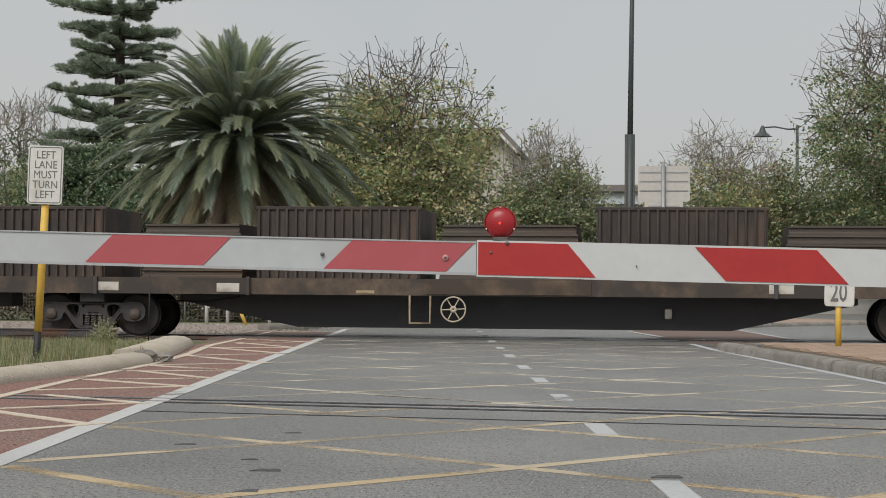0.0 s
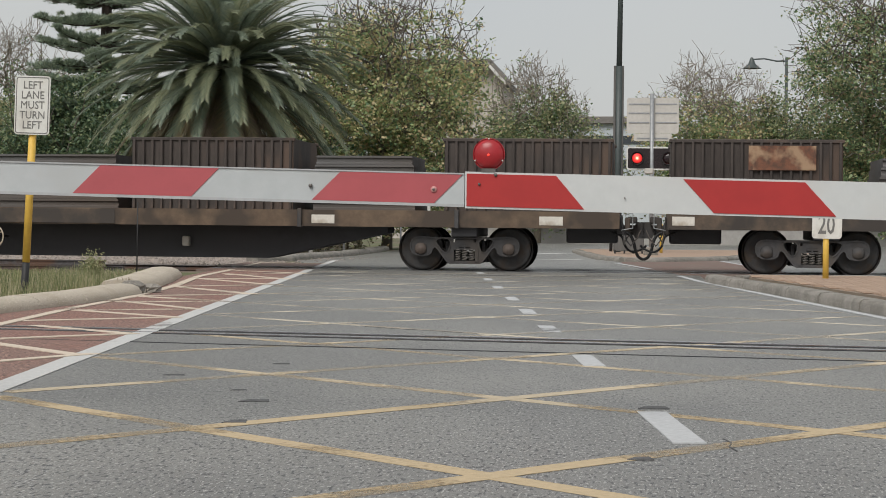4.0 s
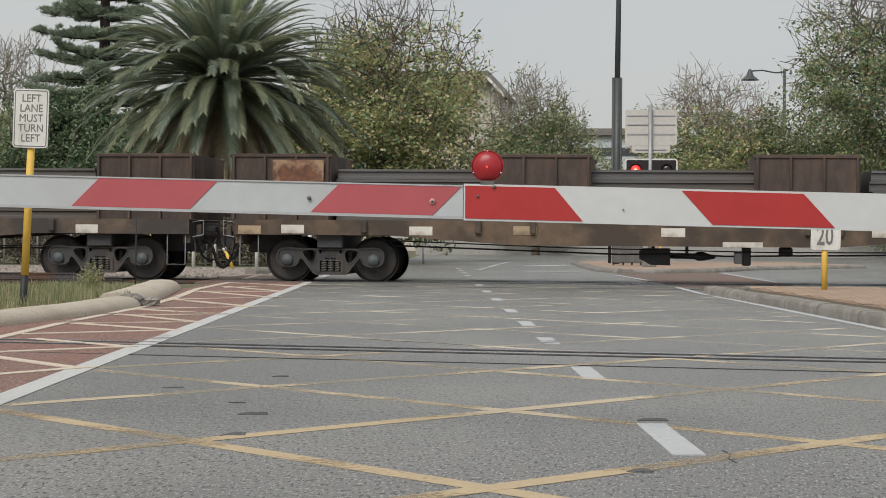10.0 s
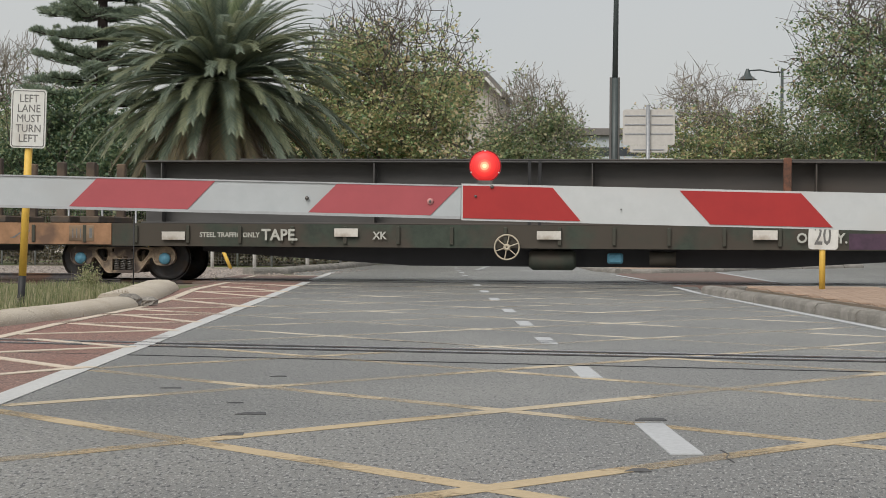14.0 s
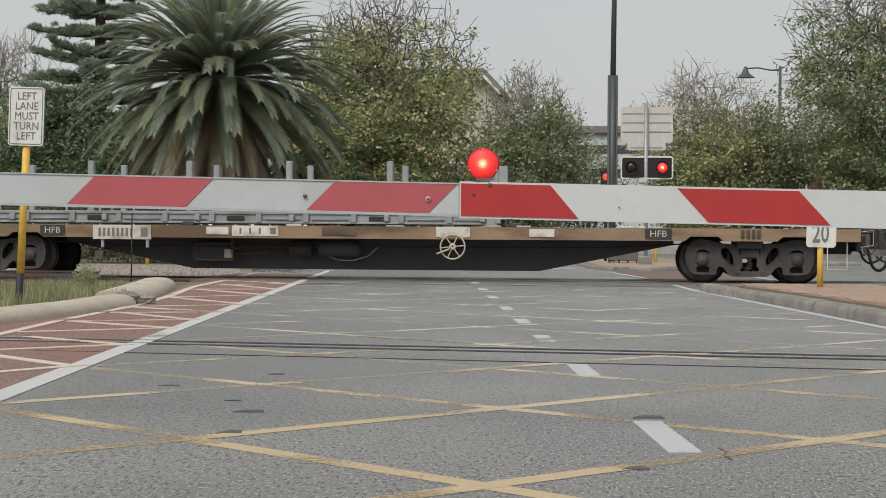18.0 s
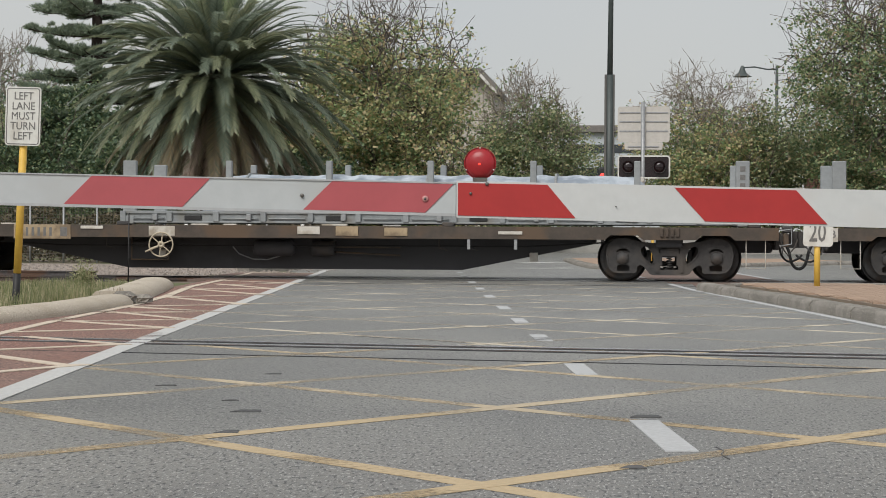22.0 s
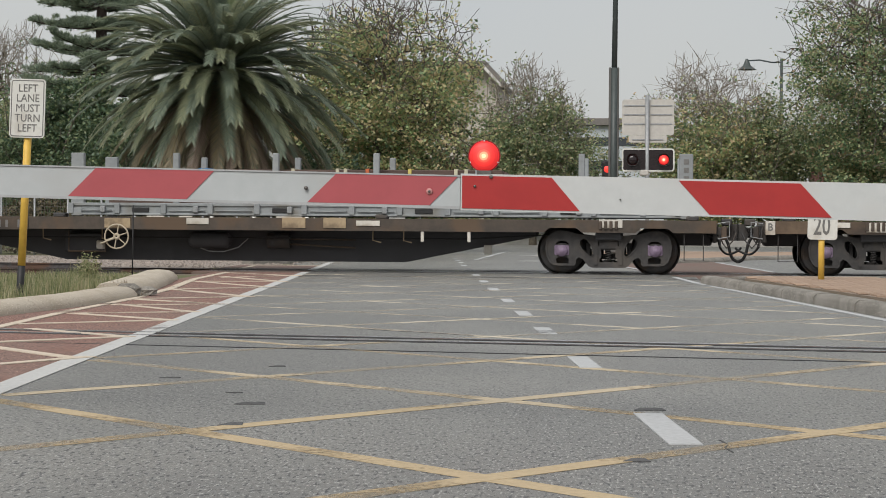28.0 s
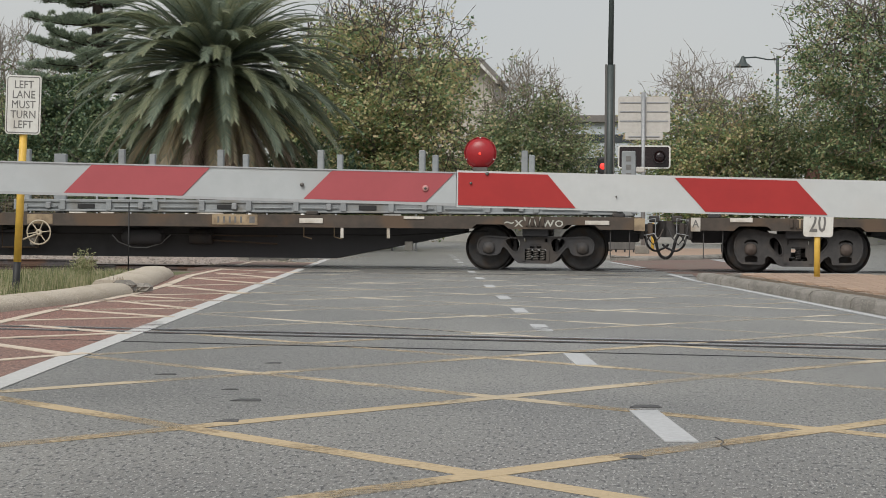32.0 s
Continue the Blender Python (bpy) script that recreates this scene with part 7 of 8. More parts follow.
# shorter brown wagons (4, 5)
for i in (4, 5):
    w, L = wagon_base(i, "rusty brown flat wagon with a bowed side sill and small bins", 2.3, "bar", "cap_grey", "sill_brown" if i == 4 else "sill_rust", 0.74, 1.20, 0.17)
    part("brake_cylinder", Build().prism([(-0.62, 0.50), (-0.40, 0.38), (-0.02, 0.37), (-0.02, 0.70), (-0.55, 0.70), (-0.62, 0.64)], -0.5, 0.2), w, material=M["belly"])
    part("push_rod", Build().tube([(-0.02, -0.2, 0.56), (0.45, -0.2, 0.55), (0.5, -0.2, 0.55), (0.62, -0.2, 0.55), (0.85, -0.2, 0.53)], [0.055, 0.055, 0.085, 0.085, 0.02], 8), w, material=M["belly"])
    for x in (-0.35, 0.3):
        part("hanger", Build().box(x - 0.03, x + 0.03, -0.3, -0.2, 0.6, 0.86), w, material=M["bogie_black"])
    part("brake_rod", Build().tube([(-L / 2 + 3.4, -0.8, 0.72), (-1.0, -0.75, 0.58), (0.3, -0.75, 0.6), (1.0, -0.75, 0.56), (L / 2 - 3.4, -0.8, 0.62)], 0.017, 5), w, material=M["hose"])
    part("air_pipe", Build().tube([(-L / 2 + 3.2, -1.0, 0.82), (-2.0, -0.95, 0.70), (1.8, -0.95, 0.64), (L / 2 - 3.0, -1.0, 0.66)], 0.012, 5), w, material=M["hose"])
    part("valve", Build().box(1.33, 1.5, -0.8, -0.6, 0.38, 0.76, 0.03), w, material=M["belly"])
    part("valve_tag", Build().box(1.18, 1.34, -0.82, -0.66, 0.42, 0.64, 0.02), w, material=M["galvanised"])
    part("reservoir", Build().box(2.05, 2.3, -0.6, -0.3, 0.56, 0.74, 0.03), w, material=M["belly"])
    step(w, -L / 2 + 0.55, 0.32, 0.9, 0.36, M["galvanised"])
    step(w, L / 2 - 0.9, 0.32, 0.9, 0.36, M["galvanised"])
    plates(w, L, [(u, 0.45, 0.17, 1.0 + 0.02 * (k % 2), "plate_white" if k % 3 else "plate_tan", -1.301, 0) for k, u in enumerate(((0.75, 1.6, 4.1, 6.1, 8.9, 12.8, 15.8) if i == 4 else (0.75, 1.8, 4.1, 5.8, 6.8, 8.5, 9.9, 12.6, 15.6)))] + ([(10.2, 0.75, 0.10, 0.78, "plate_white", -1.301, 0)] if i == 4 else []))
    for u in (3.0, 5.2, 6.25, 11.4, 12.0, 14.9):
        part("side_bracket", Build().box(u - L / 2 - 0.06, u - L / 2 + 0.06, -1.38, -1.3, 0.95, 1.2, 0.02), w, material=M["sill_rust"])
    for k in range(4):
        steel_bin(1.35 + k * (L - 2.7) / 3, i, 1.95, 2.48, 1.20, (-0.15, 0.85, "bin_rust") if (i == 4 and k == 0) else None, 4)
    for u0, u1 in ((2.4, 5.2), (7.3, L - 7.3), (L - 5.2, L - 2.4)):
        stack(u0, u1, i, 1.20, 2.2, M["stacked_steel"], "steel_stack", "dark long steel sections lying between the bins", 5)

# the green wagon with long girders (6)
i = 6
w, L = wagon_base(i, "dark green flat wagon covered in sprayed writing, carrying long girders", 3.55, "cream", "cap_blue", "sill_green", 0.68, 1.12)
belly(w, -L / 2 + 5.0, L / 2 - 5.0, 4.2, 0.32, 0.70)
part("end_sill", Build().box(-L / 2 + 0.5, -L / 2 + 3.4, -1.325, -1.3, 0.7, 1.12, 0.004), w, material=M["sill_orange"], label="orange painted end of the side sill")
gussets(w, L, 24, 0.74, 1.08, M["sill_green"], 0.035)
handwheel(w, 11.15 - L / 2, 0.70, M["hand_cream"])
part("air_tank", Build().tube([(11.55 - L / 2, -0.95, 0.46), (11.62 - L / 2, -0.95, 0.46), (12.38 - L / 2, -0.95, 0.46), (12.45 - L / 2, -0.95, 0.46)], [0.14, 0.2, 0.2, 0.14], 14), w, material=M["sill_green"])
part("air_tank", Build().tube([(13.85 - L / 2, -0.95, 0.5), (14.35 - L / 2, -0.95, 0.5)], 0.14, 12), w, material=M["sill_green"])
part("valve", Build().box(13.05 - L / 2, 13.35 - L / 2, -1.1, -0.8, 0.40, 0.60, 0.03), w, material=M["cap_blue"])
for u, word, size, mm in ((21.08, "CLICHY.", 0.29, "chalk"), (22.57, "CLICHY.", 0.28, "chalk"), (17.05, "OHCHY.", 0.26, "chalk"), (6.75, "TAPE.", 0.3, "chalk"), (5.75, "STEEL TRAFFIC ONLY", 0.13, "chalk"), (23.67, "XADO", 0.30, "chalk"), (8.7, "XK", 0.2, "chalk")):
    part("sprayed_word", lettering(word, size, M[mm], 0.95, size * 0.028), w, (u - L / 2, -1.352 if word != "STEEL TRAFFIC ONLY" else -1.303, 0.90))
for u, ww in ((18.1, 1.1), (19.2, 0.7)):
    part("paint_patch", Build().box(u - ww / 2 - L / 2, u + ww / 2 - L / 2, -1.31, -1.3, 0.7, 1.0), w, material=M["tag_purple"])
part("emblem", Build().prism([(1.35 - L / 2, 0.82), (1.45 - L / 2, 0.82), (1.65 - L / 2, 0.98), (1.68 - L / 2, 0.82), (1.76 - L / 2, 0.98), (1.62 - L / 2, 0.98), (1.45 - L / 2, 0.86)], -1.33, -1.325), w, material=M["sign_ink"])
plates(w, L, [(4.65, 0.46, 0.16, 0.88, "plate_white", -1.36, 0), (8.05, 0.46, 0.16, 0.96, "plate_white", -1.36, 0), (11.95, 0.46, 0.16, 0.93, "plate_white", -1.36, 0), (16.0, 0.46, 0.18, 0.96, "plate_white", -1.36, 0), (19.7, 0.48, 0.18, 0.97, "plate_white", -1.36, 0), (24.62, 0.48, 0.18, 0.97, "plate_white", -1.36, 0), (2.8, 0.5, 0.3, 0.92, "sill_tan", -1.33, 4), (21.3, 0.3, 0.05, 1.1, "blue_label", -1.31, 0)])
rear = MARKS[i + 1]
for u0, u1, ztop in ((3.9, 21.6, 2.36), (5.6, 18.0, 2.45)):
    t = thing("steel_girder", "long dark grey steel girder lying on the green wagon", "steel girder", "girders on the green wagon", at=(0, TRACK + (0.0 if ztop < 2.4 else 0.0), 1.12))
    TRAIN.append((t, rear + (u0 + u1) / 2))
    a, hh = (u1 - u0) / 2, ztop - 1.12
    y0 = -1.0 if ztop < 2.4 else 0.2
    bl = Build().box(-a, a, y0 + 0.35, y0 + 0.42, 0.03, hh - 0.03)
    part("web", bl, t, material=M["girder"])
    part("top_flange", Build().box(-a, a, y0, y0 + 0.75, hh - 0.035, hh, 0.008), t, material=M["girder"])
    part("bottom_flange", Build().box(-a, a, y0, y0 + 0.75, 0.0, 0.035, 0.008), t, material=M["girder"])
    for k in range(5):
        x = -a + 0.4 + (2 * a - 0.8) * k / 4
        part("web_stiffener", Build().box(x - 0.012, x + 0.012, y0 + 0.02, y0 + 0.35, 0.03, hh - 0.035), t, material=M["girder"])
    if ztop < 2.4:
        for x in (-1.2, -1.0):
            part("strap", Build().box(x - 0.03, x + 0.03, y0 - 0.01, y0 + 0.01, 0.0, hh), t, material=M["black"])
        part("post", Build().box(3.6, 3.75, y0 - 0.12, y0 - 0.02, 0.0, hh + 0.06, 0.01), t, material=M["bin_rust"])
for u in (1.0, 2.3, 2.9):
    t = thing("stanchion_pair", "rust-brown steel stanchion pair at the end of the green wagon", "stanchion", at=(0, TRACK, 1.12))
    TRAIN.append((t, rear + u))
    part("block", Build().box(-0.09, 0.09, -1.1, -0.95, 0.0, 1.28 if u < 2 else 1.2, 0.02), t, material=M["sill_brown"])
    part("block", Build().box(-0.09, 0.09, 0.95, 1.1, 0.0, 1.25, 0.02), t, material=M["sill_brown"])
    part("foot", Build().box(-0.2, 0.2, -1.15, 1.15, 0.0, 0.14, 0.02), t, material=M["sill_dark"])


# modern container flats with steel racks (7 to 15)
def rack(u0, u1, i, ztop=2.3, straps=False, label="grey steel flat rack with upright posts on a wagon"):
    """A flat rack: base frame of two rails, cross-members, corner castings and pairs of posts."""
    rear = MARKS[i + 1]
    t = thing("flat_rack", label, "flat rack", "flat racks on the wagons", at=(0, TRACK, 1.06))
    TRAIN.append((t, rear + (u0 + u1) / 2))
    a = (u1 - u0) / 2
    key = "%.1f" % (2 * a)
    for sd in (-1, 1):
        part("base_rail", shared("base_rail:" + key, lambda q: (q.box(-a, a, -0.05, 0.05, 0.20, 0.26, 0.008), q.box(-a, a, -0.02, 0.02, 0.05, 0.20), q.box(-a, a, -0.06, 0.06, 0.02, 0.06, 0.008)), M["rack_grey"]), t, (0, sd * 1.16, 0))
    n = max(2, round(2 * a / 0.92))
    for k in range(n + 1):
        x = -a + 2 * a * k / n
        part("gusset", shared("gusset", lambda q: q.box(-0.055, 0.055, -0.05, 0.05, 0.045, 0.255, 0.01), M["rack_grey"]), t, (x, -1.19, 0))
    for k in range(n):
        x = -a + 2 * a * (k + 0.5) / n
        if k % 3 == 1:
            # no recess: a solid black block paints the shaded inside of the opening
            part("fork_pocket", shared("fork_pocket", lambda q: q.box(-0.17, 0.17, -0.03, 0.0, 0.08, 0.17, 0.006), M["black"]), t, (x, -1.175, 0))
        else:
            part("tie_rail", shared("tie_rail", lambda q: q.tube([(-0.36, 0, 0.11), (0.36, 0, 0.11)], 0.014, 6), M["rack_grey"]), t, (x, -1.21, 0))
        if k % 2 == 0:
            part("ratchet", shared("ratchet", lambda q: q.box(-0.05, 0.05, -0.06, 0.0, 0.07, 0.2, 0.012), M["galvanised"]), t, (x + 0.18, -1.2, 0))
        if straps and k % 2:
            part("strap_end", shared("strap_end", lambda q: q.box(-0.045, 0.045, -0.02, 0.0, 0.02, 0.26, 0.004), M["strap_orange"]), t, (x - 0.2, -1.235, 0))
    part("floor", shared("floor:" + key, lambda q: q.box(-a, a, -1.1, 1.1, 0.13, 0.19), M["rack_grey"]), t)
    m = max(1, round(2 * a / 1.98))
    for k in range(m + 1):
        x = -a + 0.12 + (2 * a - 0.24) * k / m
        end = k in (0, m)
        for sd in (-1, 1):
            part("post", shared("post:%d" % end, lambda q: q.box(-0.13 if end else -0.06, 0.13 if end else 0.06, -0.06, 0.06, 0.2, ztop - 1.06, 0.012), M["rack_grey"]), t, (x, sd * 1.12, 0))
        if end:
            for sd in (-1, 1):
                part("corner_casting", shared("corner_casting", lambda q: q.box(-0.1, 0.1, -0.085, 0.085, 0.0, 0.16, 0.012), M["rack_grey"]), t, (x * 1.0, sd * 1.14, 0))
            if k == m:
                for q in range(3):
                    part("writing", Build().box(x - 0.05, x + 0.05, -1.185, -1.18, 0.72 + q * 0.16, 0.82 + q * 0.16), t, material=M["sign_ink"])
    return t


def wrapped(u0, u1, i, ztop, straps, label):
    """A long bundle in white plastic sheet, gently uneven, held by straps."""
    rear = MARKS[i + 1]
    t = thing("wrapped_load", label, "wrapped load", at=(0, TRACK, 1.25))
    TRAIN.append((t, rear + (u0 + u1) / 2))
    a, h = (u1 - u0) / 2, ztop - 1.25
    rnd2 = random.Random(i)
    n, prof = 40, [(-0.85, 0.0), (-0.95, h * 0.5), (-0.9, h * 0.86), (-0.6, h * 0.98), (0, h), (0.6, h * 0.97), (0.9, h * 0.85), (0.95, h * 0.5), (0.85, 0.0)]
    pts, k = [], len(prof)
    for s in range(n + 1):
        x = -a + 2 * a * s / n
        e = min(1.0, min(s, n - s) / 2.5 + 0.15) ** 0.5
        wob = 1 + rnd2.uniform(-0.03, 0.03)
        pts += [(x, y * (0.9 + 0.1 * e), z * e * wob) for y, z in prof]
    bl = Build().add(pts, [(s * k + j, (s + 1) * k + j, (s + 1) * k + j + 1, s * k + j + 1) for s in range(n) for j in range(k - 1)] + [tuple(range(k - 1, -1, -1)), tuple(n * k + j for j in range(k))], True)
    part("sheet", bl, t, material=M["wrap_white"])
    for f, mat_name in straps:
        x = -a + 2 * a * f
        part("strap", Build().tube([(x, y * 1.01, z * 1.02 + 0.005) for y, z in prof], 0.03, 4, False), t, material=M[mat_name])
    return t


MODERN = {
    7: ("sill_brown", "bogie_black", "tan-brown container flat wagon carrying a wrapped load", 7.5, [(0.75, 1.05, 0.2, 0.74, "plate_white", -1.31, 7), (0.75, 0.14, 0.14, 0.93, "plate_white", -1.31, 0), (1.75, 0.44, 0.13, 0.94, "plate_white", -1.31, 0), (2.6, 0.36, 0.13, 0.92, "plate_white", -1.31, 0), (6.8, 0.46, 0.12, 0.95, "plate_white", -1.31, 0), (7.5, 0.34, 0.15, 0.95, "plate_white", -1.31, 0), (10.0, 0.46, 0.12, 0.95, "plate_white", -1.31, 0), (13.4, 0.46, 0.12, 0.95, "plate_white", -1.31, 0), (16.0, 0.46, 0.12, 0.95, "plate_white", -1.31, 0)]),
    8: ("sill_tan", "bogie_black", "container flat wagon with a light brown side sill", 11.8, [(3.9, 0.5, 0.2, 0.93, "sill_black", -1.31, 0), (5.3, 1.17, 0.28, 0.9, "plate_white", -1.31, 8), (7.2, 0.44, 0.15, 0.94, "plate_white", -1.31, 0), (7.95, 0.92, 0.2, 0.94, "plate_white", -1.31, 3), (9.6, 0.68, 0.16, 0.94, "sill_brown", -1.31, 0), (11.8, 0.66, 0.2, 0.94, "plate_white", -1.31, 0), (13.5, 0.48, 0.15, 0.93, "plate_white", -1.31, 0), (15.7, 0.5, 0.2, 0.93, "sill_black", -1.31, 0), (2.55, 0.34, 0.17, 0.95, "plate_white", -1.31, 0)]),
    9: ("sill_dark", "bogie_black", "dark brown container flat wagon with tan side plates", 11.7, [(4.55, 0.22, 0.16, 0.93, "plate_white", -1.31, 0), (5.15, 1.15, 0.3, 0.88, "plate_tan", -1.31, 8), (7.5, 1.15, 0.18, 0.93, "plate_tan", -1.31, 0), (12.95, 0.44, 0.09, 0.92, "plate_white", -1.31, 0), (17.0, 0.5, 0.16, 0.92, "plate_tan", -1.31, 0), (2.4, 0.4, 0.14, 0.94, "plate_white", -1.31, 0)]),
    10: ("sill_dark", "bogie_black", "brown container flat wagon with a wrapped load", 7.4, [(3.5, 0.44, 0.14, 0.95, "plate_white", -1.31, 0), (5.0, 1.15, 0.28, 0.9, "plate_tan", -1.31, 6), (6.0, 0.45, 0.06, 0.99, "plate_white", -1.31, 0), (10.3, 0.44, 0.15, 0.95, "plate_white", -1.31, 0), (11.05, 0.44, 0.18, 0.94, "plate_tan", -1.31, 0), (12.0, 0.45, 0.16, 0.93, "plate_tan", -1.31, 0), (14.2, 0.46, 0.06, 0.92, "plate_white", -1.31, 0), (1.3, 0.4, 0.15, 0.94, "plate_white", -1.31, 0)]),
    11: ("sill_black", "bogie_black", "black container flat wagon with white lettering", 11.3, [(5.4, 1.45, 0.34, 0.80, "sill_black", -1.31, 0), (13.9, 0.4, 0.06, 0.95, "plate_white", -1.31, 0), (6.9, 0.3, 0.06, 1.0, "plate_white", -1.31, 0), (18.2, 0.4, 0.06, 0.98, "plate_white", -1.31, 0)]),
    12: ("sill_brown", "cap_purple", "brown container flat wagon with purple axle caps", 7.8, [(13.8, 0.44, 0.16, 0.93, "plate_white", -1.31, 0), (17.7, 0.46, 0.05, 0.98, "plate_white", -1.31, 0), (17.0, 0.36, 0.17, 0.95, "plate_white", -1.31, 0), (6.0, 0.9, 0.2, 0.92, "plate_tan", -1.31, 0), (1.8, 0.44, 0.10, 0.97, "plate_white", -1.31, 0), (2.5, 0.38, 0.18, 0.93, "plate_white", -1.31, 0), (5.1, 1.4, 0.24, 0.9, "sill_black", -1.31, 7)]),
    13: ("sill_dark", "cap_purple", "dark brown container flat wagon with purple axle caps", 7.8, [(9.4, 0.44, 0.12, 0.97, "plate_white", -1.31, 0), (11.3, 0.46, 0.2, 0.95, "plate_tan", -1.31, 0), (12.1, 0.44, 0.2, 0.95, "plate_tan", -1.31, 0), (12.75, 0.46, 0.1, 0.95, "plate_white", -1.31, 0), (1.7, 0.44, 0.08, 0.98, "plate_white", -1.31, 0), (2.5, 0.3, 0.18, 0.93, "plate_tan", -1.31, 0), (4.3, 0.46, 0.08, 0.93, "plate_white", -1.31, 0), (5.4, 1.2, 0.24, 0.9, "sill_rust", -1.31, 5), (17.4, 0.44, 0.16, 0.97, "plate_white", -1.31, 0)]),
    14: ("sill_dark", "cap_purple", "dark container flat wagon carrying a bundle of steel pipes", 12.2, [(4.9, 0.46, 0.08, 0.98, "plate_white", -1.31, 0), (10.0, 0.46, 0.06, 0.99, "plate_white", -1.31, 0), (13.3, 0.46, 0.08, 1.0, "plate_white", -1.31, 0), (1.4, 0.42, 0.08, 1.0, "plate_white", -1.31, 0), (2.6, 0.34, 0.18, 0.94, "plate_tan", -1.31, 0), (17.8, 0.44, 0.08, 0.98, "plate_white", -1.31, 0)]),
    15: ("sill_dark", "bogie_black", "dark brown container flat wagon with sprayed scribble on its side", 7.6, [(11.5, 0.9, 0.2, 0.94, "plate_tan", -1.31, 5), (13.0, 0.46, 0.1, 0.93, "plate_white", -1.31, 0), (18.5, 0.46, 0.08, 0.93, "plate_white", -1.31, 0), (19.3, 0.2, 0.24, 0.9, "plate_tan", -1.31, 0), (15.0, 0.4, 0.05, 1.0, "plate_white", -1.31, 0)]),
}
for i, (sill, caps, label, hwu, rows) in MODERN.items():
    kind = "long" if i in (11, 15) else "ride"
    w, L = wagon_base(i, label, 2.48, kind, caps, sill, 0.66 if i == 11 else 0.80, 1.04, 0.0, 0.0 if i == 11 else 0.085)
    belly(w, -L / 2 + 3.9, L / 2 - 3.9, 2.6, 0.19, 0.84)
    handwheel(w, hwu - L / 2, 0.66, M["hand_cream"])
    for u, side in ((0.7, 1), (L - 1.05, -1)):
        step(w, u - L / 2, 0.28, 0.82, 0.36, M["plate_white"] if i < 11 else M["bogie_black"])
    part("air_tank", Build().tube([(9.1 - L / 2, -0.75, 0.60), (9.18 - L / 2, -0.75, 0.60), (9.85 - L / 2, -0.75, 0.60), (9.93 - L / 2, -0.75, 0.60)], [0.1, 0.16, 0.16, 0.1], 12), w, material=M["belly"])
    part("brake_gear", Build().box(6.55 - L / 2, 7.3 - L / 2, -0.7, -0.45, 0.36, 0.72, 0.02), w, material=M["belly"])
    bx0 = 6.65 - L / 2 if i != 14 else 8.6 - L / 2
    bw = 0.75 if i != 14 else 1.35
    part("pipe_frame", Build().tube([(bx0, -0.78, 0.8), (bx0, -0.78, 0.36), (bx0 + bw, -0.78, 0.36), (bx0 + bw, -0.78, 0.8)], 0.018, 5), w, material=M["sill_dark"] if i != 14 else M["plate_tan"])
    part("valve", Build().box(7.2 - L / 2, 7.35 - L / 2, -0.75, -0.6, 0.40, 0.58, 0.02), w, material=M["plate_white"])
    for u in (6.2, 7.4, 12.8, 13.4):
        part("bracket", Build().tube([(u - L / 2, -1.0, 0.82), (u - L / 2, -1.0, 0.62), (u - L / 2 + 0.16, -1.0, 0.58)], 0.014, 5), w, material=M["plate_tan"] if i % 2 else M["bogie_black"])
    part("brake_pipe", Build().tube([(-L / 2 + 3.4, -0.9, 0.74), (-L / 2 + 5.2, -0.85, 0.64), (L / 2 - 5.2, -0.85, 0.66), (L / 2 - 3.4, -0.9, 0.76)], 0.014, 5), w, material=M["hose"])
    plates(w, L, rows)
    part("wheel_plate", Build().box(hwu - L / 2 - 0.26, hwu - L / 2 + 0.26, -1.312, -1.3, 0.83, 1.02, 0.003), w, material=M["plate_tan"] if i % 2 else M["plate_white"])
    part("crank_handle", Build().tube([(hwu - L / 2 - 0.05, -1.4, 0.62), (hwu - L / 2 - 0.3, -1.42, 0.52)], 0.018, 6), w, material=M["hand_cream"])
    for u, ww in ((hwu + 0.75, 0.34), (hwu + 1.35, 0.26), (hwu - 3.1, 0.3), (hwu + 3.4, 0.5)):
        part("edge_strip", Build().box(u - L / 2 - ww / 2, u - L / 2 + ww / 2, -1.29, -1.2, 1.042, 1.07, 0.004), w, material=M["plate_white"])
    dn = 1 if hwu < 10 else -1
    x = hwu - L / 2 + dn * 2.0
    part("hanging_cable", Build().tube([(x - 0.75, -0.6, 0.62), (x - 0.62, -0.6, 0.48), (x - 0.35, -0.6, 0.38), (x - 0.05, -0.6, 0.37), (x + 0.25, -0.6, 0.46), (x + 0.45, -0.6, 0.64)], 0.013, 5, False), w, material=M["galvanised"])
    part("brake_cylinder", Build().tube([(x + 0.85 * dn, -0.62, 0.6), (x + 1.3 * dn, -0.62, 0.6)], [0.15, 0.15], 12), w, material=M["bogie_black"])
    for dz in (0.03, -0.07):
        part("push_rod", Build().tube([(x + 1.3 * dn, -0.62, 0.6 + dz), (x + 2.6 * dn, -0.62, 0.58 + dz * 1.6)], 0.02, 6), w, material=M["sill_dark"])
    part("tap_plate", Build().box(x + 5.2 * dn - 0.08, x + 5.2 * dn + 0.08, -0.55, -0.46, 0.36, 0.54, 0.01), w, material=M["plate_white"])
    for u in (hwu + dn * 6.0, hwu + dn * 6.9):
        part("tie_down", Build().box(u - L / 2 - 0.03, u - L / 2 + 0.03, -1.29, -1.23, 0.6, 0.82, 0.006), w, material=M["plate_white"] if i % 2 else M["galvanised"])
    for u in (2.48, L - 2.48):
        for k in range(4):
            part("bolster_rib", shared("bolster_rib", lambda q: q.box(-0.03, 0.03, -0.04, 0.0, 0.86, 1.02, 0.008), M["sill_rust"]), w, (u - L / 2 - 0.15 + 0.1 * k, -1.3, 0))
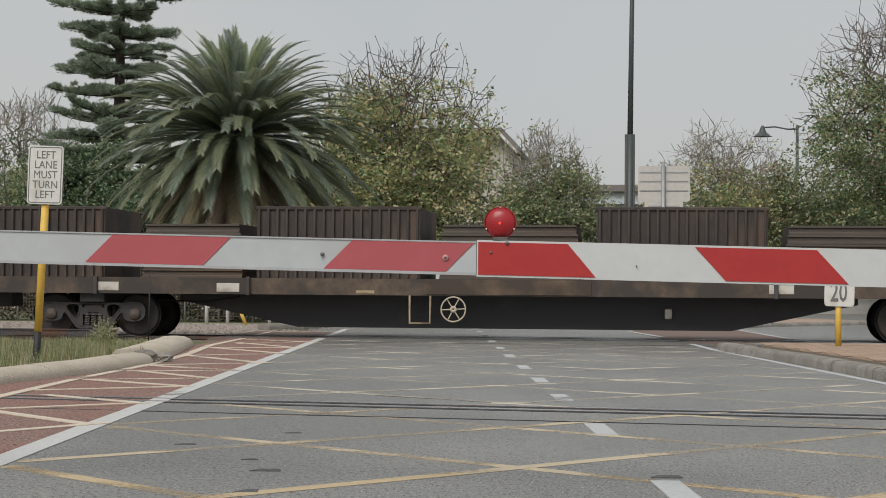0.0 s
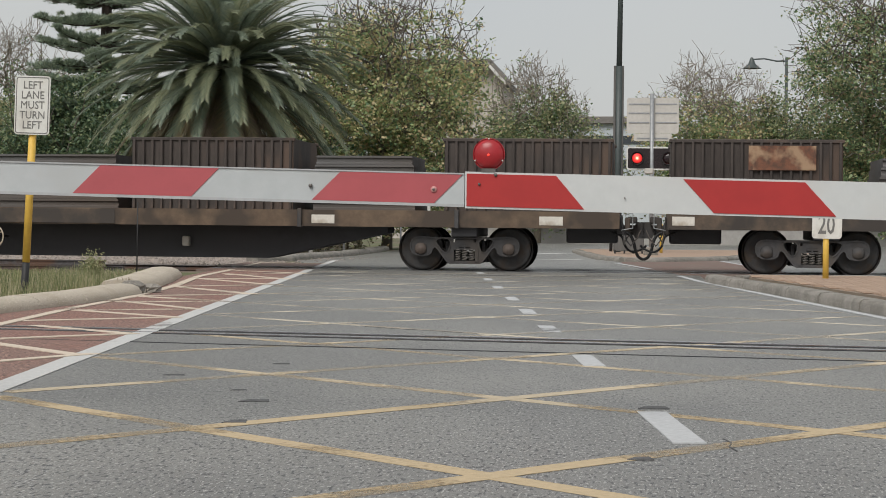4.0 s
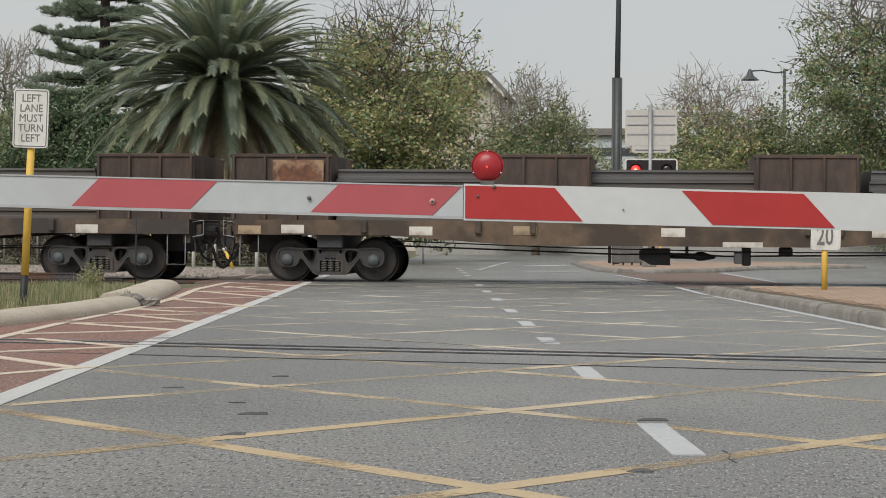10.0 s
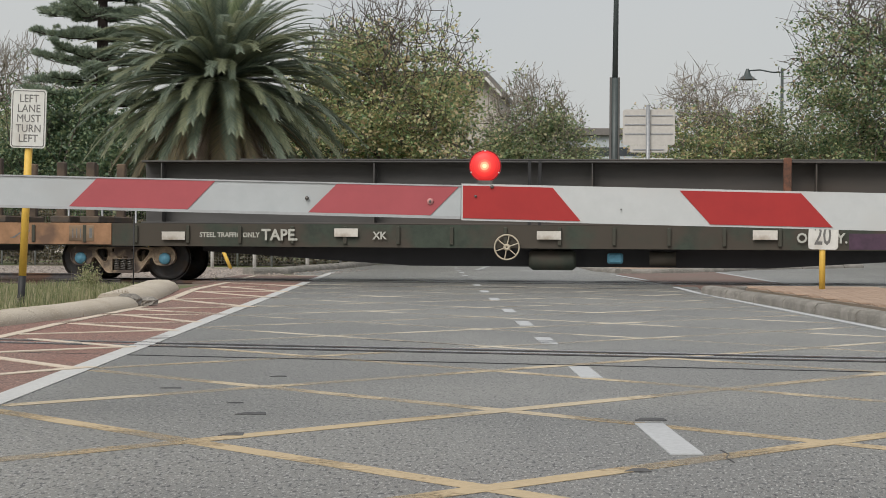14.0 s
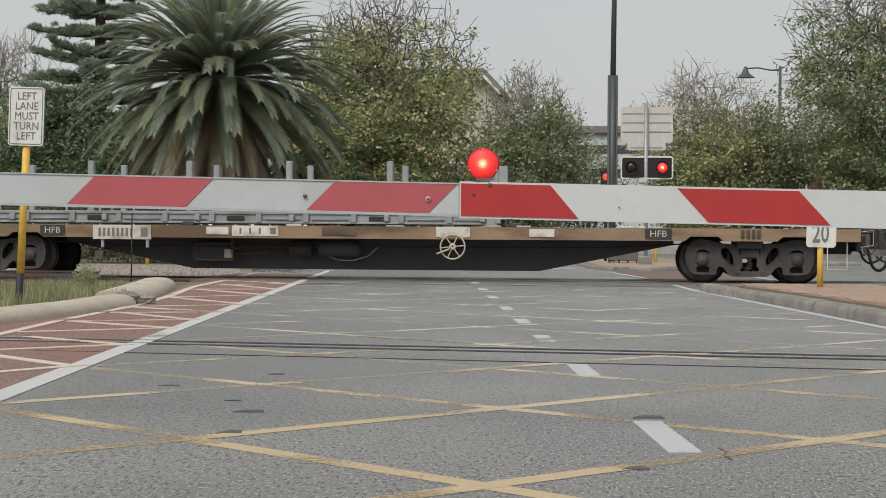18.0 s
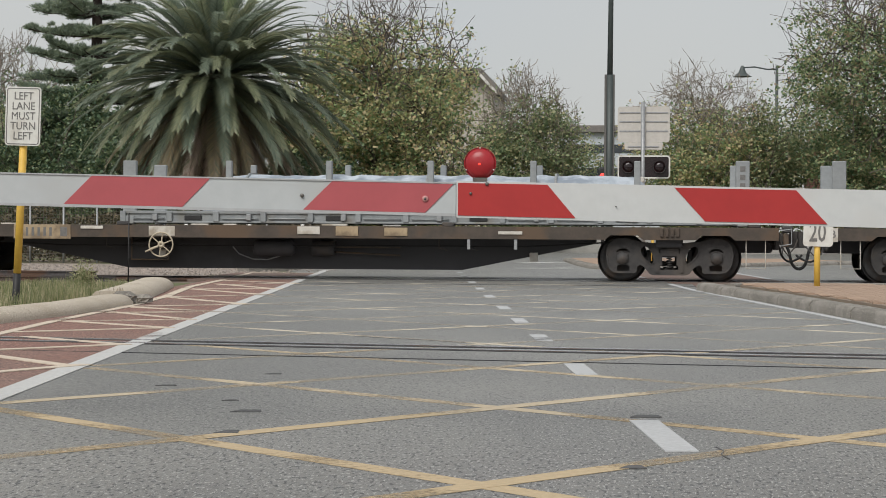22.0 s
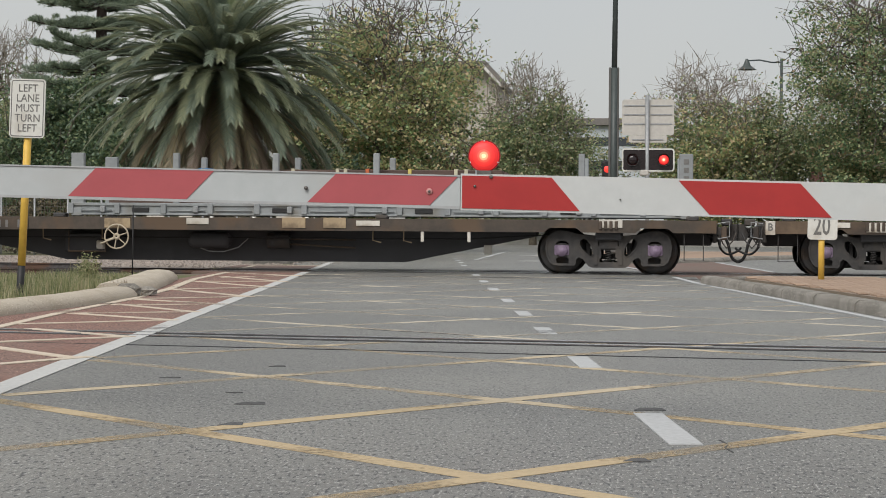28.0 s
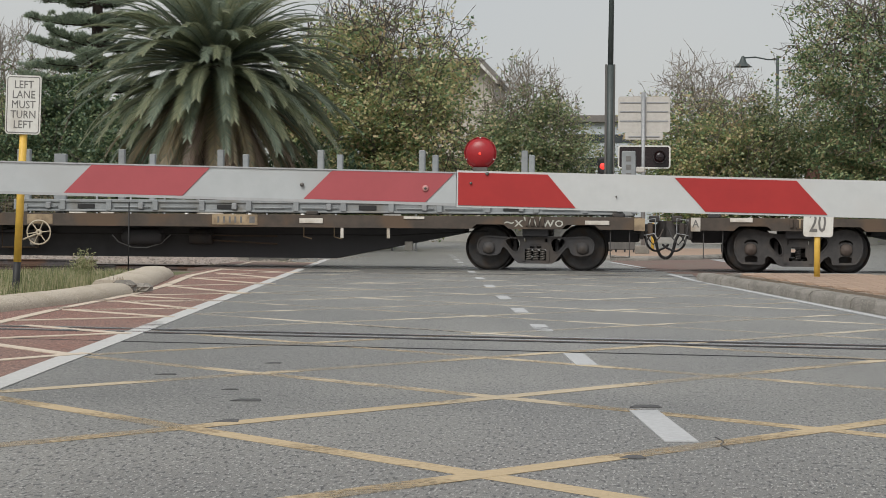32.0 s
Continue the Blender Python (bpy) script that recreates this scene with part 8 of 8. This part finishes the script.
    for u in (0.9, 6.6, 13.0, L - 0.9):
        part("twist_lock", Build().box(u - L / 2 - 0.12, u - L / 2 + 0.12, -1.25, -1.0, 1.03, 1.12, 0.02), w, material=M["bogie_black"])
    if i == 8:
        for u in (3.9, 15.7):
            part("lettering", lettering("HFB", 0.17, M["chalk"], 1.1), w, (u - L / 2, -1.322, 0.93))
    if i == 15:
        part("sprayed_word", lettering("~xWwo", 0.28, M["chalk"], 1.2), w, (17.3 - L / 2, -1.303, 0.93))
    if i == 11:
        part("lettering", lettering("COBY", 0.17, M["chalk"], 1.0), w, (5.02 - L / 2, -1.322, 0.88))
        for k in range(5):
            part("writing", Build().box(4.76 + k * 0.11 - L / 2, 4.82 + k * 0.11 - L / 2, -1.326, -1.318, 0.67, 0.77), w, material=M["chalk"])
        for k in range(4):
            part("writing", Build().box(5.36 - L / 2, 5.52 - L / 2, -1.326, -1.318, 0.68 + k * 0.07, 0.70 + k * 0.07), w, material=M["chalk"])
        square = Build()
        for x0, x1, z0, z1 in ((5.78, 6.06, 0.66, 0.68), (5.78, 6.06, 0.93, 0.95), (5.78, 5.8, 0.66, 0.95), (6.04, 6.06, 0.66, 0.95)):
            square.box(x0 - L / 2, x1 - L / 2, -1.326, -1.318, z0, z1)
        part("square_mark", square, w, material=M["chalk"])
        part("triangle_mark", Build().prism([(5.84 - L / 2, 0.71), (6.0 - L / 2, 0.71), (5.92 - L / 2, 0.88)], -1.326, -1.318), w, material=M["chalk"])
        part("lettering", lettering("SYZ", 0.16, M["chalk"], 1.1), w, (12.55 - L / 2, -0.44, 0.42))

RL = 12.1
LEN = {i: MARKS[i] - MARKS[i + 1] for i in range(16)}
rack(0.45, 0.45 + RL, 7)
wrapped(3.2, 9.7, 7, 2.12, ((0.2, "strap_blue"), (0.24, "strap_orange"), (0.56, "strap_blue"), (0.72, "strap_blue"), (0.76, "strap_orange"), (0.9, "strap_blue")), "long load wrapped in clear white plastic with blue and orange straps")
rack(0.55, 0.55 + RL, 8)
rack(0.55, 0.55 + RL, 9)
wrapped(2.6, 11.0, 9, 2.1, ((0.12, "strap_blue"), (0.3, "strap_blue"), (0.62, "strap_orange"), (0.66, "strap_blue"), (0.84, "strap_blue")), "long load wrapped in white plastic with blue straps")
rack(LEN[10] - 1.0 - RL, LEN[10] - 1.0, 10)
wrapped(LEN[10] - 11.6, LEN[10] - 2.7, 10, 2.05, ((0.1, "rack_grey"), (0.5, "rack_grey"), (0.78, "rack_grey")), "low load wrapped in pale blue-white plastic")
rack(0.5, 0.5 + RL, 11, 2.3, False)
rack(LEN[11] - 6.8, LEN[11] - 0.7, 11, 2.3, True, "short grey steel flat rack with upright posts on a wagon")
wrapped(LEN[11] - 6.6, LEN[11] - 0.95, 11, 2.14, ((0.14, "strap_orange"), (0.3, "strap_orange"), (0.5, "strap_blue"), (0.56, "strap_orange"), (0.85, "strap_orange")), "pale blue wrapped load with orange straps")
rack(LEN[12] - 0.6 - RL, LEN[12] - 0.6, 12)
rack(LEN[13] - 0.9 - RL, LEN[13] - 0.9, 13)
rack(LEN[14] - 0.9 - RL, LEN[14] - 0.9, 14)
rack(LEN[15] - 0.6 - RL, LEN[15] - 0.6, 15)
BAR0, BARZ = 7.5, 0.74
t = thing("bar_bundle", "rust-brown steel bars strapped in yellow and orange on a rack", "steel load", "steel loads on the wagons", at=(0, TRACK, 1.25))
TRAIN.append((t, MARKS[14] + BAR0 + 3.9))
for k in range(9):
    y = -0.9 + 0.2 * k
    part("bar", Build().box(-3.9 + 0.1 * (k % 3), 3.9 - 0.12 * (k % 2), y, y + 0.17, 0.0, BARZ - 0.03 * (k % 3 == 1), 0.015), t, material=M["bar_rust"])
for x, mat_name in ((-3.5, "strap_pale"), (-2.95, "strap_orange"), (-2.05, "strap_blue"), (-1.92, "strap_blue"), (-0.2, "strap_pale"), (0.68, "strap_pale"), (0.84, "strap_pale"), (1.27, "strap_orange"), (2.1, "strap_yellow"), (3.0, "strap_pale"), (3.2, "strap_pale")):
    part("strap", Build().box(x - 0.035, x + 0.035, -0.925, 0.9, BARZ - 0.25, BARZ + 0.02, 0.004), t, material=M[mat_name])
t = thing("pipe_bundle", "bundle of dark steel pipes strapped on a flat rack", "pipe bundle", at=(0, TRACK, 1.25))
TRAIN.append((t, MARKS[15] + 14.4))
for k in range(12):
    y, z = -0.85 + 0.155 * k, 0.57 + (0.12 if k % 3 == 1 else 0)
    part("pipe", Build().tube([(-3.3, y, z), (3.3 - 0.2 * (k % 3), y, z)], 0.07, 10), t, material=M["pipe_steel"])
part("pipe_layer", Build().box(-3.2, 3.1, -0.93, 0.93, 0.0, 0.5, 0.02), t, material=M["stacked_steel"])
for x in (-2.9, -1.2, 0.5, 2.6):
    part("strap", Build().box(x - 0.025, x + 0.025, -0.96, 0.96, 0.52, 0.83), t, material=M["strap_blue"] if x < 0 else M["plate_tan"])


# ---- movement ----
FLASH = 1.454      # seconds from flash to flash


def motions():
    times = [2.0 * k for k in range(17)]
    for ob, place in TRAIN:
        o = ob.location.copy()
        walk(ob, [(t, pose(place + run(t), o.y, o.z)) for t in times])
    for ws, place, r, x in WHEELS:
        seen = [k / 15 for k in range(0, 481) if -14.5 < place + run(k / 15) < 6.0]
        if not seen:
            continue
        start = run(seen[0])
        rows = [(t, pose(x, 0, r, 0, math.degrees((run(t) - start) / r) % 360, 0)) for t in seen]
        if seen[0] > 0:
            rows = [(0.0, rows[0][1])] + rows
        if seen[-1] < 32.0:
            rows.append((32.0, rows[-1][1]))
        walk(ws, rows)
    # half-turns of the two-sided discs stand in for the lamps switching on and off
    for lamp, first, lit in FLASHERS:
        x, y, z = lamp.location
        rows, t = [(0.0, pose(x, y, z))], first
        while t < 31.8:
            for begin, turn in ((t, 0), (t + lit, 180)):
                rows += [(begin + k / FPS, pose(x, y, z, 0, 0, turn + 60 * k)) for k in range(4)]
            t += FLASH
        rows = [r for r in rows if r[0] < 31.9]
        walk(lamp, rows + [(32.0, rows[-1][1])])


motions()
